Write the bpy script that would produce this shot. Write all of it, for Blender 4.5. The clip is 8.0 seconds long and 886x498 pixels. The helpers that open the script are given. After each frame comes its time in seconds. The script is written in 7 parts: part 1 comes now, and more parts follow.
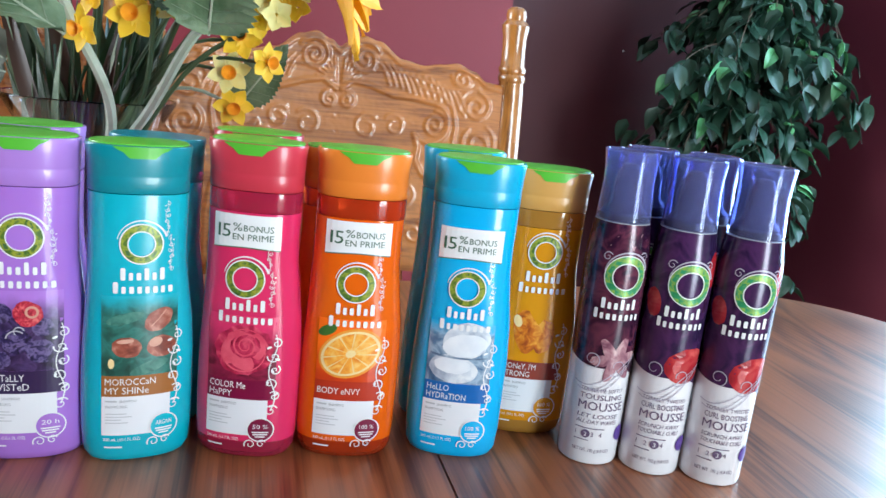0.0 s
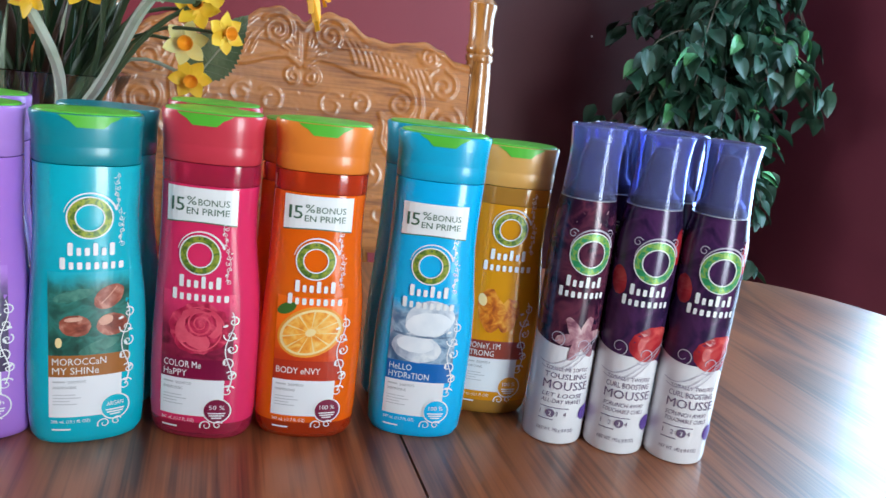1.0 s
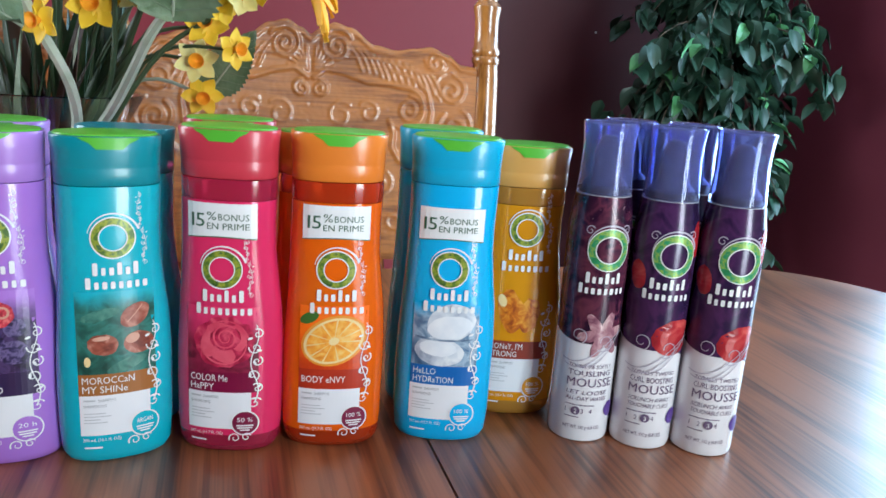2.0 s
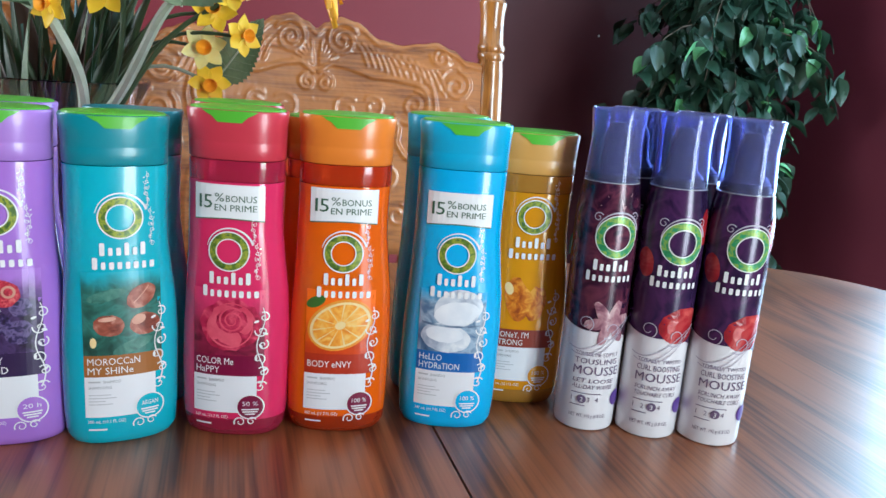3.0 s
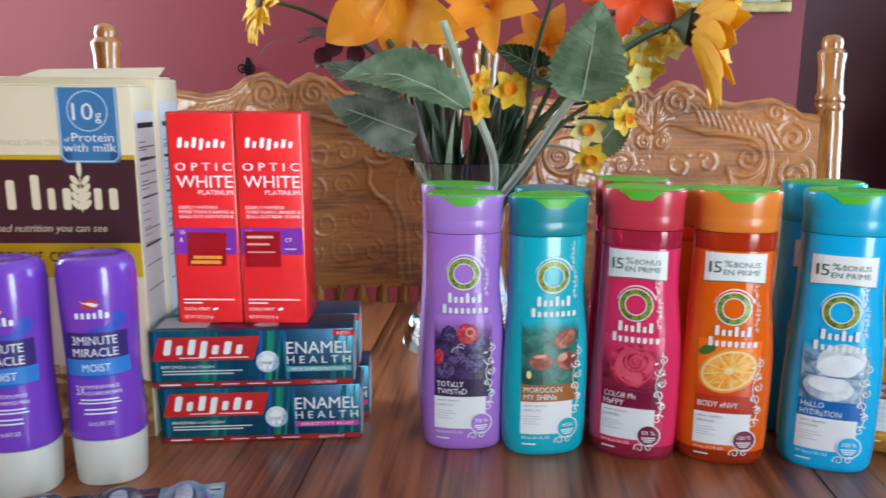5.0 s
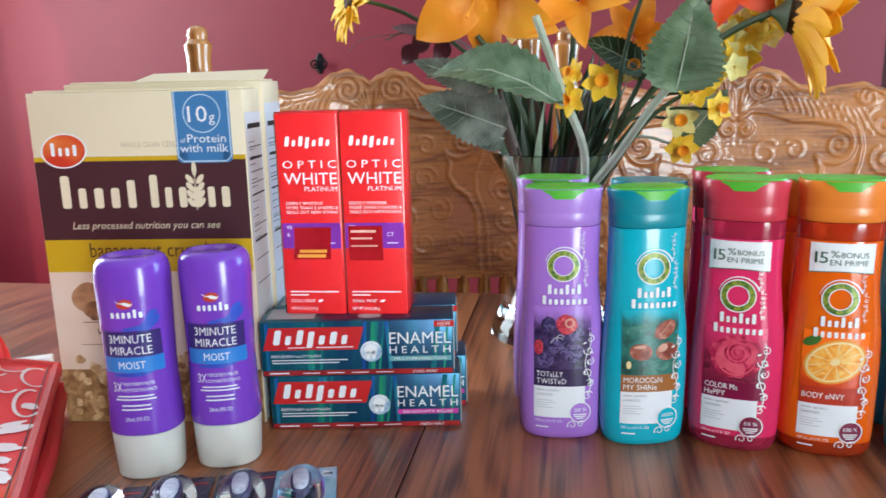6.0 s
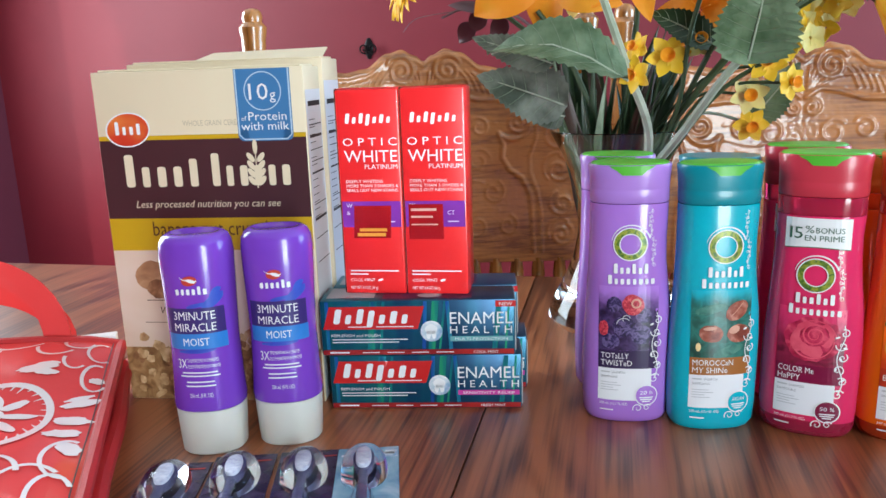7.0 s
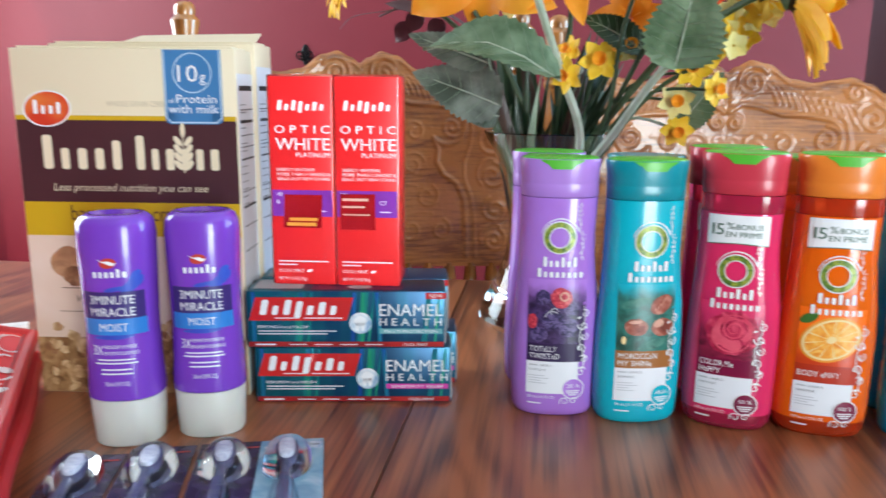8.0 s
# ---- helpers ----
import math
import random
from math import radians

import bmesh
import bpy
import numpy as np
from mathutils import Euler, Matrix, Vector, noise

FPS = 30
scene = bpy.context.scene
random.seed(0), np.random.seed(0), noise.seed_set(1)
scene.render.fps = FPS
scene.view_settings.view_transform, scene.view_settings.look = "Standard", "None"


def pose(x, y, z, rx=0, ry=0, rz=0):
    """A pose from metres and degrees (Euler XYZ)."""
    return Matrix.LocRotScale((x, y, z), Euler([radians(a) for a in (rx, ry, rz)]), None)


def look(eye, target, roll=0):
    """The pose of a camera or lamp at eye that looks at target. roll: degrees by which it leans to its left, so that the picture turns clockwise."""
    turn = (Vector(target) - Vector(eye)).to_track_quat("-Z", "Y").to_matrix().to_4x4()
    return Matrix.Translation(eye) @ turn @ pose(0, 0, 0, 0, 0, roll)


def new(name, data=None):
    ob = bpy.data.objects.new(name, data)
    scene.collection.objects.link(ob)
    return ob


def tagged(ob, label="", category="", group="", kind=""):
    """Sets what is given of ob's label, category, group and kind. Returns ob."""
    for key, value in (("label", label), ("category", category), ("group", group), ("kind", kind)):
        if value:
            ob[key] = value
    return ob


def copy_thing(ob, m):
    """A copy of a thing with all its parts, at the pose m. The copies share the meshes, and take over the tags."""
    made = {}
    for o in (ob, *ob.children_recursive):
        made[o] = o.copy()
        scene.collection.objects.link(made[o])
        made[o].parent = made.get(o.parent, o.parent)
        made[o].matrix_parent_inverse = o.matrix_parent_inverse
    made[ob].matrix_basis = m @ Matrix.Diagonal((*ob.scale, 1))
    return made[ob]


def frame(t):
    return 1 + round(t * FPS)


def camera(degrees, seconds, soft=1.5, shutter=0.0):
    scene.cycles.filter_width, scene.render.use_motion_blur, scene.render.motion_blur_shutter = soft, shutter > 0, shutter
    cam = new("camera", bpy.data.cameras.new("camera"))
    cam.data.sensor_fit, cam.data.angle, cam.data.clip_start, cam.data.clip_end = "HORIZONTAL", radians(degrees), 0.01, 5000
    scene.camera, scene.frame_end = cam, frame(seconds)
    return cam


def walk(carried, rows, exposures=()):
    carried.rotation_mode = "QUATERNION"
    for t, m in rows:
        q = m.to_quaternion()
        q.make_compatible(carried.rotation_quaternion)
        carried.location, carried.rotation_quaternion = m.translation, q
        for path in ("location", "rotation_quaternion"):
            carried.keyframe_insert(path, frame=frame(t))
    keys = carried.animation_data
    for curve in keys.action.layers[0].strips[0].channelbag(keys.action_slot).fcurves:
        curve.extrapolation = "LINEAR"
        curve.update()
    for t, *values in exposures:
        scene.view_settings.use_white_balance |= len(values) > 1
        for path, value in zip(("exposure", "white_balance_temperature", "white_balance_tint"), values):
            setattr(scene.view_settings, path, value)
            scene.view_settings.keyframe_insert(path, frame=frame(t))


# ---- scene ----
cam = camera(60.48, 8.0, shutter=0.6)
PATH = [
    (0, (0.0618, 0.1291, 1.0105), (0.0300, 2.0762, 0.5548), 6.06),
    (0.5, (0.0624, 0.1345, 1.0075), (0.0647, 2.0813, 0.5495), 6.38),
    (1, (0.0662, 0.1389, 1.0022), (0.1196, 2.0791, 0.5200), 6.81),
    (1.5, (0.0651, 0.1340, 1.0053), (0.0902, 2.0774, 0.5332), 3.88),
    (2, (0.0629, 0.1361, 1.0026), (0.0810, 2.0785, 0.5263), 3.85),
    (2.2, (0.0602, 0.1376, 0.9971), (0.0763, 2.0782, 0.5136), 4.40),
    (3.3, (0.0585, 0.1314, 0.9895), (0.0737, 2.0777, 0.5296), 4.29),
    (3.5, (0.0540, 0.1278, 1.0018), (0.0188, 2.0691, 0.5221), 3.66),
    (4, (0.0320, 0.1005, 1.0077), (-0.2029, 2.0270, 0.5246), 2.49),
    (4.5, (0.0105, 0.0510, 1.0214), (-0.5211, 1.9343, 0.6060), 1.07),
    (4.7, (0.0032, 0.0384, 1.0207), (-0.6265, 1.8955, 0.6260), 0.73),
    (5.8, (-0.0288, 0.0074, 1.0275), (-0.8093, 1.8006, 0.6089), -0.98),
    (6, (-0.0306, 0.0031, 1.0269), (-0.8684, 1.7702, 0.6077), -1.24),
    (6.5, (-0.0355, 0.0088, 1.0237), (-0.8913, 1.7622, 0.5837), -1.21),
    (7, (-0.0467, 0.0045, 1.0180), (-0.9860, 1.7127, 0.5704), -1.88),
    (7.5, (-0.0469, 0.0001, 1.0152), (-0.9530, 1.7277, 0.5734), -1.00),
    (8, (-0.0446, 0.0042, 0.9978), (-0.8315, 1.7977, 0.5919), 0.47),
]
walk(cam, [(t, look(eye, target, roll)) for t, eye, target, roll in PATH],
     [(0, 0.02), (0.5, -0.11), (1.5, -0.18), (3.6, -0.18), (4.1, -0.36), (4.5, -0.46), (4.8, -0.38), (5.9, -0.13), (7.5, -0.10), (8, -0.02)])

# the table, the chairs and the room share one turned frame: u along the table's long edge, v across it
TURN = 15.9
CT, ST = math.cos(radians(TURN)), math.sin(radians(TURN))


def uv(u, v, z=0.0):
    return Vector((u * CT - v * ST, u * ST + v * CT, z))


def uv_pose(u, v, z=0.0, turn=0.0):
    p = uv(u, v, z)
    return pose(p.x, p.y, p.z, 0, 0, TURN + turn)


# ---- light ----
world = bpy.data.worlds.new("daylight")
scene.world = world
world.use_nodes = True
wn = world.node_tree.nodes
sky = wn.new("ShaderNodeTexSky")
sky.sky_type = "NISHITA"
sky.sun_disc = False
sky.sun_elevation = radians(38)
sky.sun_rotation = radians(200)
world.node_tree.links.new(sky.outputs[0], wn["Background"].inputs[0])
wn["Background"].inputs[1].default_value = 0.12


def window_light(name, m, w, h, watts, colour):
    la = bpy.data.lights.new(name, "AREA")
    la.shape, la.size, la.size_y, la.energy, la.color = "RECTANGLE", w, h, watts, colour
    ob = new(name, la)
    ob.matrix_world = m
    return ob


WIN_RIGHT = (2.35, 1.34, 1.40, 1.4, 1.75)      # u, v, z of the middle, width, height
WIN_BACK = (1.36, -1.95, 1.10, 0.80, 2.04)
WIN_LEFT = (-2.06, 1.28, 1.50, 1.1, 1.5)
p = uv(WIN_RIGHT[0] - 0.06, WIN_RIGHT[1], WIN_RIGHT[2])
window_light("window_daylight", look(p, uv(0, WIN_RIGHT[1], 1.2)), WIN_RIGHT[3], WIN_RIGHT[4], 112, (0.46, 0.74, 1.0))
p = uv(WIN_BACK[0], WIN_BACK[1] + 0.06, WIN_BACK[2])
window_light("window_daylight", look(p, uv(WIN_BACK[0], 2, 1.1)), WIN_BACK[3], WIN_BACK[4], 116, (0.79, 0.94, 1.0))
p = uv(WIN_LEFT[0] + 0.06, WIN_LEFT[1], WIN_LEFT[2])
window_light("window_daylight", look(p, uv(0, WIN_LEFT[1], 1.1)), WIN_LEFT[3], WIN_LEFT[4], 72, (0.78, 0.92, 1.0))
sun = bpy.data.lights.new("sun", "SUN")
sun.energy, sun.angle, sun.color = 2.0, radians(0.5), (1.0, 0.95, 0.88)
sun_ob = new("sun", sun)
sun_ob.matrix_world = look((0, 0, 6), (0.6, 2.2, 3.9))

# ---- materials ----


def mat(name, col, col2=None, rough=0.5, scale=30.0, bump=0.0, bscale=200.0, metal=0.0, trans=0.0, coat=0.0, ior=1.45,
        stretch=(1, 1, 1), sss=0.0, mix=0.5, rand=0.0, sheen=0.0, coords="Object", span=0.3):
    """A painted, moulded or printed surface: two tones in noise at two scales, with fine relief."""
    m = bpy.data.materials.new(name)
    m.use_nodes = True
    nt = m.node_tree
    b = nt.nodes["Principled BSDF"]
    b.inputs["Roughness"].default_value = rough
    b.inputs["Metallic"].default_value = metal
    b.inputs["Transmission Weight"].default_value = trans
    b.inputs["Coat Weight"].default_value = coat
    b.inputs["Coat Roughness"].default_value = 0.06
    b.inputs["IOR"].default_value = ior
    if sss:
        b.inputs["Subsurface Weight"].default_value = sss
        b.inputs["Subsurface Radius"].default_value = (0.01, 0.006, 0.004)
        b.inputs["Subsurface Scale"].default_value = 0.6
    if sheen:
        b.inputs["Sheen Weight"].default_value = sheen
    if col2 is None:
        col2 = tuple(c * 0.82 for c in col)
    tc = nt.nodes.new("ShaderNodeTexCoord")
    mp = nt.nodes.new("ShaderNodeMapping")
    mp.inputs["Scale"].default_value = stretch
    nt.links.new(tc.outputs[coords], mp.inputs[0])
    n1 = nt.nodes.new("ShaderNodeTexNoise")
    n1.inputs["Scale"].default_value = scale
    n1.inputs["Detail"].default_value = 6
    n2 = nt.nodes.new("ShaderNodeTexNoise")
    n2.inputs["Scale"].default_value = scale * 0.17
    nt.links.new(mp.outputs[0], n1.inputs["Vector"])
    nt.links.new(mp.outputs[0], n2.inputs["Vector"])
    ad = nt.nodes.new("ShaderNodeMath")
    ad.operation = "ADD"
    nt.links.new(n1.outputs["Fac"], ad.inputs[0])
    nt.links.new(n2.outputs["Fac"], ad.inputs[1])
    ma = nt.nodes.new("ShaderNodeMapRange")
    ma.inputs["From Min"].default_value = 1 - span
    ma.inputs["From Max"].default_value = 1 + span
    ma.inputs["To Min"].default_value = 0.5 - mix
    ma.inputs["To Max"].default_value = 0.5 + mix
    nt.links.new(ad.outputs[0], ma.inputs["Value"])
    mx = nt.nodes.new("ShaderNodeMix")
    mx.data_type = "RGBA"
    mx.inputs[6].default_value = (*col, 1)
    mx.inputs[7].default_value = (*col2, 1)
    nt.links.new(ma.outputs[0], mx.inputs[0])
    out = mx.outputs[2]
    if rand:
        oi = nt.nodes.new("ShaderNodeObjectInfo")
        hs = nt.nodes.new("ShaderNodeHueSaturation")
        mr = nt.nodes.new("ShaderNodeMapRange")
        mr.inputs["To Min"].default_value = 1 - rand
        mr.inputs["To Max"].default_value = 1 + rand
        nt.links.new(oi.outputs["Random"], mr.inputs["Value"])
        nt.links.new(mr.outputs[0], hs.inputs["Value"])
        nt.links.new(out, hs.inputs["Color"])
        out = hs.outputs[0]
    nt.links.new(out, b.inputs["Base Color"])
    if bump:
        nb = nt.nodes.new("ShaderNodeTexNoise")
        nb.inputs["Scale"].default_value = bscale
        nb.inputs["Detail"].default_value = 5
        bu = nt.nodes.new("ShaderNodeBump")
        bu.inputs["Strength"].default_value = bump
        bu.inputs["Distance"].default_value = 0.002
        nt.links.new(mp.outputs[0], nb.inputs["Vector"])
        nt.links.new(nb.outputs["Fac"], bu.inputs["Height"])
        nt.links.new(bu.outputs[0], b.inputs["Normal"])
    return m


def wood(name, dark, light, axis=1, ring=9.0, rough=0.3, coat=0.3, bump=0.25, fine=1.0, rand=0.12, coat_rough=0.16):
    """Varnished oak: cathedral bands, open pores along the grain, fine relief."""
    m = bpy.data.materials.new(name)
    m.use_nodes = True
    nt = m.node_tree
    b = nt.nodes["Principled BSDF"]
    b.inputs["Coat Weight"].default_value = coat
    b.inputs["Coat Roughness"].default_value = coat_rough
    b.inputs["Coat IOR"].default_value = 1.55
    tc = nt.nodes.new("ShaderNodeTexCoord")
    oi = nt.nodes.new("ShaderNodeObjectInfo")
    sh = nt.nodes.new("ShaderNodeVectorMath")
    sh.operation = "ADD"
    cx = nt.nodes.new("ShaderNodeCombineXYZ")
    ml = nt.nodes.new("ShaderNodeMath")
    ml.operation = "MULTIPLY"
    ml.inputs[1].default_value = 7.3
    nt.links.new(oi.outputs["Random"], ml.inputs[0])
    for k in range(3):
        nt.links.new(ml.outputs[0], cx.inputs[k])
    nt.links.new(tc.outputs["Object"], sh.inputs[0])
    nt.links.new(cx.outputs[0], sh.inputs[1])

    def noise_at(sc, stretch, detail=4.0, dist=0.0):
        mp = nt.nodes.new("ShaderNodeMapping")
        v = [1.0, 1.0, 1.0]
        v[axis] = stretch
        mp.inputs["Scale"].default_value = v
        nt.links.new(sh.outputs[0], mp.inputs[0])
        n = nt.nodes.new("ShaderNodeTexNoise")
        n.inputs["Scale"].default_value = sc
        n.inputs["Detail"].default_value = detail
        n.inputs["Distortion"].default_value = dist
        nt.links.new(mp.outputs[0], n.inputs["Vector"])
        return n.outputs["Fac"]
    big = noise_at(ring, 0.22, 2.0, 0.6)
    sn = nt.nodes.new("ShaderNodeMath")
    sn.operation = "MULTIPLY"
    sn.inputs[1].default_value = 55.0
    nt.links.new(big, sn.inputs[0])
    si = nt.nodes.new("ShaderNodeMath")
    si.operation = "SINE"
    nt.links.new(sn.outputs[0], si.inputs[0])
    pores = noise_at(260.0 * fine, 0.02, 3.0)
    blot = noise_at(5.0, 0.5, 3.0)
    a1 = nt.nodes.new("ShaderNodeMath")
    a1.operation = "MULTIPLY_ADD"
    a1.inputs[1].default_value = 0.13
    nt.links.new(si.outputs[0], a1.inputs[0])
    nt.links.new(pores, a1.inputs[2])
    a2 = nt.nodes.new("ShaderNodeMath")
    a2.operation = "MULTIPLY_ADD"
    a2.inputs[1].default_value = 0.5
    nt.links.new(blot, a2.inputs[0])
    nt.links.new(a1.outputs[0], a2.inputs[2])
    cr = nt.nodes.new("ShaderNodeValToRGB")
    cr.color_ramp.elements[0].position = 0.52
    cr.color_ramp.elements[0].color = (*dark, 1)
    cr.color_ramp.elements[1].position = 0.9
    cr.color_ramp.elements[1].color = (*light, 1)
    e = cr.color_ramp.elements.new(0.68)
    e.color = (*[(x + y) * 0.5 for x, y in zip(dark, light)], 1)
    nt.links.new(a2.outputs[0], cr.inputs[0])
    hs = nt.nodes.new("ShaderNodeHueSaturation")
    mr = nt.nodes.new("ShaderNodeMapRange")
    mr.inputs["To Min"].default_value = 1 - rand
    mr.inputs["To Max"].default_value = 1 + rand
    nt.links.new(oi.outputs["Random"], mr.inputs["Value"])
    nt.links.new(mr.outputs[0], hs.inputs["Value"])
    nt.links.new(cr.outputs[0], hs.inputs["Color"])
    nt.links.new(hs.outputs[0], b.inputs["Base Color"])
    rr = nt.nodes.new("ShaderNodeMapRange")
    rr.inputs["To Min"].default_value = rough - 0.08
    rr.inputs["To Max"].default_value = rough + 0.12
    nt.links.new(blot, rr.inputs["Value"])
    nt.links.new(rr.outputs[0], b.inputs["Roughness"])
    bu = nt.nodes.new("ShaderNodeBump")
    bu.inputs["Strength"].default_value = bump
    bu.inputs["Distance"].default_value = 0.0006
    nt.links.new(a1.outputs[0], bu.inputs["Height"])
    nt.links.new(bu.outputs[0], b.inputs["Normal"])
    return m


def foil(name, cols, scale, rough=0.25, metal=0.6, stretch=(1, 1, 1), kind="NOISE", stops=None):
    """Printed artwork: several tones spread by noise or cells."""
    m = bpy.data.materials.new(name)
    m.use_nodes = True
    nt = m.node_tree
    b = nt.nodes["Principled BSDF"]
    b.inputs["Roughness"].default_value = rough
    b.inputs["Metallic"].default_value = metal
    tc = nt.nodes.new("ShaderNodeTexCoord")
    mp = nt.nodes.new("ShaderNodeMapping")
    mp.inputs["Scale"].default_value = stretch
    nt.links.new(tc.outputs["Object"], mp.inputs[0])
    if kind == "NOISE":
        n = nt.nodes.new("ShaderNodeTexNoise")
        n.inputs["Detail"].default_value = 3
        n.inputs["Distortion"].default_value = 0.7
        o = n.outputs["Fac"]
    else:
        n = nt.nodes.new("ShaderNodeTexVoronoi")
        o = n.outputs["Distance"]
    n.inputs["Scale"].default_value = scale
    nt.links.new(mp.outputs[0], n.inputs["Vector"])
    cr = nt.nodes.new("ShaderNodeValToRGB")
    k = len(cols)
    st = stops or [0.32 + 0.36 * i / max(1, k - 1) for i in range(k)]
    el = cr.color_ramp.elements
    el[0].position, el[0].color = st[0], (*cols[0], 1)
    el[1].position, el[1].color = st[-1], (*cols[-1], 1)
    for i in range(1, k - 1):
        x = el.new(st[i])
        x.color = (*cols[i], 1)
    nt.links.new(o, cr.inputs[0])
    nt.links.new(cr.outputs[0], b.inputs["Base Color"])
    return m


def fade_print(name, cols, scale, body, z0, z1, rough=0.28):
    """Printed artwork on clear film: a ground of several tones that thins out into the bottle's colour between two heights."""
    m = foil(name, cols, scale, rough=rough, metal=0.0)
    nt = m.node_tree
    b = nt.nodes["Principled BSDF"]
    b.inputs["Coat Weight"].default_value = 0.4
    b.inputs["Coat Roughness"].default_value = 0.08
    src = b.inputs["Base Color"].links[0].from_socket
    tc = nt.nodes.new("ShaderNodeTexCoord")
    sp = nt.nodes.new("ShaderNodeSeparateXYZ")
    nt.links.new(tc.outputs["Object"], sp.inputs[0])
    n = nt.nodes.new("ShaderNodeTexNoise")
    n.inputs["Scale"].default_value = 90.0
    n.inputs["Detail"].default_value = 3
    nt.links.new(tc.outputs["Object"], n.inputs["Vector"])
    ad = nt.nodes.new("ShaderNodeMath")
    ad.operation = "MULTIPLY_ADD"
    ad.inputs[1].default_value = 0.016
    nt.links.new(n.outputs["Fac"], ad.inputs[0])
    nt.links.new(sp.outputs["Z"], ad.inputs[2])
    mr = nt.nodes.new("ShaderNodeMapRange")
    mr.interpolation_type = "SMOOTHSTEP"
    mr.inputs["From Min"].default_value = z0 + 0.008
    mr.inputs["From Max"].default_value = z1 + 0.008
    nt.links.new(ad.outputs[0], mr.inputs["Value"])
    mx = nt.nodes.new("ShaderNodeMix")
    mx.data_type = "RGBA"
    mx.inputs[7].default_value = (*body, 1)
    nt.links.new(mr.outputs[0], mx.inputs[0])
    nt.links.new(src, mx.inputs[6])
    nt.links.new(mx.outputs[2], b.inputs["Base Color"])
    return m


def glass(name, col=(1, 1, 1), rough=0.0, ior=1.45):
    m = bpy.data.materials.new(name)
    m.use_nodes = True
    b = m.node_tree.nodes["Principled BSDF"]
    b.inputs["Base Color"].default_value = (*col, 1)
    b.inputs["Roughness"].default_value = rough
    b.inputs["Transmission Weight"].default_value = 1.0
    b.inputs["IOR"].default_value = ior
    return m


M_TABLE = wood("table_oak", (0.084, 0.020, 0.009), (0.335, 0.108, 0.040), axis=1, ring=6.0, rough=0.34, coat=0.6, bump=0.3, coat_rough=0.30)
M_CHAIR = wood("chair_oak", (0.21, 0.062, 0.012), (0.48, 0.172, 0.036), axis=0, ring=7.0, rough=0.42, coat=0.62, bump=0.3, rand=0.06, coat_rough=0.10)
M_POST = wood("chair_post_oak", (0.19, 0.066, 0.012), (0.46, 0.18, 0.038), axis=2, ring=8.0, rough=0.25, coat=0.9, bump=0.3, rand=0.06)
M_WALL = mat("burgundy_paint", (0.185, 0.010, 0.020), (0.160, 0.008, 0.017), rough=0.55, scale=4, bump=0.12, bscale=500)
# same burgundy, darkened: the recess's shade is put into the colour
M_WALL_SHADED = mat("burgundy_paint_shaded", (0.088, 0.011, 0.019), (0.072, 0.009, 0.015), rough=0.5, scale=4, bump=0.12, bscale=500)
# side walls: burgundy greyed to purple, bluish daylight put into the colour
M_WALL_SIDE = mat("burgundy_paint_lit", (0.145, 0.024, 0.042), (0.125, 0.020, 0.036), rough=0.5, scale=4, bump=0.12, bscale=500)
M_CEIL = mat("ceiling_paint", (0.75, 0.73, 0.7), rough=0.9, scale=8, bump=0.3, bscale=150)
M_FLOOR = wood("floor_oak", (0.10, 0.05, 0.025), (0.28, 0.15, 0.07), axis=0, rough=0.35)
M_TRIM = mat("white_trim", (0.75, 0.74, 0.72), rough=0.4)
M_WHITE = mat("white_print", (0.82, 0.83, 0.84), (0.78, 0.79, 0.81), rough=0.35)
M_WHITE_SOFT = mat("pale_label", (0.80, 0.81, 0.85), (0.76, 0.77, 0.82), rough=0.35)
M_GREY = mat("grey_print", (0.30, 0.31, 0.34), rough=0.4)
M_LGREY = mat("light_grey_print", (0.50, 0.51, 0.55), rough=0.4)
M_DGREEN = mat("dark_green_print", (0.045, 0.13, 0.075), rough=0.4)
M_LID = mat("green_lid", (0.09, 0.46, 0.035), (0.085, 0.44, 0.04), rough=0.35, scale=60, coat=0.2)
M_RING = foil("olive_ring", [(0.04, 0.10, 0.02), (0.10, 0.20, 0.03), (0.36, 0.40, 0.04), (0.05, 0.14, 0.05)], 260, rough=0.3, metal=0.1)
M_RING_G = foil("green_ring", [(0.02, 0.22, 0.08), (0.02, 0.30, 0.14), (0.30, 0.45, 0.06), (0.02, 0.25, 0.10)], 260, rough=0.3, metal=0.1)

# ---- mesh helpers ----


def finish(name, bm, material, parent=None, label="", smooth=True, m=None):
    bmesh.ops.recalc_face_normals(bm, faces=bm.faces)
    me = bpy.data.meshes.new(name)
    bm.to_mesh(me)
    bm.free()
    if smooth:
        me.polygons.foreach_set("use_smooth", [True] * len(me.polygons))
        me.set_sharp_from_angle(angle=radians(38))
    me.materials.append(material)
    ob = new(name, me)
    if parent is not None:
        ob.parent = parent
    if m is not None:
        ob.matrix_basis = m
    if label:
        ob["label"] = label
    return ob


def part(name, bm, material, parent, label="", smooth=True):
    return finish(name, bm, material, parent, label, smooth)


def thing(name, m, label, category, group="", kind=""):
    ob = new(name)
    ob.empty_display_size = 0.02
    ob.matrix_basis = m
    return tagged(ob, label, category, group, kind)


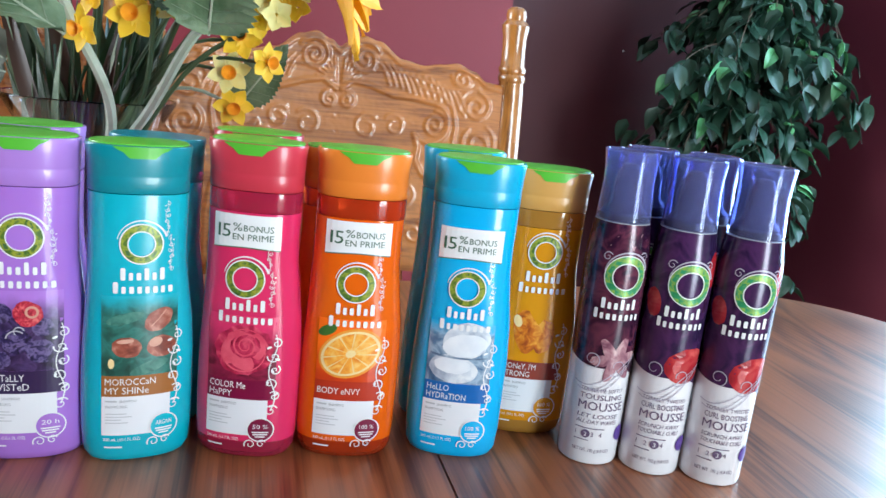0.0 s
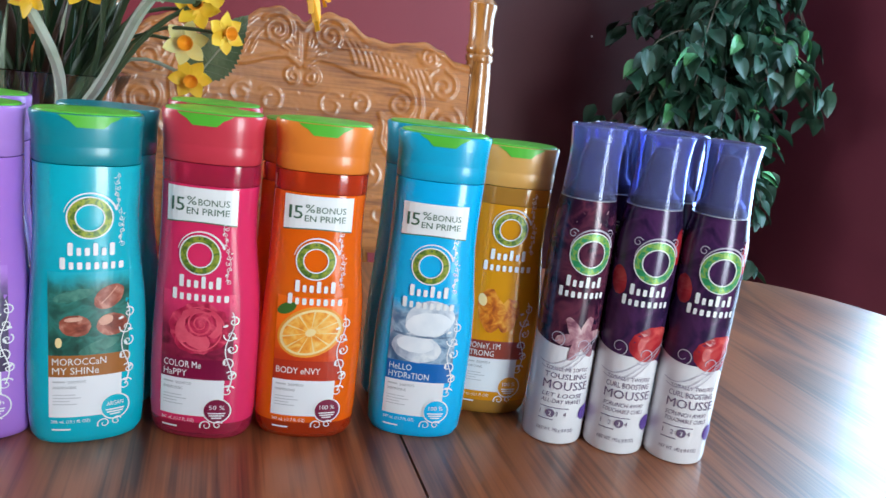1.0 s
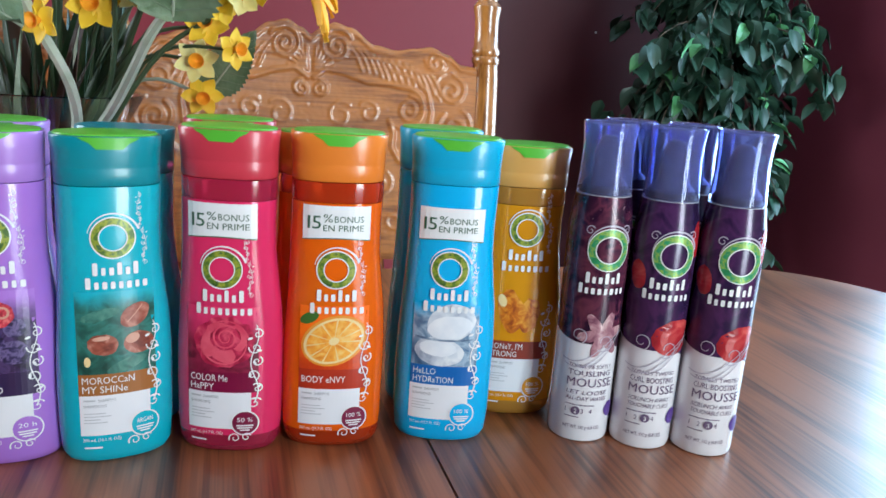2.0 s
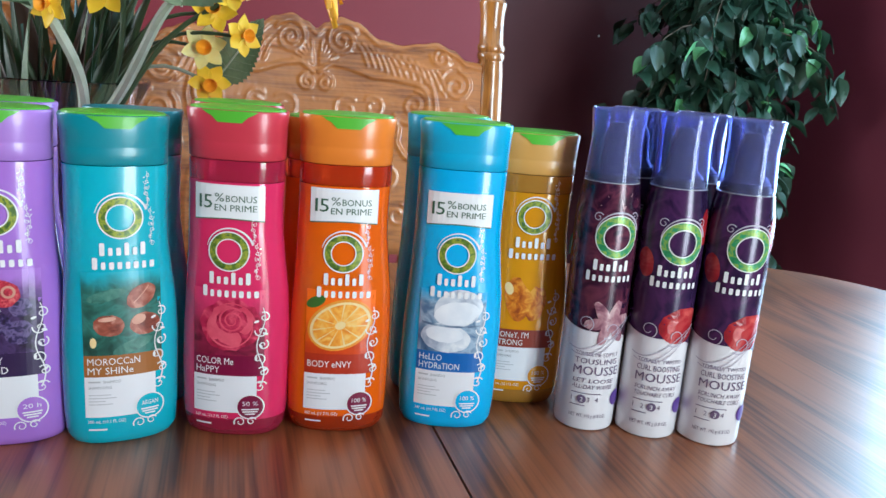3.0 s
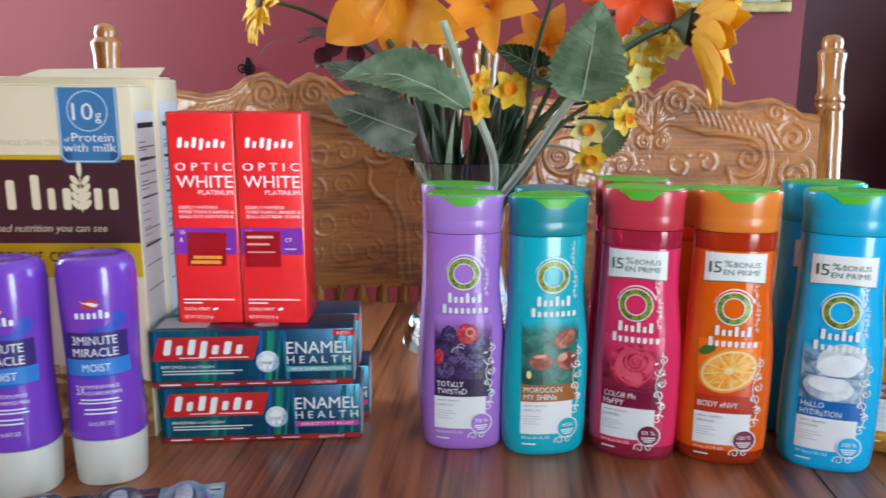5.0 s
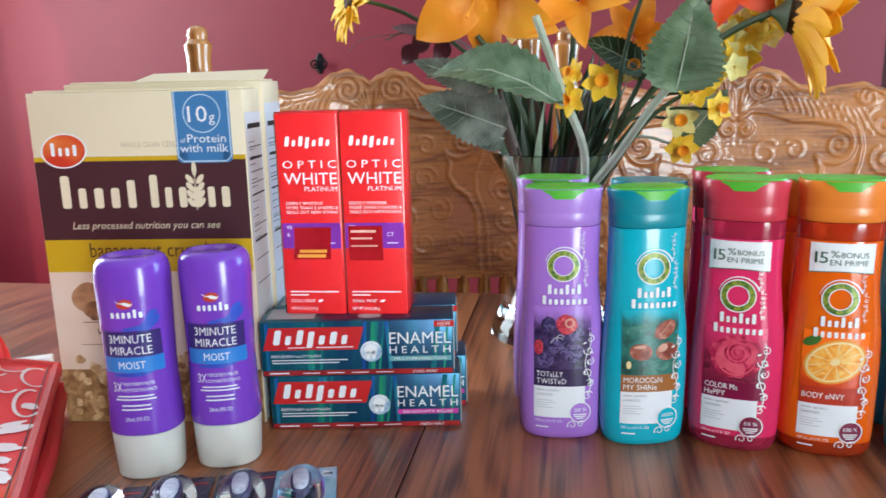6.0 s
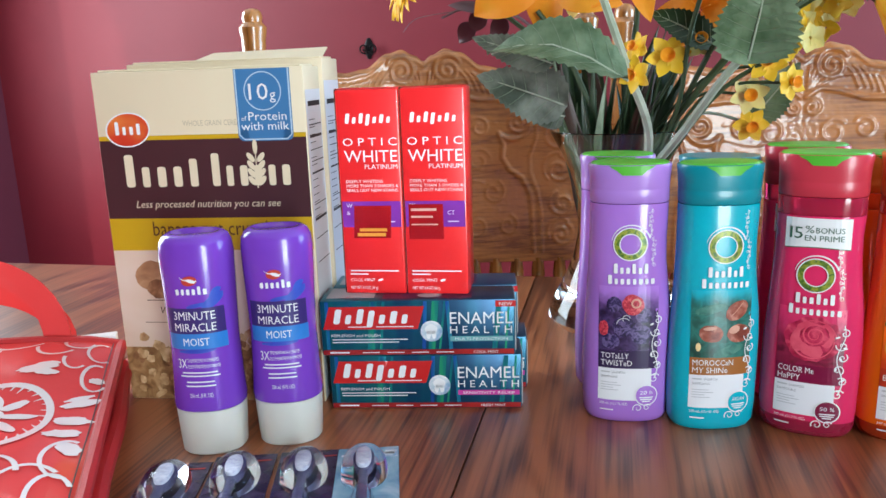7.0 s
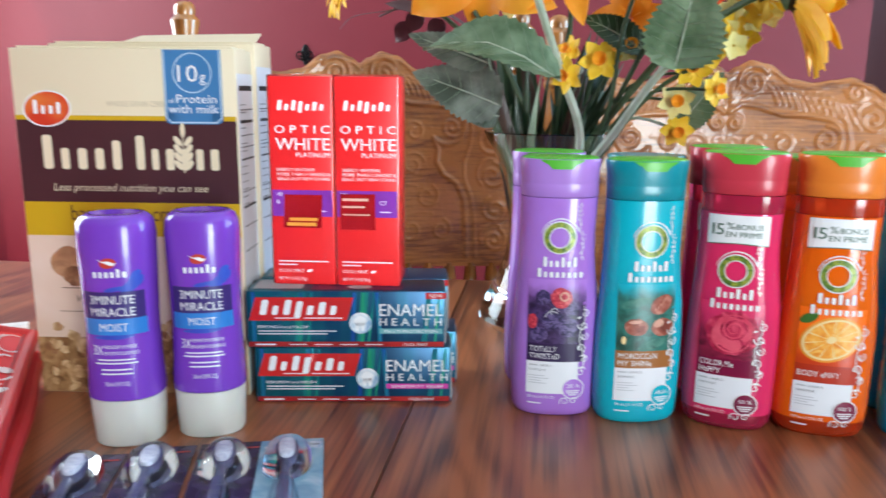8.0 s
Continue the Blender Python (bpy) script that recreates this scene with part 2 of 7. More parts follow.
def box_bm(x0, y0, z0, x1, y1, z1, bevel=0.0, seg=2):
    bm = bmesh.new()
    bmesh.ops.create_cube(bm, size=1)
    for v in bm.verts:
        v.co = Vector(((x0 + x1) / 2 + v.co.x * (x1 - x0), (y0 + y1) / 2 + v.co.y * (y1 - y0), (z0 + z1) / 2 + v.co.z * (z1 - z0)))
    if bevel:
        bmesh.ops.bevel(bm, geom=bm.edges[:], offset=bevel, segments=seg, affect="EDGES", profile=0.5)
    return bm


def oval(a, b, power, n):
    out = []
    for k in range(n):
        t = 2 * math.pi * k / n
        c, s = math.cos(t), math.sin(t)
        out.append((a * math.copysign(abs(c) ** (2 / power), c), b * math.copysign(abs(s) ** (2 / power), s)))
    return out


def loft(sections, power=2.0, n=48, close=True):
    """Sections (z, half width, half depth), from the foot up."""
    bm = bmesh.new()
    rings = []
    for z, a, b in sections:
        rings.append([bm.verts.new((x, y, z)) for x, y in oval(a, b, power, n)])
    for r0, r1 in zip(rings, rings[1:]):
        for k in range(n):
            bm.faces.new((r0[k], r0[(k + 1) % n], r1[(k + 1) % n], r1[k]))
    if close:
        bm.faces.new(list(reversed(rings[0])))
        bm.faces.new(rings[-1])
    return bm


def lathe(profile, n=32, close=True):
    return loft([(z, r, r) for r, z in profile], 2.0, n, close)


def tube(points, radius, n=8, bm=None, taper=None):
    """A round rod along the points."""
    bm = bm or bmesh.new()
    pts = [Vector(q) for q in points]
    rings = []
    up = Vector((0.31, 0.17, 0.93)).normalized()
    for i, q in enumerate(pts):
        d = (pts[min(i + 1, len(pts) - 1)] - pts[max(i - 1, 0)]).normalized()
        a = d.cross(up)
        if a.length < 1e-4:
            a = d.orthogonal()
        a.normalize()
        b = d.cross(a)
        r = radius if taper is None else radius + (taper - radius) * i / (len(pts) - 1)
        rings.append([bm.verts.new(q + a * (r * math.cos(2 * math.pi * k / n)) + b * (r * math.sin(2 * math.pi * k / n))) for k in range(n)])
    for r0, r1 in zip(rings, rings[1:]):
        for k in range(n):
            bm.faces.new((r0[k], r0[(k + 1) % n], r1[(k + 1) % n], r1[k]))
    bm.faces.new(list(reversed(rings[0])))
    bm.faces.new(rings[-1])
    return bm


# flat artwork: lists of (points, faces) in the plane, later laid on a surface
def f_rect(x0, z0, x1, z1, nx=8, nz=4):
    pts = [(x0 + (x1 - x0) * i / nx, z0 + (z1 - z0) * j / nz) for j in range(nz + 1) for i in range(nx + 1)]
    fs = [(j * (nx + 1) + i, j * (nx + 1) + i + 1, (j + 1) * (nx + 1) + i + 1, (j + 1) * (nx + 1) + i) for j in range(nz) for i in range(nx)]
    return pts, fs


def f_ring(cx, cz, r0, r1, n=36, sx=1.0, rot=0.0):
    pts, fs = [], []
    cr, sr = math.cos(rot), math.sin(rot)
    for r in (r0, r1):
        for k in range(n):
            t = 2 * math.pi * k / n
            x, z = r * sx * math.cos(t), r * math.sin(t)
            pts.append((cx + x * cr - z * sr, cz + x * sr + z * cr))
    for k in range(n):
        fs.append((k, (k + 1) % n, n + (k + 1) % n, n + k))
    return pts, fs


def f_disc(cx, cz, rx, rz=None, n=28, rot=0.0, wob=0.0, seed=0, rings=3):
    rz = rz or rx
    rnd = random.Random(seed)
    ws = [1 + wob * rnd.uniform(-1, 1) for _ in range(n)]
    cr, sr = math.cos(rot), math.sin(rot)
    pts, fs = [(cx, cz)], []
    for j in range(1, rings + 1):
        for k in range(n):
            t = 2 * math.pi * k / n
            q = j / rings * ws[k]
            x, z = rx * q * math.cos(t), rz * q * math.sin(t)
            pts.append((cx + x * cr - z * sr, cz + x * sr + z * cr))
    for k in range(n):
        fs.append((0, 1 + k, 1 + (k + 1) % n))
        for j in range(rings - 1):
            a, b = 1 + j * n, 1 + (j + 1) * n
            fs.append((a + k, b + k, b + (k + 1) % n, a + (k + 1) % n))
    return pts, fs


def f_line(pts2, w0, w1=None):
    """A painted stroke."""
    w1 = w0 if w1 is None else w1
    pts, fs = [], []
    n = len(pts2)
    for i, (x, z) in enumerate(pts2):
        ax, az = pts2[max(i - 1, 0)]
        bx, bz = pts2[min(i + 1, n - 1)]
        d = math.hypot(bx - ax, bz - az) or 1
        w = (w0 + (w1 - w0) * i / (n - 1)) / 2
        pts += [(x - (bz - az) / d * w, z + (bx - ax) / d * w), (x + (bz - az) / d * w, z - (bx - ax) / d * w)]
    for i in range(n - 1):
        fs.append((2 * i, 2 * i + 1, 2 * i + 3, 2 * i + 2))
    return pts, fs


def curl(cx, cz, r, turns, start, hand=1, shrink=0.25, n=26):
    """The points of a scroll that winds inwards."""
    out = []
    for i in range(n):
        t = i / (n - 1)
        a = start + hand * turns * 2 * math.pi * t
        q = r * (1 - (1 - shrink) * t)
        out.append((cx + q * math.cos(a), cz + q * math.sin(a)))
    return out


TEXTS = {}


def f_text(body, size, x, z, align="LEFT", width=None, lean=0.0):
    """Letters of the built-in font; width squeezes the line to that length."""
    if body not in TEXTS:
        cu = bpy.data.curves.new("lettering", "FONT")
        cu.body, cu.size, cu.resolution_u, cu.offset = body, 1.0, 2, 0.0
        ob = bpy.data.objects.new("lettering", cu)
        scene.collection.objects.link(ob)
        me = bpy.data.meshes.new_from_object(ob)
        pts = [(v.co.x, v.co.y) for v in me.vertices]
        fs = [tuple(q.vertices) for q in me.polygons]
        bpy.data.objects.remove(ob)
        bpy.data.meshes.remove(me)
        bpy.data.curves.remove(cu)
        x0 = min(q[0] for q in pts)
        TEXTS[body] = ([(a - x0, b) for a, b in pts], fs, max(q[0] for q in pts) - x0)
    pts, fs, w = TEXTS[body]
    sx = size if width is None else width / w
    off = {"LEFT": 0.0, "CENTER": -w * sx / 2, "RIGHT": -w * sx}[align]
    return [(x + off + a * sx + lean * b * size, z + b * size) for a, b in pts], fs


def f_mark(x, z, w, h, shape, gap=0.16):
    """A trade mark as a row of plain upright blocks with rounded ends; shape gives their heights."""
    n = len(shape)
    step = w / n
    out = []
    for i, k in enumerate(shape):
        half = step * (0.78 - gap) / 2 * (0.92 + 0.08 * math.cos(2.6 * i))
        cx = x + step * (i + 0.5)
        z0 = z - 0.22 * h if k < 0 else z
        z1 = z + h * min(abs(k), 1.0)
        r = half * 0.55
        prof = [(z0, half - r), (z0 + 0.3 * r, half - 0.3 * r), (z0 + r, half), (z1 - r, half), (z1 - 0.3 * r, half - 0.3 * r), (z1, half - r)]
        pts = [(cx + sx * a, q) for q, a in prof for sx in (-1, 1)]
        out.append((pts, [(2 * m, 2 * m + 1, 2 * m + 3, 2 * m + 2) for m in range(len(prof) - 1)]))
    return out


def lay(name, flats, material, parent, on, lift=0.0004, label=""):
    """Lays flat artwork on the surface on(x, z, lift)."""
    bm = bmesh.new()
    for pts, fs in flats if isinstance(flats, list) else [flats]:
        vs = [bm.verts.new(on(x, z, lift)) for x, z in pts]
        for f in fs:
            try:
                bm.faces.new([vs[i] for i in f])
            except ValueError:
                pass
    me = bpy.data.meshes.new(name)
    bm.to_mesh(me)
    bm.free()
    me.materials.append(material)
    ob = new(name, me)
    ob.parent = parent
    if label:
        ob["label"] = label
    return ob


def lay_each(name, flats, material, parent, on, lift=0.0004, label=""):
    """Each piece of artwork as a part of its own."""
    for f in flats:
        lay(name, f, material, parent, on, lift, label)


# ---- the room ----
def wall_strip(name, a, b, z0, z1, material, thick=0.12, side=1, label="painted room wall in deep red"):
    """A wall between two points of the turned frame; the thickness lies on its outer side."""
    pa, pb = uv(*a), uv(*b)
    d = (pb - pa).normalized()
    nrm = Vector((-d.y, d.x, 0)) * (thick * side)
    bm = bmesh.new()
    vs = [bm.verts.new((q.x, q.y, z)) for z in (z0, z1) for q in (pa, pb, pb + nrm, pa + nrm)]
    for f in ((0, 1, 2, 3), (4, 5, 6, 7), (0, 1, 5, 4), (1, 2, 6, 5), (2, 3, 7, 6), (3, 0, 4, 7)):
        bm.faces.new([vs[i] for i in f])
    ob = finish(name, bm, material, smooth=False)
    return tagged(ob, label, "wall", kind="structure")


U0, U1, V0, V1, VR, UC, H = -2.06, 2.35, -1.95, 2.25, 3.35, 0.795, 2.45
wall_strip("wall_north", (U0 - 0.12, V1), (UC, V1), 0, H, M_WALL)
# both recess walls carry their shade in the wall colour
wall_strip("wall_return", (UC, V1 + 0.12), (UC, VR), 0, H, M_WALL_SHADED, label="red return wall of the recess, darkened for shade")
wall_strip("wall_recess", (UC - 0.12, VR), (U1 + 0.12, VR), 0, H, M_WALL_SHADED, label="red wall behind the ficus tree, darkened for shade")


def window_wall(tag, name, a, b, mid, w, h, zc):
    """A wall with one window opening, built as four strips, with frame, sill, panes."""
    pa, pb = Vector(a), Vector(b)
    L = (pb - pa).length
    d = (pb - pa) / L
    s0, s1 = mid - w / 2, mid + w / 2

    def at(s):
        q = pa + d * s
        return (q.x, q.y)
    wall_strip(name + "_a", at(0), at(s0), 0, H, M_WALL_SIDE)
    wall_strip(name + "_b", at(s1), at(L), 0, H, M_WALL_SIDE)
    wall_strip(name + "_c", at(s0), at(s1), 0, zc - h / 2, M_WALL_SIDE)
    wall_strip(name + "_d", at(s0), at(s1), zc + h / 2, H, M_WALL_SIDE)
    q0 = uv(*at(s0))
    ang = math.degrees(math.atan2(uv(*at(s1)).y - q0.y, uv(*at(s1)).x - q0.x))
    win = thing(tag, pose(q0.x, q0.y, zc - h / 2, 0, 0, ang), "white-framed dining room window with panes", "window", kind="structure")
    for x0, z0, x1, z1 in ((0, 0, w, 0.05), (0, h - 0.05, w, h), (0, 0.05, 0.05, h - 0.05), (w - 0.05, 0.05, w, h - 0.05), (w / 2 - 0.02, 0.05, w / 2 + 0.02, h - 0.05)):
        part("window_frame", box_bm(x0, 0.02, z0, x1, 0.10, z1, 0.004), M_TRIM, win)
    part("window_sill", box_bm(-0.04, -0.05, -0.03, w + 0.04, 0.02, 0.0, 0.004), M_TRIM, win)
    for x0, x1 in ((0.05, w / 2 - 0.02), (w / 2 + 0.02, w - 0.05)):
        ob = part("pane", box_bm(x0, 0.055, 0.05, x1, 0.060, h - 0.05), M_PANE, win, smooth=False)
        ob.visible_shadow = False


M_PANE = glass("window_glass")
window_wall("window_1", "wall_east", (U1, VR), (U1, V0 - 0.12), VR - WIN_RIGHT[1], WIN_RIGHT[3], WIN_RIGHT[4], WIN_RIGHT[2])
window_wall("window_2", "wall_south", (U1, V0), (U0, V0), U1 - WIN_BACK[0], WIN_BACK[3], WIN_BACK[4], WIN_BACK[2])


window_wall("window_3", "wall_west", (U0, V0 - 0.12), (U0, V1), WIN_LEFT[1] - V0 + 0.12, WIN_LEFT[3], WIN_LEFT[4], WIN_LEFT[2])


def slab(name, z0, z1, material, label, cat):
    bm = bmesh.new()
    c = [uv(U0 - 0.12, V0 - 0.12), uv(U1 + 0.12, V0 - 0.12), uv(U1 + 0.12, VR + 0.12), uv(U0 - 0.12, VR + 0.12)]
    vs = [bm.verts.new((q.x, q.y, z)) for z in (z0, z1) for q in c]
    for f in ((0, 1, 2, 3), (4, 5, 6, 7), (0, 1, 5, 4), (1, 2, 6, 5), (2, 3, 7, 6), (3, 0, 4, 7)):
        bm.faces.new([vs[i] for i in f])
    return tagged(finish(name, bm, material, smooth=False), label, cat, kind="structure")


slab("floor", -0.1, 0.0, M_FLOOR, "brown oak floor of the dining room", "floor")
slab("ceiling", H, H + 0.1, M_CEIL, "plain white painted ceiling", "ceiling")

# ---- the table ----
TABLE_Z = 0.75
table = thing("dining_table", uv_pose(0, 0, 0), "dark varnished oak dining table with leaf seams", "table")


def table_outline(u):
    """Near and far edge of the top at u: straight sides, softly rounded ends."""
    lo, hi, r = -1.35, 0.965, 0.30
    x = 0.0
    if u > hi - r:
        x = (u - (hi - r)) / r
    elif u < lo + r:
        x = ((lo + r) - u) / r
    x = min(1.0, max(0.0, x))
    half = 0.525 * (1 - x ** 3.2) ** (1 / 3.0) if x < 1 else 0.0
    return 0.485 - half, 0.485 + half


def top_piece(name, u0, u1):
    """One leaf of the top between two seams, with a rounded lip."""
    n = max(8, int((u1 - u0) / 0.012))
    us = [u0 + (u1 - u0) * k / n for k in range(n + 1)]
    bm = bmesh.new()
    rows = []
    for u in us:
        a, b = table_outline(u)
        w = max(0.0, b - a)
        k = min(0.006, w / 2)
        prof = [(a + k, -0.028), (a, -0.022), (a, -0.006), (a + k * 0.35, -0.0015), (a + k, 0.0)]
        prof += [(a + k + (w - 2 * k) * j / 6, 0.0) for j in range(1, 6)]
        prof += [(b - k, 0.0), (b - k * 0.35, -0.0015), (b, -0.006), (b, -0.022), (b - k, -0.028)]
        rows.append([bm.verts.new((u, v, TABLE_Z + z)) for v, z in prof])
    for r0, r1 in zip(rows, rows[1:]):
        for j in range(len(r0)):
            k = (j + 1) % len(r0)
            bm.faces.new((r0[j], r1[j], r1[k], r0[k]))
    bm.faces.new(rows[0])
    bm.faces.new(list(reversed(rows[-1])))
    bmesh.ops.remove_doubles(bm, verts=bm.verts, dist=1e-5)
    return part(name, bm, M_TABLE, table)


SEAMS = [-1.34, -0.52, -0.143, 0.231, 0.964]
for a, b in zip(SEAMS, SEAMS[1:]):
    top_piece("table_leaf", a + 0.0008, b - 0.0008)
part("apron", box_bm(-1.1, 0.12, 0.64, 0.75, 0.85, 0.715, 0.004), M_TABLE, table)
for u in (-1.02, 0.67):
    for v in (0.18, 0.79):
        part("leg", lathe([(0.028, 0.0), (0.03, 0.04), (0.022, 0.1), (0.038, 0.3), (0.03, 0.5), (0.042, 0.55), (0.042, 0.64)], 20), M_POST, table).location = (u, v, 0)

# ---- the chairs ----


def crest(x):
    """Height of the chair back's upper edge at x from the middle."""
    a = abs(x)
    keys = [(0, 1.028), (0.012, 1.036), (0.032, 1.045), (0.052, 1.040), (0.087, 1.019), (0.115, 1.014), (0.14, 1.018), (0.162, 1.0215), (0.185, 1.013), (0.205, 1.000), (0.225, 0.998)]
    for (x0, z0), (x1, z1) in zip(keys, keys[1:]):
        if a <= x1:
            t = (a - x0) / (x1 - x0)
            t = t * t * (3 - 2 * t)
            return z0 + (z1 - z0) * t
    return 0.998


def carved_strokes():
    """The pressed ornament of a chair back: strokes of (points, half width, height), mirrored about the middle."""
    half = []
    add = lambda pts, w, h: half.append((pts, w, h))
    add(curl(0.034, 1.014, 0.022, 2.1, 0.6, 1, 0.12, 90), 0.0036, 0.0030)
    add([(0.004, 0.972), (0.020, 0.984), (0.045, 0.980), (0.075, 0.970), (0.105, 0.969), (0.128, 0.966)] + curl(0.126, 0.938, 0.028, 0.62, 1.5, -1, 0.95, 30) + [(0.112, 0.905), (0.110, 0.885), (0.120, 0.868), (0.138, 0.855), (0.150, 0.83), (0.152, 0.79), (0.152, 0.745)], 0.0042, 0.0034)
    add(curl(0.134, 0.936, 0.019, 1.6, 1.5, -1, 0.2, 60), 0.0034, 0.0028)
    add(curl(0.012, 0.958, 0.011, 1.5, 1.6, -1, 0.2, 50), 0.0030, 0.0028)
    add([(0.165, 0.745), (0.165, 0.80), (0.160, 0.835), (0.150, 0.862), (0.150, 0.885), (0.160, 0.91), (0.163, 0.935), (0.158, 0.96), (0.14, 0.978), (0.11, 0.985)], 0.0032, 0.0024)
    for cx, cz, r, st, hd in ((0.190, 0.965, 0.020, 1.4, -1), (0.194, 0.915, 0.022, 2.2, 1), (0.192, 0.865, 0.020, 1.4, -1), (0.196, 0.815, 0.020, 2.0, 1), (0.194, 0.770, 0.018, 1.0, -1), (0.170, 1.000, 0.014, 0.5, 1)):
        add(curl(cx, cz, r, 1.5, st, hd, 0.2, 50), 0.0032, 0.0024)
        add(curl(cx, cz + 0.004, r * 1.15, 0.4, st + 2.6, hd, 0.9, 30), 0.0024, 0.0018)
    for k in range(13):
        x0, z0 = 0.052 + 0.0090 * k, 1.012 - 0.0022 * k + 0.002 * math.sin(k)
        add([(x0 + 0.016 * t, z0 - 0.028 * t + 0.005 * math.sin(3 * t)) for t in [q / 8 for q in range(9)]], 0.0026, 0.0024)
    add([(0.045 + 0.135 * t, 1.000 - 0.012 * t + 0.004 * math.sin(6 * t)) for t in [q / 40 for q in range(41)]], 0.0022, 0.0024)
    for k in range(6):
        a = 0.15 + 0.26 * k
        add([(0.004 + t * 0.026 * math.cos(a), 0.982 + t * 0.030 * math.sin(a)) for t in [q / 8 for q in range(9)]], 0.0024, 0.0022)
    for cx, cz, r, st, hd in ((0.040, 0.925, 0.018, 0.8, 1), (0.078, 0.930, 0.015, 2.4, -1), (0.030, 0.875, 0.020, 2.0, -1), (0.075, 0.882, 0.018, 0.3, 1), (0.045, 0.825, 0.020, 3.0, 1), (0.095, 0.835, 0.018, 1.0, -1), (0.025, 0.780, 0.016, 0.5, -1), (0.070, 0.785, 0.018, 2.5, 1), (0.115, 0.785, 0.016, 1.2, -1)):
        add(curl(cx, cz, r, 1.1, st, hd, 0.35, 40), 0.0026, 0.0015)
    for k in range(9):
        z0 = 0.765 + 0.021 * k
        add([(0.004 + 0.10 * t, z0 + 0.004 * math.sin(7 * t + k)) for t in [q / 24 for q in range(25)]], 0.0016, 0.0007)
    return [(np.array([(s * x, z) for x, z in pts]), w, h) for pts, w, h in half for s in (-1, 1)]


BACK = []
RAKE = 0.115     # how far the backs lean, for each metre up


def back_mesh():
    """The carved back: a fine front sheet raised along the strokes, a plain rear, closed edges."""
    if BACK:
        return BACK[0]
    nx, nz, zb = 250, 155, 0.730
    xs = np.linspace(-0.224, 0.224, nx + 1)
    tops = np.array([crest(x) for x in xs])
    t = np.linspace(0, 1, nz + 1)
    X = np.repeat(xs[:, None], nz + 1, 1)
    Z = zb + (tops[:, None] - zb) * t[None, :]
    R = np.zeros_like(X)
    for pts, w, h in carved_strokes():
        fine = [pts[0]]
        for a, b in zip(pts, pts[1:]):
            k = max(1, int(np.hypot(*(b - a)) / 0.0015))
            fine += [a + (b - a) * (q + 1) / k for q in range(k)]
        for q in fine:
            i0, i1 = np.searchsorted(xs, (q[0] - w, q[0] + w))
            if i1 <= i0:
                continue
            d2 = ((X[i0:i1] - q[0]) ** 2 + (Z[i0:i1] - q[1]) ** 2) / (w * w)
            R[i0:i1] = np.maximum(R[i0:i1], h * np.clip(1 - d2, 0, 1) ** 0.8)
    R *= 0.7
    edge = np.clip((tops[:, None] - Z) / 0.006, 0, 1)
    R = R * edge + 0.0018 * np.clip(1 - np.abs((tops[:, None] - Z) - 0.007) / 0.005, 0, 1)
    R += 0.00010 * np.sin(X * 410 + 3 * np.sin(Z * 230)) * np.sin(Z * 380 + 2 * np.sin(X * 190))
    dip = 0.022 * np.cos(np.pi * X / 0.448)
    roll = 0.006 * (1 - np.clip((tops[:, None] - Z) / 0.006, 0, 1)) ** 2
    Y = -0.012 + dip - R + roll + RAKE * (Z - 0.90)
    verts = np.stack([X, Y, Z], 2).reshape(-1, 3).tolist()
    n0 = len(verts)
    for i in range(nx + 1):
        verts += [(xs[i], 0.012 + dip[i, 0] + RAKE * (zb - 0.90), zb), (xs[i], 0.010 + dip[i, 0] + RAKE * (tops[i] - 0.90), tops[i] - 0.001)]
    faces = []
    m = nz + 1
    for i in range(nx):
        for k in range(nz):
            a = i * m + k
            faces.append((a, a + m, a + m + 1, a + 1))
        a, b = n0 + 2 * i, n0 + 2 * i + 2
        faces += [(a, a + 1, b + 1, b), (i * m, a, b, (i + 1) * m), (i * m + nz, (i + 1) * m + nz, b + 1, a + 1)]
    for i in (0, nx):
        faces.append([i * m + k for k in range(m)] + [n0 + 2 * i + 1, n0 + 2 * i])
    me = bpy.data.meshes.new("back_panel")
    me.from_pydata(verts, [], faces)
    me.polygons.foreach_set("use_smooth", [True] * len(me.polygons))
    me.set_sharp_from_angle(angle=radians(50))
    me.materials.append(M_CHAIR)
    BACK.append(me)
    return me


def rake(bm, z0=0.0):
    """Leans a piece of the chair's back: upright below the seat, reclined above it."""
    for v in bm.verts:
        v.co.y += RAKE * (max(v.co.z + z0, 0.46) - 0.90)
    return bm


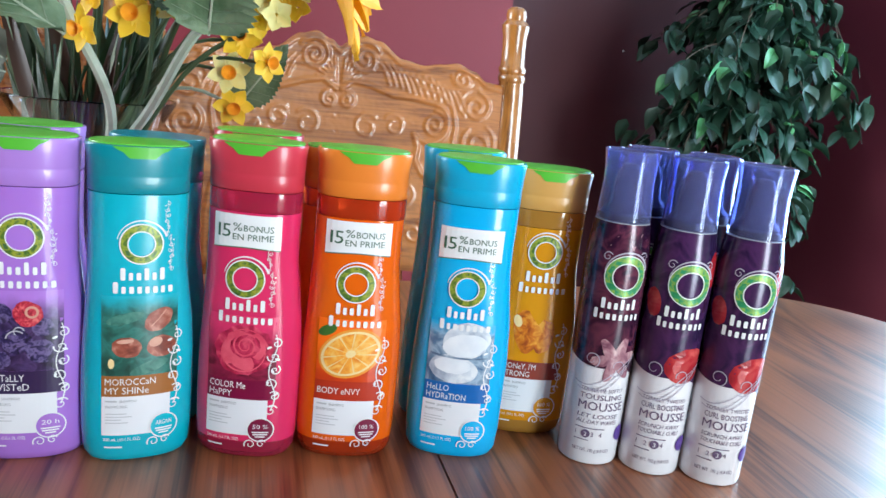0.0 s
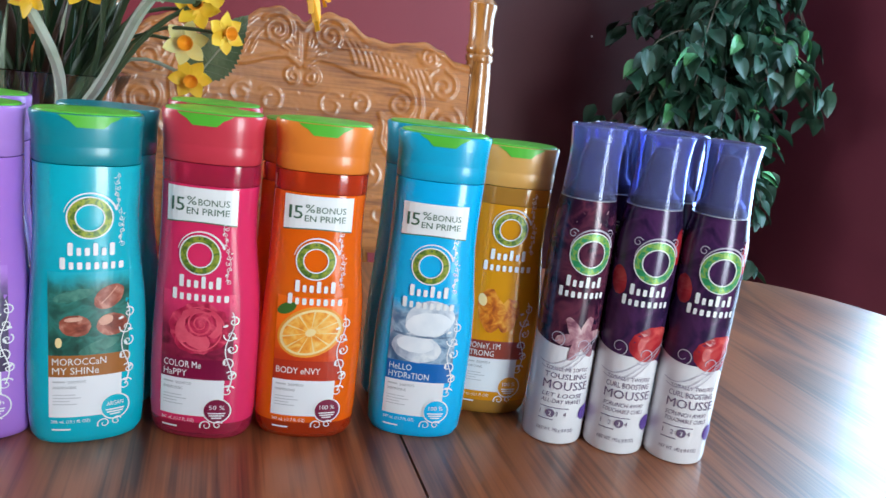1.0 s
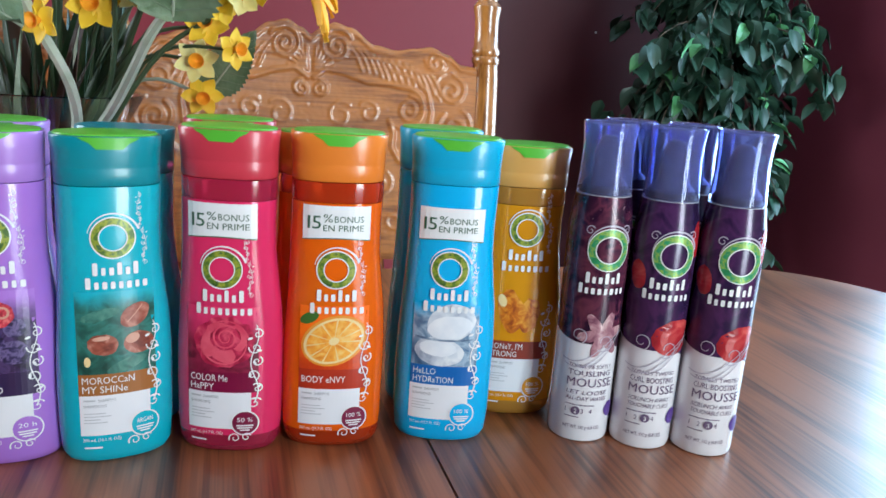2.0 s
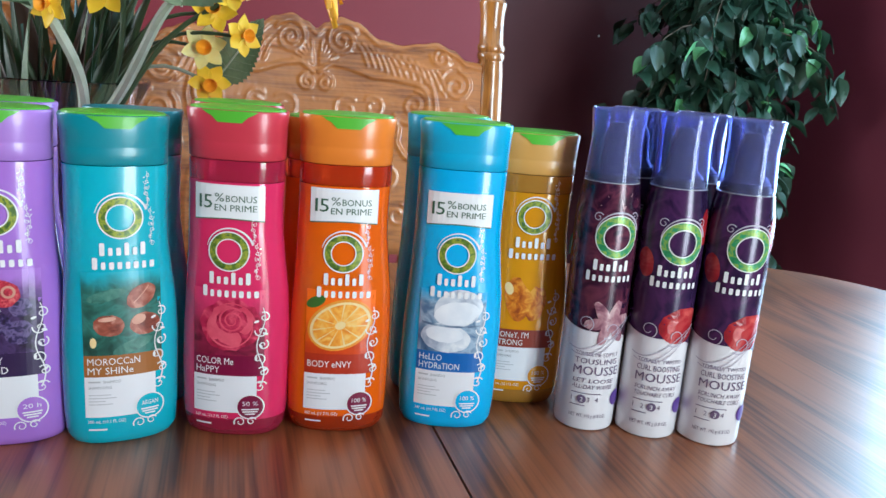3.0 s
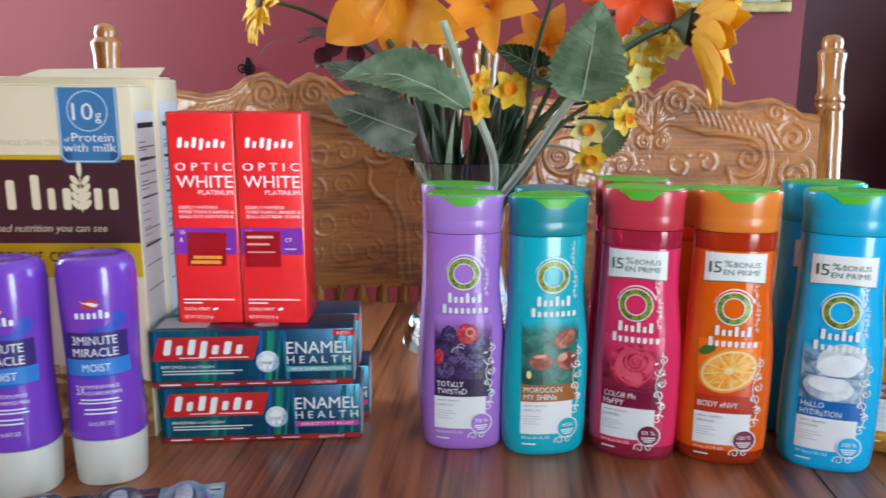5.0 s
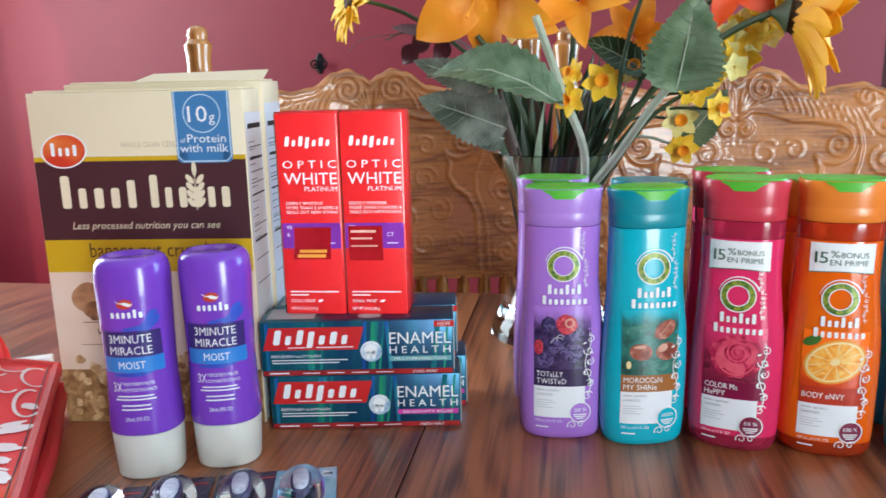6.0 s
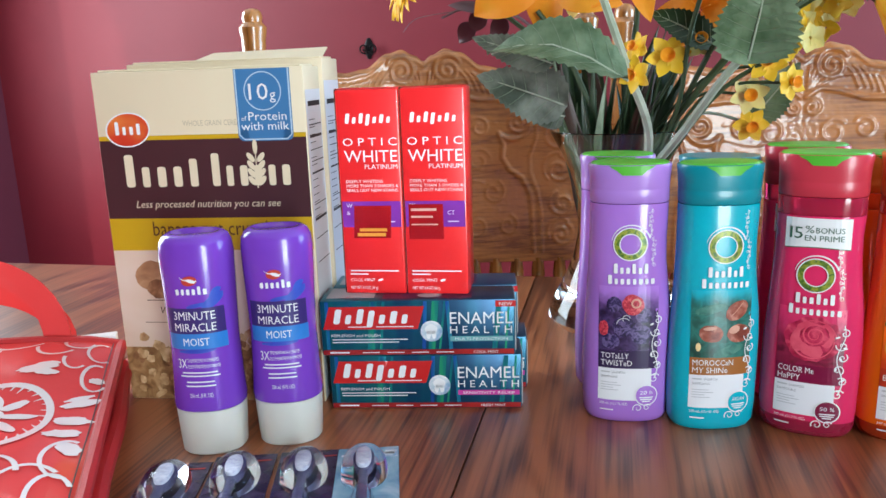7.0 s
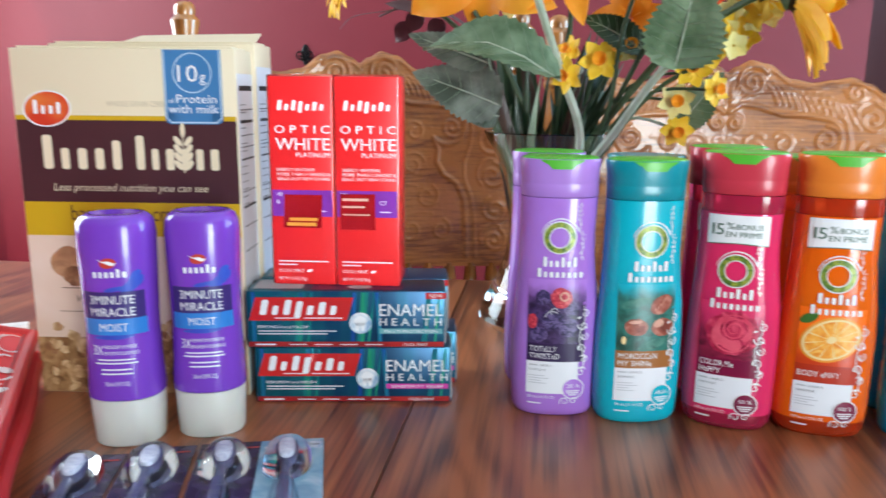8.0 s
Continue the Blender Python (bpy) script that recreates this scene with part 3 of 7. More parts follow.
def oak_chair(m, lift):
    ch = thing("dining_chair", m, "golden oak dining chair with carved pressed back and turned posts", "chair", "chairs along the table")
    panel = new("back_panel", back_mesh())
    panel.parent = ch
    panel.location = (0, 0, lift)
    panel["label"] = "pressed back carved with scrolls and leaves"
    part("lower_rail", rake(box_bm(-0.22, -0.008, 0.60 + lift, 0.22, 0.030, 0.66 + lift, 0.004)), M_CHAIR, ch)
    for k in range(13):
        x = -0.192 + 0.032 * k
        part("spindle", lathe([(0.008, 0), (0.0105, 0.02), (0.008, 0.035), (0.011, 0.055), (0.008, 0.080)], 12), M_POST, ch).location = (x, 0.022 * math.cos(math.pi * x / 0.448) + RAKE * (0.69 - 0.90), 0.655 + lift)
    for sx in (-1, 1):
        pr = [(0.017, 0), (0.017, 0.45), (0.019, 0.47), (0.017, 0.52), (0.0165, 0.80), (0.0185, 0.86), (0.0185, 0.985), (0.0175, 1.003), (0.0195, 1.006), (0.0195, 1.012),
              (0.0175, 1.0145), (0.0195, 1.018), (0.0195, 1.023), (0.0172, 1.026), (0.0165, 1.05), (0.0172, 1.066), (0.0192, 1.076), (0.0195, 1.081), (0.016, 1.0855), (0.0135, 1.088),
              (0.0145, 1.094), (0.0135, 1.101), (0.009, 1.1055), (0.003, 1.107)]
        part("post", rake(lathe([(r, z + (lift if z > 0.4 else 0)) for r, z in pr], 28)), M_POST, ch).location = (sx * 0.24, 0, 0)
        part("front_leg", lathe([(0.014, 0), (0.018, 0.1), (0.014, 0.2), (0.021, 0.4), (0.021, 0.44)], 16), M_POST, ch).location = (sx * 0.2, -0.40, 0)
    part("seat", loft([(0.435, 0.22, 0.20), (0.44, 0.235, 0.215), (0.46, 0.235, 0.215), (0.466, 0.22, 0.20)], 4.0, 40), M_CHAIR, ch).location = (0, -0.205, 0)
    return ch


oak_chair(pose(-0.113, 1.152, 0, 0, 0, TURN), 0.0)
oak_chair(pose(-0.600, 0.975, 0, 0, 0, 34), 0.010)

# ---- shampoo bottles ----
M_LILAC = mat("pearl_lilac_plastic", (0.43, 0.20, 0.68), (0.38, 0.165, 0.62), rough=0.22, scale=20, coat=0.5, sss=0.15)
M_LILAC_CAP = mat("lilac_cap_plastic", (0.42, 0.22, 0.66), (0.38, 0.19, 0.60), rough=0.3, scale=20, coat=0.25)
M_TEAL = mat("pearl_teal_plastic", (0.0, 0.47, 0.60), (0.0, 0.41, 0.53), rough=0.22, scale=20, coat=0.5, sss=0.1)
M_TEAL_CAP = mat("teal_cap_plastic", (0.0, 0.26, 0.33), (0.0, 0.22, 0.28), rough=0.3, scale=20, coat=0.25)
M_PINK = mat("clear_pink_gel", (1.0, 0.05, 0.20), (0.92, 0.030, 0.15), rough=0.10, scale=14, trans=0.30, coat=0.5, ior=1.36)
M_PINK_N = mat("clear_rose_shoulder", (0.80, 0.04, 0.13), rough=0.08, trans=0.6, coat=0.5, ior=1.36)
M_PINK_CAP = mat("coral_cap_plastic", (0.60, 0.045, 0.075), (0.52, 0.035, 0.06), rough=0.3, coat=0.25)
M_ORANGE = mat("clear_orange_gel", (1.0, 0.19, 0.008), (1.0, 0.13, 0.005), rough=0.10, scale=14, trans=0.28, coat=0.5, ior=1.36)
M_ORANGE_N = mat("clear_red_shoulder", (0.86, 0.075, 0.015), rough=0.08, trans=0.6, coat=0.5, ior=1.36)
M_ORANGE_CAP = mat("orange_cap_plastic", (0.80, 0.23, 0.03), (0.72, 0.19, 0.025), rough=0.3, coat=0.25)
M_CYAN = mat("pearl_sky_plastic", (0.0, 0.47, 0.86), (0.0, 0.41, 0.79), rough=0.22, scale=20, coat=0.5, sss=0.1)
M_CYAN_CAP = mat("sky_cap_plastic", (0.0, 0.40, 0.66), (0.0, 0.35, 0.60), rough=0.3, coat=0.25)
M_HONEY = mat("amber_gel", (0.80, 0.34, 0.012), (0.72, 0.27, 0.009), rough=0.16, scale=14, trans=0.15, coat=0.5, ior=1.36)
M_HONEY_N = mat("clear_honey_shoulder", (0.66, 0.30, 0.05), rough=0.1, trans=0.4, coat=0.5, ior=1.36)
M_HONEY_CAP = mat("honey_cap_plastic", (0.68, 0.36, 0.10), (0.60, 0.30, 0.075), rough=0.32, coat=0.25)

M_NAVY = mat("night_purple_print", (0.035, 0.018, 0.075), (0.025, 0.012, 0.055), rough=0.3)
M_BERRY = foil("berry_print", [(0.008, 0.006, 0.03), (0.03, 0.02, 0.09), (0.16, 0.12, 0.28), (0.02, 0.012, 0.05)], 230, rough=0.3, metal=0.0)
M_RASP = foil("raspberry_print", [(0.25, 0.012, 0.03), (0.55, 0.03, 0.06), (0.75, 0.16, 0.16)], 420, rough=0.3, metal=0.0)
M_NUT = foil("argan_nut_print", [(0.16, 0.03, 0.02), (0.32, 0.08, 0.05), (0.55, 0.24, 0.18)], 130, rough=0.3, metal=0.0)
M_NUTPALE = mat("pale_nut_print", (0.72, 0.42, 0.32), (0.55, 0.25, 0.18), rough=0.3, scale=120)
M_BROWNBAND = mat("brown_band_print", (0.36, 0.13, 0.03), (0.32, 0.11, 0.025), rough=0.35)
M_ROSE = foil("rose_print", [(0.28, 0.008, 0.04), (0.52, 0.02, 0.08), (0.78, 0.10, 0.17)], 120, rough=0.3, metal=0.0)
M_ROSE2 = mat("rose_petal_print", (0.80, 0.12, 0.18), (0.62, 0.04, 0.10), rough=0.3, scale=130)
M_WINE = mat("wine_print", (0.22, 0.006, 0.05), (0.17, 0.004, 0.04), rough=0.3, scale=60)
M_CITRUS = foil("citrus_print", [(0.80, 0.24, 0.02), (0.92, 0.42, 0.06), (0.95, 0.62, 0.20)], 150, rough=0.3, metal=0.0)
M_CITRUS2 = mat("citrus_rind_print", (0.88, 0.36, 0.05), (0.80, 0.26, 0.03), rough=0.3)
M_PITH = mat("citrus_pith_print", (0.94, 0.72, 0.36), rough=0.35)
M_REDBAND = mat("brick_red_print", (0.48, 0.035, 0.012), (0.42, 0.03, 0.01), rough=0.35)
M_STONE = foil("pale_slice_print", [(0.30, 0.36, 0.48), (0.62, 0.68, 0.76), (0.88, 0.90, 0.92)], 70, rough=0.3, metal=0.0)
M_STONE2 = mat("white_flesh_print", (0.85, 0.88, 0.92), (0.65, 0.71, 0.80), rough=0.3, scale=80)
M_SLATE = foil("slate_print", [(0.03, 0.06, 0.14), (0.10, 0.17, 0.28), (0.42, 0.52, 0.64)], 80, rough=0.3, metal=0.0)
M_BLUEBAND = mat("blue_band_print", (0.0, 0.13, 0.46), (0.0, 0.11, 0.40), rough=0.35)
M_AMBER = foil("honeycomb_print", [(0.30, 0.05, 0.008), (0.62, 0.16, 0.012), (0.82, 0.38, 0.05)], 160, rough=0.3, metal=0.0)
M_MAROON = mat("maroon_band_print", (0.28, 0.035, 0.02), rough=0.35)
M_LEAFG = mat("green_leaf_print", (0.05, 0.16, 0.03), rough=0.35)

WORD_A = [1.0, 0.62, 0.62, 1.0, 0.62, 1.0]
WORD_B = [1.0, 0.62, 0.62, 0.62, 0.62, 0.62, 0.62, 0.62]


def swirl(x, z, s, hand):
    """A white ornament of small scrolls that climbs the label's edge."""
    out = []
    for k, (dx, dz, r, tn, st) in enumerate(((0, 0, 0.0042, 1.3, 0.4), (0.0018, 0.010, 0.0036, -1.2, 2.4), (-0.001, 0.019, 0.0040, 1.2, 5.2), (0.0014, 0.028, 0.0034, -1.3, 1.0), (0.0004, 0.037, 0.0040, 1.2, 3.0),
                                             (0.0018, 0.046, 0.0034, -1.2, 2.0))):
        out.append(f_line([(x + hand * (px - x), pz) for px, pz in curl(x + dx * s, z + dz * s, r * s, abs(tn), st, 1 if tn > 0 else -1, 0.15, 20)], 0.0008 * s, 0.0005 * s))
    st = [(x + hand * 0.0022 * s * math.sin(9 * t), z + 0.052 * s * t) for t in [k / 24 for k in range(25)]]
    out.append(f_line(st, 0.0008 * s, 0.0005 * s))
    for k in range(6):
        out.append(f_disc(x + hand * 0.003 * s * math.sin(2.1 * k), z + 0.008 * s * (k + 0.4), 0.0016 * s, 0.0008 * s, 10, 0.7 * k, rings=1))
    return out


def bottle(name, m, label, h, body, shoulder, cap, layout, art, lid=True, front=True):
    bt = thing(name, m, label, "shampoo bottle", "shampoo bottles in a row")
    prof = [(0.0, 0.0278, 0.0165), (0.0015, 0.0298, 0.0185), (0.006, 0.0321, 0.0202), (0.02, 0.0331, 0.0208), (0.045, 0.0334, 0.0208), (0.07, 0.0331, 0.0204), (0.092, 0.0318, 0.0199),
            (0.110, 0.0301, 0.0196), (0.128, 0.0288, 0.0195), (0.145, 0.0285, 0.0195), (0.1630, 0.0287, 0.0195), (0.1715, 0.0288, 0.0195)]
    k = h / 0.2
    prof = [(z * k, a, b) for z, a, b in prof]
    P = 2.35

    def bow(bm):
        """The bottle's soft S: the flank swings out at the hip and in at the waist."""
        for v in bm.verts:
            q = v.co.z / k
            v.co.x += 0.0007 * math.exp(-((q - 0.085) / 0.022) ** 2) - 0.0006 * math.exp(-((q - 0.135) / 0.02) ** 2)
        return bm

    def half(z):
        for (z0, a0, b0), (z1, a1, b1) in zip(prof, prof[1:]):
            if z <= z1:
                t = (z - z0) / (z1 - z0)
                return a0 + (a1 - a0) * t, b0 + (b1 - b0) * t
        return prof[-1][1], prof[-1][2]

    def on(x, z, lift):
        a, b = half(z)
        q = min(0.985, abs(x) / a)
        return Vector((x, -b * (1 - q ** P) ** (1 / P) - lift, z))
    if shoulder is None:
        part("body", bow(loft([(z, a, b) for z, a, b in prof], P, 64)), body, bt)
    else:
        zs = prof[-2][0] - 0.004
        za = prof[3][0] - 0.008
        low = [(za, prof[3][1] - 0.0005, prof[3][2] - 0.0003)] + [q for q in prof[3:] if q[0] < zs] + [(zs, prof[-2][1], prof[-2][2])]
        part("foot", loft([q for q in prof if q[0] < za] + [(za - 0.0002, prof[3][1] - 0.0005, prof[3][2] - 0.0003)], P, 64), shoulder, bt, "thick clear tinted foot")
        part("body", bow(loft(low, P, 64)), body, bt)
        part("shoulder", loft([(zs + 0.0003, prof[-1][1] - 0.0004, prof[-1][2] - 0.0004), (zs + 0.0015, prof[-1][1], prof[-1][2]), prof[-1]], P, 64), shoulder, bt, "clear tinted shoulder above the gel")
    zc, zt = prof[-1][0], h
    d = zt - zc
    cp = [(zc + 0.0004, 0.0283, 0.0190), (zc + 0.0012, 0.0289, 0.0196), (zc + d * 0.33, 0.0290, 0.0197), (zc + d * 0.36, 0.0288, 0.0195), (zc + d * 0.39, 0.0290, 0.0197), (zc + d * 0.7, 0.0294, 0.0202), (zt - 0.0012, 0.0303, 0.0211), (zt, 0.0297, 0.0205)]
    c = part("cap", loft(cp, P, 64), cap, bt)

    def on_cap(x, z, lift):
        t = (z - zc) / d
        a, b = 0.0290 + 0.0013 * t * t, 0.0197 + 0.0014 * t * t
        return Vector((x, -b * (1 - min(0.98, abs(x) / a) ** P) ** (1 / P) - lift, z))
    if lid:
        part("lid", loft([(zt + 0.0001, 0.0284, 0.0193), (zt + 0.0010, 0.0278, 0.0187), (zt + 0.0016, 0.0220, 0.0138)], P, 48), M_LID, c, "bright green flip lid")
        tongue = []
        for j in range(5):
            w = (0.0165, 0.0140, 0.0105, 0.0088, 0.0070)[j]
            tongue.append([(-w + 2 * w * i / 10, zt - 0.0002 - 0.0017 * j) for i in range(11)])
        pts = [q for r in tongue for q in r]
        fs = [(j * 11 + i, j * 11 + i + 1, (j + 1) * 11 + i + 1, (j + 1) * 11 + i) for j in range(4) for i in range(10)]
        lay("lid_tongue", (pts, fs), M_LID, c, on_cap, 0.0007)
    if not front:
        return bt
    zr = layout["ring"]
    x0, x1 = -0.0218, 0.0218
    panel = lay("picture_panel", f_rect(x0, layout["band"][1], x1, layout["pic"], 14, 12), art["back"], bt, on, 0.0003)
    for nm, fl, mt, lf in art["shapes"]((x0, layout["band"][1], x1, layout["pic"])):
        lay(nm, fl, mt, panel, on, lf)
    band = lay("name_band", f_rect(x0, layout["band"][0], x1, layout["band"][1], 14, 3), art["band"], bt, on, 0.0004)
    lines = art["words"]
    hb = layout["band"][1] - layout["band"][0]
    sz = 0.0062
    zt2 = layout["band"][1] - (hb - len(lines) * 0.0058) / 2 - 0.0050
    lay("lettering", [f_text(w, sz, x0 + 0.0018, zt2 - 0.0058 * i, width=wd) for i, (w, wd) in enumerate(lines)], M_WHITE, band, on, 0.0007)
    box = lay("white_panel", f_rect(x0, layout["white"][0], x1 - 0.004, layout["white"][1], 14, 6), M_WHITE_SOFT, bt, on, 0.0004)
    zw = layout["white"][1]
    lay("small_print", [f_rect(x0 + 0.002, zw - 0.0036, x0 + 0.0085, zw - 0.0026, 2, 1), f_rect(x0 + 0.002, zw - 0.0118, x0 + 0.014, zw - 0.0113, 2, 1), f_rect(x0 + 0.002, zw - 0.0138, x0 + 0.017, zw - 0.0133, 3, 1),
                        f_rect(x0 + 0.002, zw - 0.0158, x0 + 0.011, zw - 0.0153, 2, 1), f_rect(x0 + 0.002, zw - 0.0178, x0 + 0.015, zw - 0.0173, 3, 1)], M_LGREY, box, on, 0.0006)
    lay("lettering", [f_text("SHAMPOO", 0.0026, x0 + 0.0100, zw - 0.0040, width=0.0098), f_text("SHAMPOOING", 0.0026, x0 + 0.002, zw - 0.0076, width=0.0125)], M_GREY, box, on, 0.0007)
    lay("contents_print", [f_text(art["ml"], 0.0030, x0 + 0.001, layout["white"][0] - 0.0040, width=0.021)] + [f_rect(x0 + 0.0015, layout["white"][0] - 0.0088, x0 + 0.0115, layout["white"][0] - 0.0078, 3, 1)], M_WHITE, bt, on, 0.0005)
    sx, sz2 = 0.0142, layout["white"][0] + 0.0045
    seal = lay("round_seal", f_disc(sx, sz2, 0.0082, n=30), art["seal"], bt, on, 0.0008)
    lay("seal_rim", f_ring(sx, sz2, 0.0078, 0.0086, 30), M_WHITE, seal, on, 0.0011)
    lay("seal_print", [f_text(art["seal_text"], 0.0042, sx, sz2 + 0.0008, "CENTER", 0.0095)] + [f_rect(sx - w, sz2 - dz, sx + w, sz2 - dz + 0.0009, 3, 1) for w, dz in ((0.0052, 0.0022), (0.0046, 0.0038), (0.003, 0.0054))], M_WHITE, seal, on, 0.0011)
    for orn in (swirl(0.0198, layout["white"][0] + 0.018, 1.0, 1), swirl(0.0142, zr + 0.006, 0.40, 1), swirl(0.0172, zr - 0.016, 0.42, -1)):
        lay("ornament", orn, M_WHITE, bt, on, 0.0010, "fine white scroll ornament")
    lay_each("ornament", [f_line(curl(0.008, layout["white"][0] - 0.006, 0.0038, 1.2, 3.6, -1, 0.2, 20), 0.0008, 0.0004), f_line(curl(0.015, layout["white"][0] - 0.0055, 0.0030, 1.2, 0.4, 1, 0.2, 20), 0.0008, 0.0004)],
        M_WHITE, bt, on, 0.0010, "fine white scroll ornament")
    halo = [f_line(curl(0, zr, 0.0148, 0.42, 0.3, 1, 0.92, 24), 0.0013, 0.0004)]
    lay("halo", halo, M_WHITE_SOFT, bt, on, 0.0005)
    ring = lay("logo_ring", f_ring(0.0, zr, 0.0080, 0.0117, 44), M_RING, bt, on, 0.0010)
    lay("ring_edge", [f_ring(0, zr, 0.0117, 0.0125, 44), f_ring(0, zr, 0.0073, 0.0080, 44)], M_WHITE, ring, on, 0.0011)
    zwd = layout["mark"]
    lay_each("maker_mark", f_mark(-0.0125, zwd, 0.0265, 0.0076, WORD_A) + f_mark(-0.0165, zwd - 0.0082, 0.0355, 0.0070, WORD_B), M_WHITE, bt, on, 0.0012, "white maker's mark in two lines")
    if layout.get("bonus"):
        b0, b1 = layout["bonus"]
        pts, fs = f_rect(x0 + 0.0005, b0, x1 - 0.0015, b1, 12, 4)
        pts = [(x, z + 0.0014 * math.sin((x - x0) / 0.042 * math.pi) * (1 - (z - b0) / (b1 - b0))) for x, z in pts]
        stk = lay("bonus_sticker", (pts, fs), M_WHITE, bt, on, 0.0007, "white bonus sticker with green print")
        lay("sticker_edge", f_line([(x, z) for x, z in pts[:13]], 0.0007), M_DGREEN, stk, on, 0.0009)
        lay("lettering", [f_text("1", 0.0118, x0 + 0.0034, b0 + 0.0072, width=0.0015), f_text("5", 0.0118, x0 + 0.0062, b0 + 0.0072, width=0.0054), f_text("%", 0.0072, x0 + 0.0130, b0 + 0.0116, width=0.0058), f_text("BONUS", 0.0056, x0 + 0.0198, b0 + 0.0116, width=0.0180), f_text("EN PRIME", 0.0056, x0 + 0.0130, b0 + 0.0060, width=0.0250)],
            M_DGREEN, stk, on, 0.0010)
    return bt


def art_berries(r):
    x0, z0, x1, z1 = r
    w, hh = x1 - x0, z1 - z0
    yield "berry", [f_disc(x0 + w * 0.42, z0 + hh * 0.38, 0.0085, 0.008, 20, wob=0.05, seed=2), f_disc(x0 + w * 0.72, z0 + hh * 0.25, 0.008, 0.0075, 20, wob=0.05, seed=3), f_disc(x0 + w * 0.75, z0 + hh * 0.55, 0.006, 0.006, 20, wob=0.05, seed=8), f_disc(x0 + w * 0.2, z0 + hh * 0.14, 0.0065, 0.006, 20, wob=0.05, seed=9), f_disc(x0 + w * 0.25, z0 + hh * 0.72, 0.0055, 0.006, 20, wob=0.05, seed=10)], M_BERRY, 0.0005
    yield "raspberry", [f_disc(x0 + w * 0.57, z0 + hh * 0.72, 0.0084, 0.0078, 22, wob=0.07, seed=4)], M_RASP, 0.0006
    yield "raspberry", [f_disc(x0 + w * 0.08, z0 + hh * 0.34, 0.0034, 0.006, 22, wob=0.05, seed=5)], M_RASP, 0.0006
    yield "raspberry_hollow", [f_ring(x0 + w * 0.62, z0 + hh * 0.74, 0.0024, 0.0038, 20)], M_NUTPALE, 0.0008
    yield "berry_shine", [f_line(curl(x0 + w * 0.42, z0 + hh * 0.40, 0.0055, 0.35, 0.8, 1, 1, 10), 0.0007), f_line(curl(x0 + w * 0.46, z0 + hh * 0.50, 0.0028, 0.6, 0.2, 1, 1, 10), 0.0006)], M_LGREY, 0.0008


def art_nuts(r):
    x0, z0, x1, z1 = r
    w, hh = x1 - x0, z1 - z0
    yield "leaf_print", [f_disc(x0 + w * 0.3, z0 + hh * 0.72, 0.011, 0.0034, 20, 0.25)], M_SLATE_G, 0.0005
    yield "leaf_print", [f_disc(x0 + w * 0.62, z0 + hh * 0.10, 0.012, 0.0036, 20, 0.35)], M_SLATE_G, 0.0005
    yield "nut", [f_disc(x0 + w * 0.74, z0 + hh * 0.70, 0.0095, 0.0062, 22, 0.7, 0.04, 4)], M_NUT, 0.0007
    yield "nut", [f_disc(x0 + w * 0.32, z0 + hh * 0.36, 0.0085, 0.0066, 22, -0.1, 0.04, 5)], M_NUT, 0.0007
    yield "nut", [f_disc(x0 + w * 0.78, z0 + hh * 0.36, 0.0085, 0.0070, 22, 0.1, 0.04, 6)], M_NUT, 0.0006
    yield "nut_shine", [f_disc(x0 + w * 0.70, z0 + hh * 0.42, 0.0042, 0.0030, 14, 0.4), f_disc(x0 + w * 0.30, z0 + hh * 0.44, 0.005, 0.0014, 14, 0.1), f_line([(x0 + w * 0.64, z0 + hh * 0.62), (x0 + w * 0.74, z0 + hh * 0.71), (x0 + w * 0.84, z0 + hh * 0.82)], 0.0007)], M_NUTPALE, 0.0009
    yield "droplet", [f_disc(x0 + w * 0.12, z0 + hh * 0.16, 0.0018, 0.0032, 14)], M_PITH, 0.0009


def art_rose(r):
    x0, z0, x1, z1 = r
    cx, cz = x0 + (x1 - x0) * 0.53, z0 + (z1 - z0) * 0.47
    yield "rose", [f_disc(cx, cz, 0.0190, 0.0165, 30, 0.1, 0.06, 9)], M_ROSE, 0.0005
    yield "rose_petal", [f_disc(cx + 0.009 * math.cos(t), cz + 0.0075 * math.sin(t), 0.0085, 0.0055, 20, t + 1.3, 0.05, k) for k, t in enumerate((0.4, 1.9, 3.3, 4.6))], M_ROSE2, 0.0006
    yield "rose_heart", [f_disc(cx + 0.001, cz + 0.003, 0.0095, 0.008, 24, 0.2, 0.05, 3)], M_ROSE, 0.0008
    yield "petal_edge", [f_line(curl(cx + 0.001, cz + 0.003, 0.0085, 2.2, 0.8, 1, 0.15, 44), 0.0013, 0.0007), f_line(curl(cx, cz, 0.0145, 0.45, 3.4, 1, 0.95, 20), 0.0013, 0.0007), f_line(curl(cx, cz, 0.0150, 0.3, 0.2, 1, 0.9, 20), 0.0012, 0.0006)], M_ROSE2, 0.0010


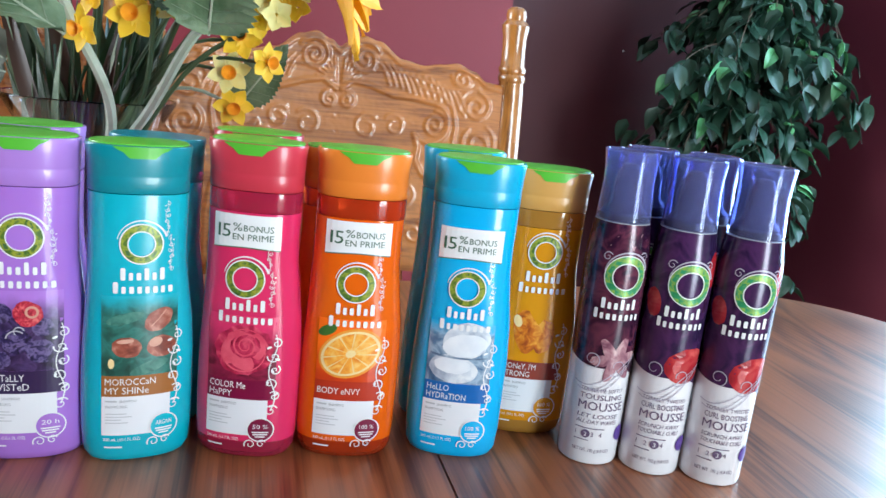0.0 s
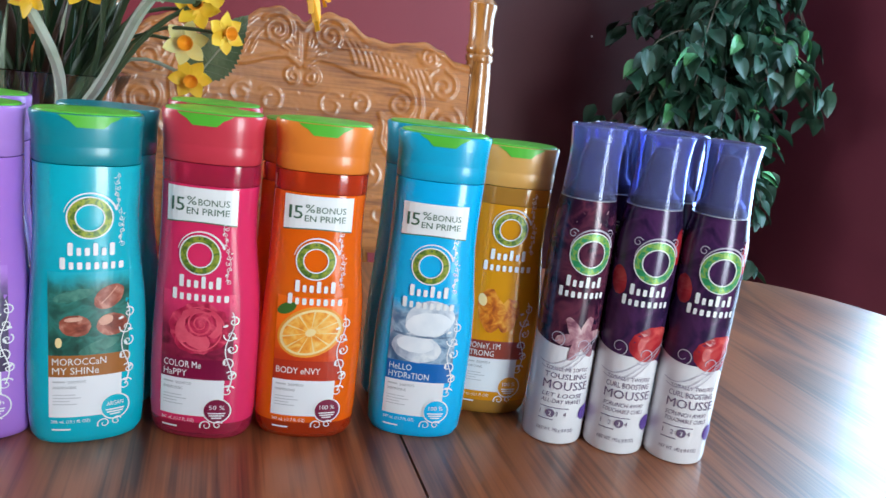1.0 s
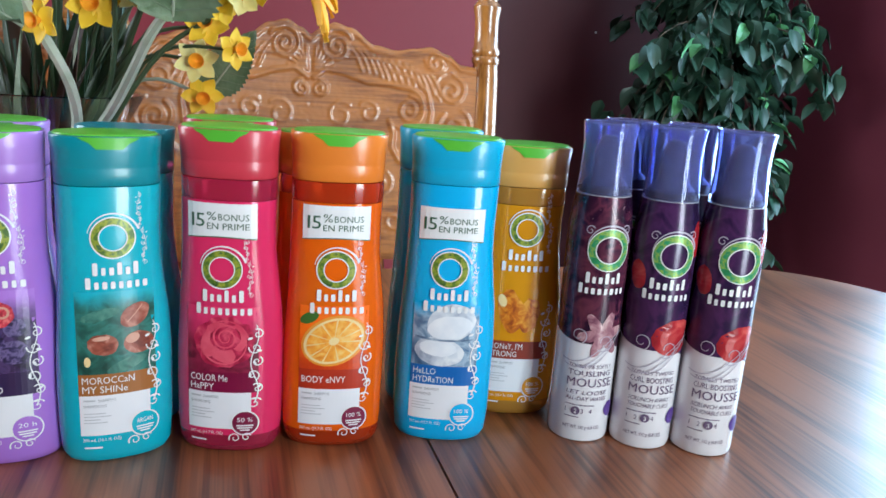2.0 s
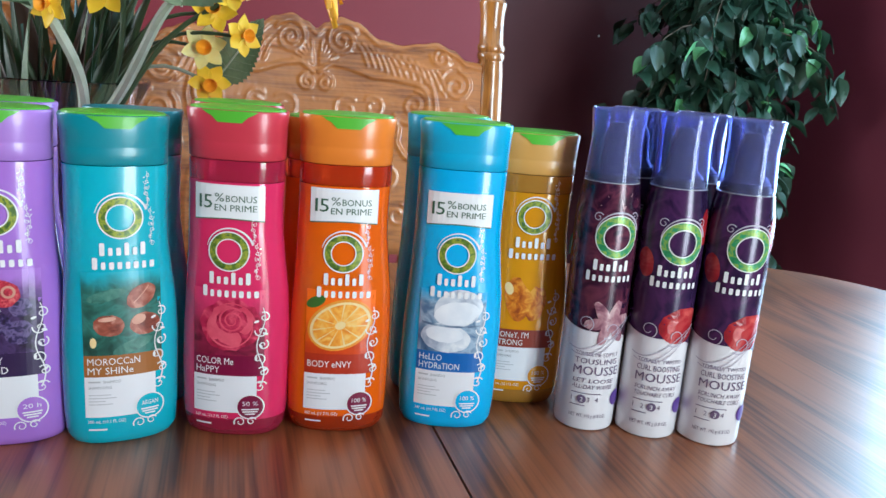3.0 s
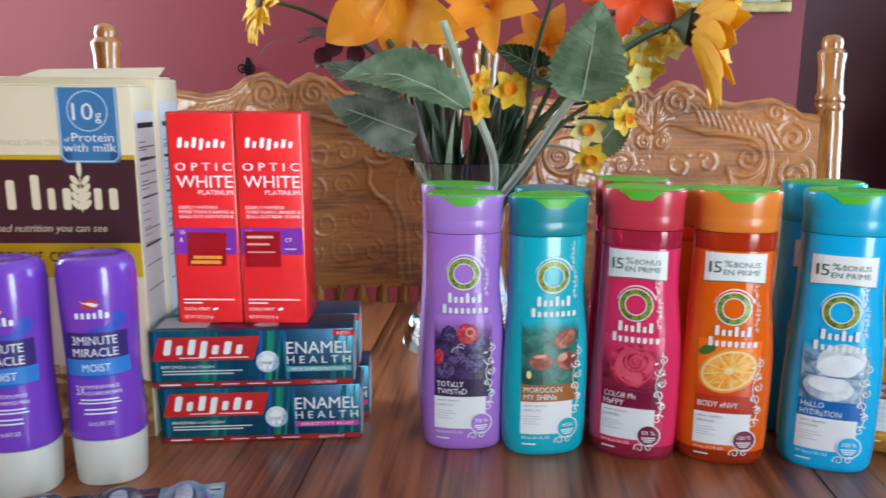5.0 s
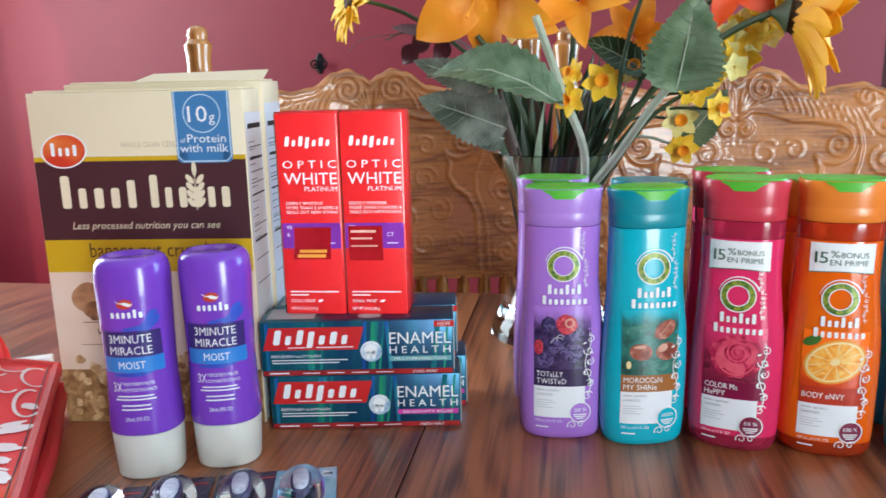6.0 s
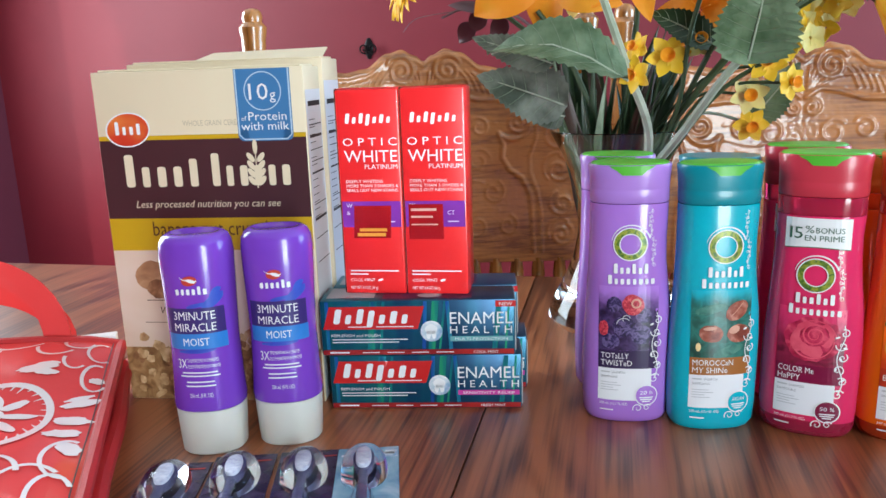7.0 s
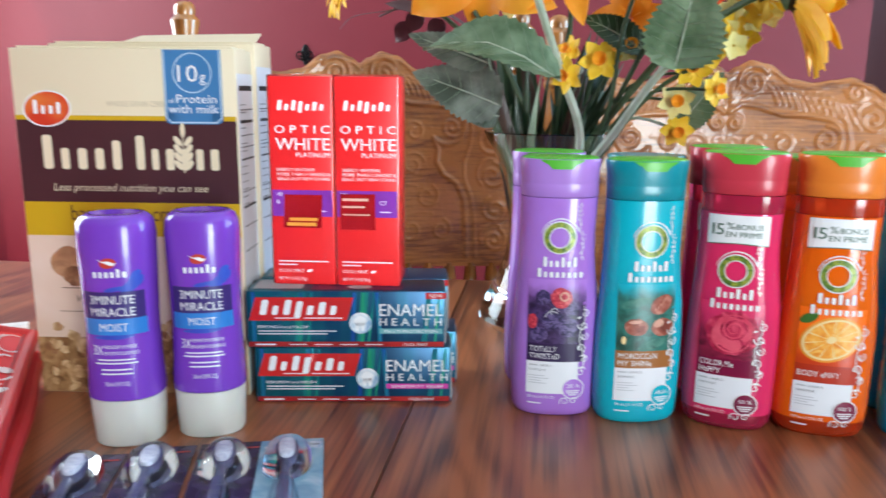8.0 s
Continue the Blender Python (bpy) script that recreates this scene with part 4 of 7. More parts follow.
def art_citrus(r):
    x0, z0, x1, z1 = r
    cx, cz = x0 + (x1 - x0) * 0.50, z0 + (z1 - z0) * 0.46
    yield "green_leaf", [f_disc(x0 + 0.006, z1 - 0.008, 0.0065, 0.0034, 16, 0.5)], M_LEAFG, 0.0005
    yield "rind", [f_disc(cx, cz, 0.0215, 0.0162, 32, 0.42)], M_CITRUS2, 0.0006
    yield "pith", [f_disc(cx, cz, 0.0200, 0.0145, 32, 0.42)], M_PITH, 0.0008
    seg = []
    for k in range(11):
        a0, a1 = 2 * math.pi * (k + 0.06) / 11, 2 * math.pi * (k + 0.94) / 11
        q = []
        for rr in (0.18, 0.55, 0.93):
            for j in range(5):
                t = a0 + (a1 - a0) * j / 4
                x, z = 0.0195 * rr * math.cos(t), 0.0140 * rr * math.sin(t)
                q.append((cx + x * math.cos(0.42) - z * math.sin(0.42), cz + x * math.sin(0.42) + z * math.cos(0.42)))
        seg.append((q, [(i * 5 + j, i * 5 + j + 1, (i + 1) * 5 + j + 1, (i + 1) * 5 + j) for i in range(2) for j in range(4)]))
    for s_ in seg:
        yield "citrus_segment", [s_], M_CITRUS, 0.0010


def art_coconut(r):
    x0, z0, x1, z1 = r
    w, hh = x1 - x0, z1 - z0
    yield "slice", [f_disc(x0 + w * 0.58, z0 + hh * 0.72, 0.0165, 0.0125, 28, 0.3, 0.03, 4)], M_STONE, 0.0005
    yield "slice_flesh", [f_disc(x0 + w * 0.56, z0 + hh * 0.64, 0.0150, 0.0080, 28, 0.15, 0.03, 5)], M_STONE2, 0.0007
    yield "bowl", [f_disc(x0 + w * 0.42, z0 + hh * 0.24, 0.0165, 0.0100, 28, -0.1, 0.03, 6)], M_STONE, 0.0006
    yield "bowl_flesh", [f_disc(x0 + w * 0.40, z0 + hh * 0.30, 0.0125, 0.0058, 28, -0.05, 0.03, 7)], M_STONE2, 0.0008
    yield "rim_shadow_line", [f_line([(x0 + w * t, z0 + hh * (0.47 - 0.04 * math.sin(3 * t))) for t in [0.04 + 0.9 * k / 12 for k in range(13)]], 0.0016, 0.0010)], M_SLATE, 0.0009


def art_honey(r):
    x0, z0, x1, z1 = r
    w, hh = x1 - x0, z1 - z0
    yield "honey_drop", [f_disc(x0 + w * 0.35, z0 + hh * 0.45, 0.009, 0.016, 22, 0.2, 0.08, 2), f_disc(x0 + w * 0.65, z0 + hh * 0.40, 0.008, 0.013, 22, -0.2, 0.08, 3)], M_AMBER, 0.0006
    yield "almond", [f_disc(x0 + w * 0.20, z0 + hh * 0.60, 0.0030, 0.0048, 14, 0.3)], M_PITH, 0.0008


M_SLATE_G = foil("leaf_vein_print", [(0.02, 0.10, 0.08), (0.05, 0.20, 0.16), (0.10, 0.28, 0.22)], 150, rough=0.3, metal=0.0)
PLAIN = {"ring": 0.1422, "mark": 0.1200, "pic": 0.110, "band": (0.0455, 0.0590), "white": (0.0195, 0.0455)}
PLAIN_P = dict(PLAIN, band=(0.0455, 0.0600))
BONUS = {"ring": 0.1225, "mark": 0.1020, "pic": 0.0985, "band": (0.0425, 0.0560), "white": (0.0175, 0.0425), "bonus": (0.1412, 0.1630)}
P_PURPLE = fade_print("night_berry_ground", [(0.010, 0.006, 0.03), (0.03, 0.016, 0.07), (0.07, 0.04, 0.14), (0.02, 0.012, 0.05)], 120, (0.42, 0.19, 0.66), 0.090, 0.109)
P_TEAL = fade_print("leafy_teal_ground", [(0.006, 0.05, 0.04), (0.012, 0.10, 0.08), (0.03, 0.20, 0.17), (0.008, 0.06, 0.045)], 75, (0.0, 0.45, 0.58), 0.098, 0.112)
P_PINK = fade_print("rose_wine_ground", [(0.10, 0.004, 0.02), (0.17, 0.008, 0.035), (0.28, 0.015, 0.06), (0.12, 0.006, 0.025)], 60, (0.78, 0.035, 0.15), 0.066, 0.098)
P_ORANGE = fade_print("red_orange_ground", [(0.50, 0.035, 0.008), (0.60, 0.05, 0.008), (0.70, 0.07, 0.008)], 60, (1.0, 0.17, 0.007), 0.058, 0.082)
P_CYAN = fade_print("misty_slate_ground", [(0.03, 0.09, 0.20), (0.10, 0.20, 0.34), (0.35, 0.48, 0.62), (0.05, 0.14, 0.28)], 75, (0.0, 0.45, 0.83), 0.088, 0.100)
ART_PURPLE = {"back": P_PURPLE, "band": M_NAVY, "shapes": art_berries, "words": [("TOTaLLY", 0.0205), ("TWISTeD", 0.0230)], "ml": "300 mL (10.1 FL OZ)", "seal": M_LILAC, "seal_text": "20 h"}
ART_TEAL = {"back": P_TEAL, "band": M_BROWNBAND, "shapes": art_nuts, "words": [("MOROCCaN", 0.0290), ("MY SHINe", 0.0250)], "ml": "300 mL (10.1 FL OZ)", "seal": M_TEAL, "seal_text": "ARGAN"}
ART_PINK = {"back": P_PINK, "band": M_WINE, "shapes": art_rose, "words": [("COLOR Me", 0.0235), ("HaPPY", 0.0150)], "ml": "347 mL (11.7 FL OZ)", "seal": M_WINE, "seal_text": "50 %"}
ART_ORANGE = {"back": P_ORANGE, "band": M_REDBAND, "shapes": art_citrus, "words": [("BODY eNVY", 0.0280)], "ml": "347 mL (11.7 FL OZ)", "seal": M_WINE, "seal_text": "100 %"}
ART_CYAN = {"back": P_CYAN, "band": M_BLUEBAND, "shapes": art_coconut, "words": [("HeLLO", 0.0150), ("HYDRaTION", 0.0270)], "ml": "347 mL (11.7 FL OZ)", "seal": M_CYAN, "seal_text": "100 %"}
ART_HONEY = {"back": M_HONEY, "band": M_MAROON, "shapes": art_honey, "words": [("HONeY, I'M", 0.0240), ("STRONG", 0.0200)], "ml": "300 mL (10.1 FL OZ)", "seal": M_HONEY, "seal_text": "100 %"}


def stand(x, y, turn):
    """A pose on the table from the middle of a bottle's front foot."""
    a = radians(turn)
    return pose(x - 0.0205 * math.sin(a), y + 0.0205 * math.cos(a), TABLE_Z, 0, 0, turn)


YAW = 11
b1 = bottle("shampoo_bottle", stand(-0.1875, 0.546, 20), "pearly lilac shampoo bottle with berry label", 0.2, M_LILAC, None, M_LILAC_CAP, PLAIN_P, ART_PURPLE)
b2 = bottle("shampoo_bottle", stand(-0.1230, 0.561, 28), "pearly teal shampoo bottle with argan nut label", 0.2, M_TEAL, None, M_TEAL_CAP, PLAIN, ART_TEAL)
b3 = bottle("shampoo_bottle", stand(-0.0655, 0.578, 1), "clear pink shampoo bottle with rose label and bonus sticker", 0.2065, M_PINK, M_PINK_N, M_PINK_CAP, BONUS, ART_PINK)
b4 = bottle("shampoo_bottle", stand(0.0017, 0.593, YAW - 2), "clear orange shampoo bottle with citrus label and bonus sticker", 0.2065, M_ORANGE, M_ORANGE_N, M_ORANGE_CAP, BONUS, ART_ORANGE)
b5 = bottle("shampoo_bottle", stand(0.0728, 0.610, 0), "sky blue shampoo bottle with coconut label and bonus sticker", 0.2065, M_CYAN, None, M_CYAN_CAP, BONUS, ART_CYAN)
b6 = bottle("shampoo_bottle", stand(0.1262, 0.658, 4), "amber honey shampoo bottle with maroon name band", 0.2, M_HONEY, M_HONEY_N, M_HONEY_CAP, PLAIN, ART_HONEY)
copy_thing(b1, stand(-0.2155, 0.600, YAW))["label"] = "second lilac shampoo bottle behind the first"
copy_thing(b3, stand(-0.077, 0.633, YAW))["label"] = "second clear pink shampoo bottle behind the first"
bottle("shampoo_bottle", stand(-0.018, 0.648, YAW), "shorter clear orange shampoo bottle behind the first", 0.2, M_ORANGE, M_ORANGE_N, M_ORANGE_CAP, PLAIN, ART_ORANGE, front=False)
copy_thing(b5, stand(0.0655, 0.667, YAW))["label"] = "second sky blue shampoo bottle behind the first"
bottle("shampoo_bottle", stand(-0.137, 0.607, YAW), "teal bottle of the row behind with plain cap", 0.2, M_TEAL, None, M_TEAL_CAP, PLAIN, ART_TEAL, lid=False, front=False)

# ---- mousse cans ----
M_CANW = mat("white_lacquered_can", (0.80, 0.79, 0.82), (0.76, 0.75, 0.79), rough=0.2, coat=0.4)
M_CANP = foil("violet_can_print", [(0.012, 0.007, 0.028), (0.028, 0.013, 0.055), (0.07, 0.022, 0.09), (0.018, 0.009, 0.038)], 42, rough=0.2, metal=0.1)
M_CANR = foil("wine_can_print", [(0.012, 0.006, 0.022), (0.035, 0.008, 0.028), (0.13, 0.03, 0.06), (0.02, 0.009, 0.035)], 60, rough=0.2, metal=0.1)
M_CAPV = mat("translucent_violet_cap", (0.50, 0.56, 0.95), (0.44, 0.50, 0.92), rough=0.05, trans=0.90, coat=0.5, ior=1.12)
M_NOZZLE = mat("dark_nozzle", (0.02, 0.016, 0.045), rough=0.35)
M_APPLE = foil("red_fruit_print", [(0.20, 0.012, 0.02), (0.42, 0.02, 0.03), (0.62, 0.10, 0.09)], 60, rough=0.25, metal=0.0)
M_FLOWERP = foil("pale_flower_print", [(0.16, 0.05, 0.09), (0.38, 0.18, 0.22), (0.66, 0.46, 0.46)], 110, rough=0.25, metal=0.0)
M_TXTP = mat("plum_text", (0.16, 0.11, 0.20), rough=0.4)
M_VIOLET_SEAL = mat("violet_seal", (0.12, 0.06, 0.30), rough=0.35)
M_SCROLL = mat("grey_violet_scroll", (0.48, 0.44, 0.54), rough=0.35)


def mousse_can(m, label, lines, pick, fruit):
    can = thing("mousse_can", m, label, "mousse can", "mousse cans")
    R, P0 = 0.0213, [(0.0, 0.0193), (0.001, 0.0206), (0.004, 0.0212), (0.147, 0.0213), (0.153, 0.0211), (0.160, 0.0204), (0.166, 0.0195), (0.1725, 0.0186), (0.1745, 0.0184)]

    def rad(z):
        for (z0, r0), (z1, r1) in zip(P0, P0[1:]):
            if z <= z1:
                return r0 + (r1 - r0) * (z - z0) / (z1 - z0)
        return P0[-1][1]

    def on(s, z, lift):
        r = rad(z) + lift
        a = s / R
        return Vector((r * math.sin(a), -r * math.cos(a), z))
    body = part("body", lathe([(r, z) for z, r in P0], 48), M_CANW, can)

    def wave(s):
        return 0.0705 - 0.0085 * math.sin(s * 48 - 0.35) + 0.004 * math.sin(s * 96)
    n, mm = 60, 16
    pts, fs = [], []
    for j in range(mm + 1):
        for i in range(n + 1):
            s = -0.0675 + 0.135 * i / n
            lo = wave(s)
            pts.append((s, lo + (0.1743 - lo) * j / mm))
    fs = [(j * (n + 1) + i, j * (n + 1) + i + 1, (j + 1) * (n + 1) + i + 1, (j + 1) * (n + 1) + i) for j in range(mm) for i in range(n)]
    pr = lay("violet_print", (pts, fs), M_CANR if fruit == 0 else M_CANP, can, on, 0.0003, "dark violet printed wrap")
    for q in pr.data.polygons:
        q.use_smooth = True
    if fruit == 0:
        fl = [f_disc(0.004 + 0.009 * math.cos(t), 0.080 + 0.008 * math.sin(t), 0.009, 0.0040, 16, t, 0.1, k) for k, t in enumerate((0.2, 1.2, 2.2, 3.3, 4.4, 5.4))]
        lay("flower_print", fl, M_FLOWERP, pr, on, 0.0005)
        lay("petal_strokes", [f_line([(0.004, 0.158), (0.004 + 0.016 * math.cos(a), 0.158 + 0.012 * math.sin(a))], 0.0012, 0.0003) for a in (-0.4, 0.1, 0.6, 1.1, 1.8, 2.4, 3.0)], M_FLOWERP, pr, on, 0.0005)
    else:
        lay("fruit_print", [f_disc(0.0105, 0.083, 0.0165, 0.0125, 26, 0.2, 0.03, 3)], M_APPLE, pr, on, 0.0005)
        lay_each("fruit_print", [f_disc(0.021, 0.150, 0.008, 0.012, 22, -0.2, 0.03, 4), f_disc(-0.021, 0.124, 0.006, 0.010, 22, 0.2, 0.03, 5)], M_APPLE, pr, on, 0.0005)
    lay("scrollwork", [f_line(curl(-0.012, 0.079, 0.006, 1.1, 5.2, 1, 0.3, 22), 0.0007, 0.0004), f_line(curl(0.006, 0.075, 0.007, 0.9, 4.0, 1, 0.4, 22), 0.0007, 0.0004),
                       f_line([(-0.022 + 0.046 * t, 0.0655 + 0.006 * math.sin(4.6 * t - 2.4) + 0.012 * t * t) for t in [k / 16 for k in range(17)]], 0.0007, 0.0004),
                       f_line([(-0.020 + 0.046 * t, 0.0625 + 0.007 * math.sin(4.6 * t - 2.4) + 0.014 * t * t) for t in [k / 16 for k in range(17)]], 0.0006, 0.0004),
                       f_line([(-0.012 + 0.036 * t, 0.0600 + 0.004 * math.sin(4.6 * t - 2.6) + 0.022 * t * t) for t in [k / 16 for k in range(17)]], 0.0007, 0.0004)], M_SCROLL, pr, on, 0.0008)
    lay("halo", [f_line(curl(0.002, 0.1405, 0.0160, 0.45, 0.2, 1, 0.92, 24), 0.0016, 0.0005), f_line(curl(-0.012, 0.152, 0.0034, 1.2, 0.5, 1, 0.2, 18), 0.0007, 0.0004), f_line(curl(0.014, 0.153, 0.0034, 1.2, 2.5, -1, 0.2, 18), 0.0007, 0.0004)], M_SCROLL, pr, on, 0.0006)
    ring = lay("logo_ring", f_ring(0.002, 0.1395, 0.0094, 0.0140, 40), M_RING_G, can, on, 0.0008)
    lay("ring_edge", [f_ring(0.002, 0.1395, 0.0140, 0.0146, 40), f_ring(0.002, 0.1395, 0.0087, 0.0094, 40)], M_WHITE, ring, on, 0.0009)
    lay_each("maker_mark", f_mark(-0.0125, 0.1165, 0.0250, 0.0074, WORD_A) + f_mark(-0.0165, 0.1090, 0.0330, 0.0068, WORD_B), M_WHITE, can, on, 0.0009, "white maker's mark in two lines")
    txt = [f_text(lines[0], 0.0038, -0.0165, 0.0558, width=0.031), f_text(lines[1], 0.0056, -0.0165, 0.0500, width=0.031), f_text("MOUSSE", 0.0090, -0.0168, 0.0420, width=0.0335)]
    for i, w in enumerate(lines[2]):
        txt.append(f_text(w, 0.0042, -0.0165, 0.0362 - 0.0045 * i, width=0.029, lean=0.2))
    lay("lettering", txt, M_TXTP, can, on, 0.0005)
    nums = [f_text(str(k + 1), 0.0048, -0.0160 + 0.0055 * k, 0.0222) for k in range(4) if k + 1 != pick]
    lay("strength_scale", nums + [f_rect(-0.0165, 0.0278, 0.004, 0.0284, 3, 1), f_rect(-0.0165, 0.0188, -0.006, 0.0194, 2, 1), f_text("NET WT. 192 g (6.8 OZ)", 0.0036, -0.0165, 0.0105, width=0.026)], M_TXTP, can, on, 0.0005)
    dot = lay("strength_dot", f_disc(-0.0142 + 0.0055 * (pick - 1), 0.0239, 0.0031, n=20), M_TXTP, can, on, 0.0006)
    lay("lettering", f_text(str(pick), 0.0046, -0.0142 + 0.0055 * (pick - 1), 0.0222, "CENTER"), M_WHITE, dot, on, 0.0009)
    lay("violet_seal", f_disc(0.0185, 0.0240, 0.0058, n=22), M_VIOLET_SEAL, can, on, 0.0006)
    cap = part("cap", lathe([(0.0182, 0.1747), (0.0184, 0.1775), (0.0174, 0.192), (0.0169, 0.201), (0.0173, 0.2105), (0.0182, 0.2192), (0.0187, 0.2214), (0.0177, 0.2220), (0.0173, 0.2192),
                            (0.0163, 0.2105), (0.0159, 0.201), (0.0164, 0.192), (0.0172, 0.1795)], 40, close=False), M_CAPV, can, "translucent blue-violet overcap")
    part("cap_top", lathe([(0.0174, 0.2202), (0.0172, 0.2214), (0.0150, 0.2208)], 40), M_CAPV, cap)
    part("nozzle", lathe([(0.0150, 0.1747), (0.0150, 0.181), (0.0105, 0.186), (0.0090, 0.203), (0.0055, 0.212), (0.004, 0.213)], 20), M_NOZZLE, can)
    return can


L1 = ("TOUSLE ME SOFTLY", "TOUSLING", ("LET LOOSE", "ALL-DAY WAVES"))
L2 = ("TOTALLY TWISTED", "CURL BOOSTING", ("SCRUNCH AWAY", "TOUCHABLE CURLS"))
mousse_can(pose(0.1735, 0.6440, TABLE_Z, 0, 0, 5), "white and violet tousling mousse can with floral print", L1, 2, 0)
c2 = mousse_can(pose(0.2170, 0.6390, TABLE_Z, 0, 0, 0), "white and violet curl mousse can with red fruit print", L2, 3, 1)
for x, y, r in ((0.2600, 0.6340, -2), (0.1960, 0.6840, 2), (0.2395, 0.6785, -2)):
    copy_thing(c2, pose(x, y, TABLE_Z, 0, 0, r))

# ---- conditioner bottles ----
M_VIOLET = mat("violet_plastic", (0.20, 0.055, 0.52), (0.17, 0.045, 0.46), rough=0.25, scale=20, coat=0.5, sss=0.05)
M_MILK = mat("milky_cap_plastic", (0.66, 0.65, 0.60), (0.60, 0.59, 0.54), rough=0.4, scale=30, sss=0.3)
M_DKBAND = mat("indigo_band_print", (0.045, 0.025, 0.17), rough=0.35)
M_LTBAND = mat("azure_band_print", (0.03, 0.22, 0.62), (0.025, 0.18, 0.55), rough=0.35)
M_BRUSHB = mat("cobalt_stroke_print", (0.04, 0.06, 0.45), (0.03, 0.12, 0.55), rough=0.35, scale=90)
M_RUST = mat("rust_print", (0.55, 0.05, 0.03), rough=0.35)


def conditioner(m):
    bt = thing("conditioner_bottle", m, "violet conditioner bottle standing on its milky white cap", "conditioner bottle", "conditioner bottles")
    cap = [(0.0, 0.0224, 0.0200), (0.0012, 0.0235, 0.0211), (0.015, 0.0244, 0.0219), (0.0335, 0.0252, 0.0226), (0.0348, 0.0246, 0.0221)]
    prof = [(0.0350, 0.0242, 0.0218), (0.0358, 0.0258, 0.0234), (0.040, 0.0261, 0.0236), (0.060, 0.0250, 0.0224), (0.085, 0.0243, 0.0216), (0.110, 0.0249, 0.0220), (0.135, 0.0257, 0.0227), (0.150, 0.0260, 0.0227),
            (0.158, 0.0251, 0.0218), (0.1625, 0.0227, 0.0194), (0.1645, 0.0194, 0.0165), (0.1645, 0.0165, 0.0139), (0.1632, 0.0132, 0.0110)]
    part("cap", loft(cap, 2.3, 48), M_MILK, bt, "milky white screw cap")
    body = part("body", loft(prof, 2.3, 56), M_VIOLET, bt)
    rows = prof[2:8]

    def on(x, z, lift):
        a, b = rows[-1][1], rows[-1][2]
        for (z0, a0, b0), (z1, a1, b1) in zip(rows, rows[1:]):
            if z <= z1:
                t = max(0.0, (z - z0) / (z1 - z0))
                a, b = a0 + (a1 - a0) * t, b0 + (b1 - b0) * t
                break
        q = min(0.975, abs(x) / a)
        return Vector((x, -b * (1 - q ** 2.3) ** (1 / 2.3) - lift, z))
    dk = lay("dark_band", f_rect(-0.0200, 0.0945, 0.0200, 0.1135, 20, 4), M_DKBAND, bt, on, 0.0004)
    lt = lay("light_band", f_rect(-0.0204, 0.0830, 0.0204, 0.0945, 20, 3), M_LTBAND, bt, on, 0.0004)
    lay_each("brush_stroke", [f_disc(0.013, 0.1175, 0.009, 0.0034, 18, 0.7, 0.1, 2), f_disc(0.0155, 0.124, 0.005, 0.0026, 18, 0.9, 0.1, 3), f_disc(0.003, 0.1155, 0.008, 0.0016, 18, 0.2, 0.1, 4), f_disc(0.0, 0.0815, 0.013, 0.0018, 18, 0.03, 0.1, 5)], M_BRUSHB, bt, on, 0.0003)
    lay("lettering", [f_text("3MINUTE", 0.0088, 0.0, 0.1050, "CENTER", 0.0290), f_text("MIRACLE", 0.0086, 0.0, 0.0965, "CENTER", 0.0290)], M_WHITE, dk, on, 0.0008)
    lay("lettering", [f_text("MOIST", 0.0080, 0.0, 0.0858, "CENTER", 0.0185)], M_WHITE, lt, on, 0.0008)
    lay("lettering", [f_text("3X", 0.0098, -0.0150, 0.0690, width=0.0066), f_text("THE MOISTURE IN 3 MINUTES", 0.0036, -0.0078, 0.0735, width=0.0215), f_text("PLUS D'HYDRATATION EN 3 MINUTES", 0.0036, -0.0078, 0.0690, width=0.0225), f_text("236 mL (8 FL OZ)", 0.0042, 0.0, 0.0470, "CENTER", 0.0165)]
        + [f_rect(-w, z, w, z + 0.0010, 6, 1) for w, z in ((0.0125, 0.0650), (0.0140, 0.0625), (0.0100, 0.0580), (0.0105, 0.0550))], M_WHITE, bt, on, 0.0006)
    lay_each("maker_mark", f_mark(-0.0115, 0.1235, 0.0230, 0.0068, [0.62, 0.62, 0.62, 0.62, 0.9, 0.62]), M_WHITE, bt, on, 0.0008, "white maker's mark")
    lay("emblem", [f_disc(-0.0005, 0.1335, 0.0055, 0.0036, 18, 0.1)], M_RUST, bt, on, 0.0005)
    lay("emblem_figure", [f_disc(0.0008, 0.1335, 0.0034, 0.0013, 14, -0.3), f_line([(-0.0018, 0.1342), (-0.0045, 0.1345), (-0.0068, 0.1362)], 0.0009, 0.0003), f_line([(0.0030, 0.1328), (0.0048, 0.1338)], 0.0010, 0.0006)], M_WHITE, bt, on, 0.0008)
    return bt


a1 = conditioner(pose(-0.4595, 0.3870, TABLE_Z, 0, 0, 30))
copy_thing(a1, pose(-0.4160, 0.4235, TABLE_Z, 0, 0, 32))

# ---- toothpaste boxes ----
M_TPBLUE = foil("blue_green_foil", [(0.004, 0.04, 0.11), (0.005, 0.075, 0.16), (0.008, 0.17, 0.21), (0.006, 0.10, 0.18)], 5, rough=0.28, metal=0.45, stretch=(3, 1, 0.4))
# green and blue reflections of the foil, painted as colours of their own
M_TPSHEEN = foil("painted_rainbow", [(0.01, 0.12, 0.30), (0.01, 0.28, 0.28), (0.03, 0.46, 0.24)], 30, rough=0.3, metal=0.6, stretch=(4, 1, 0.5))
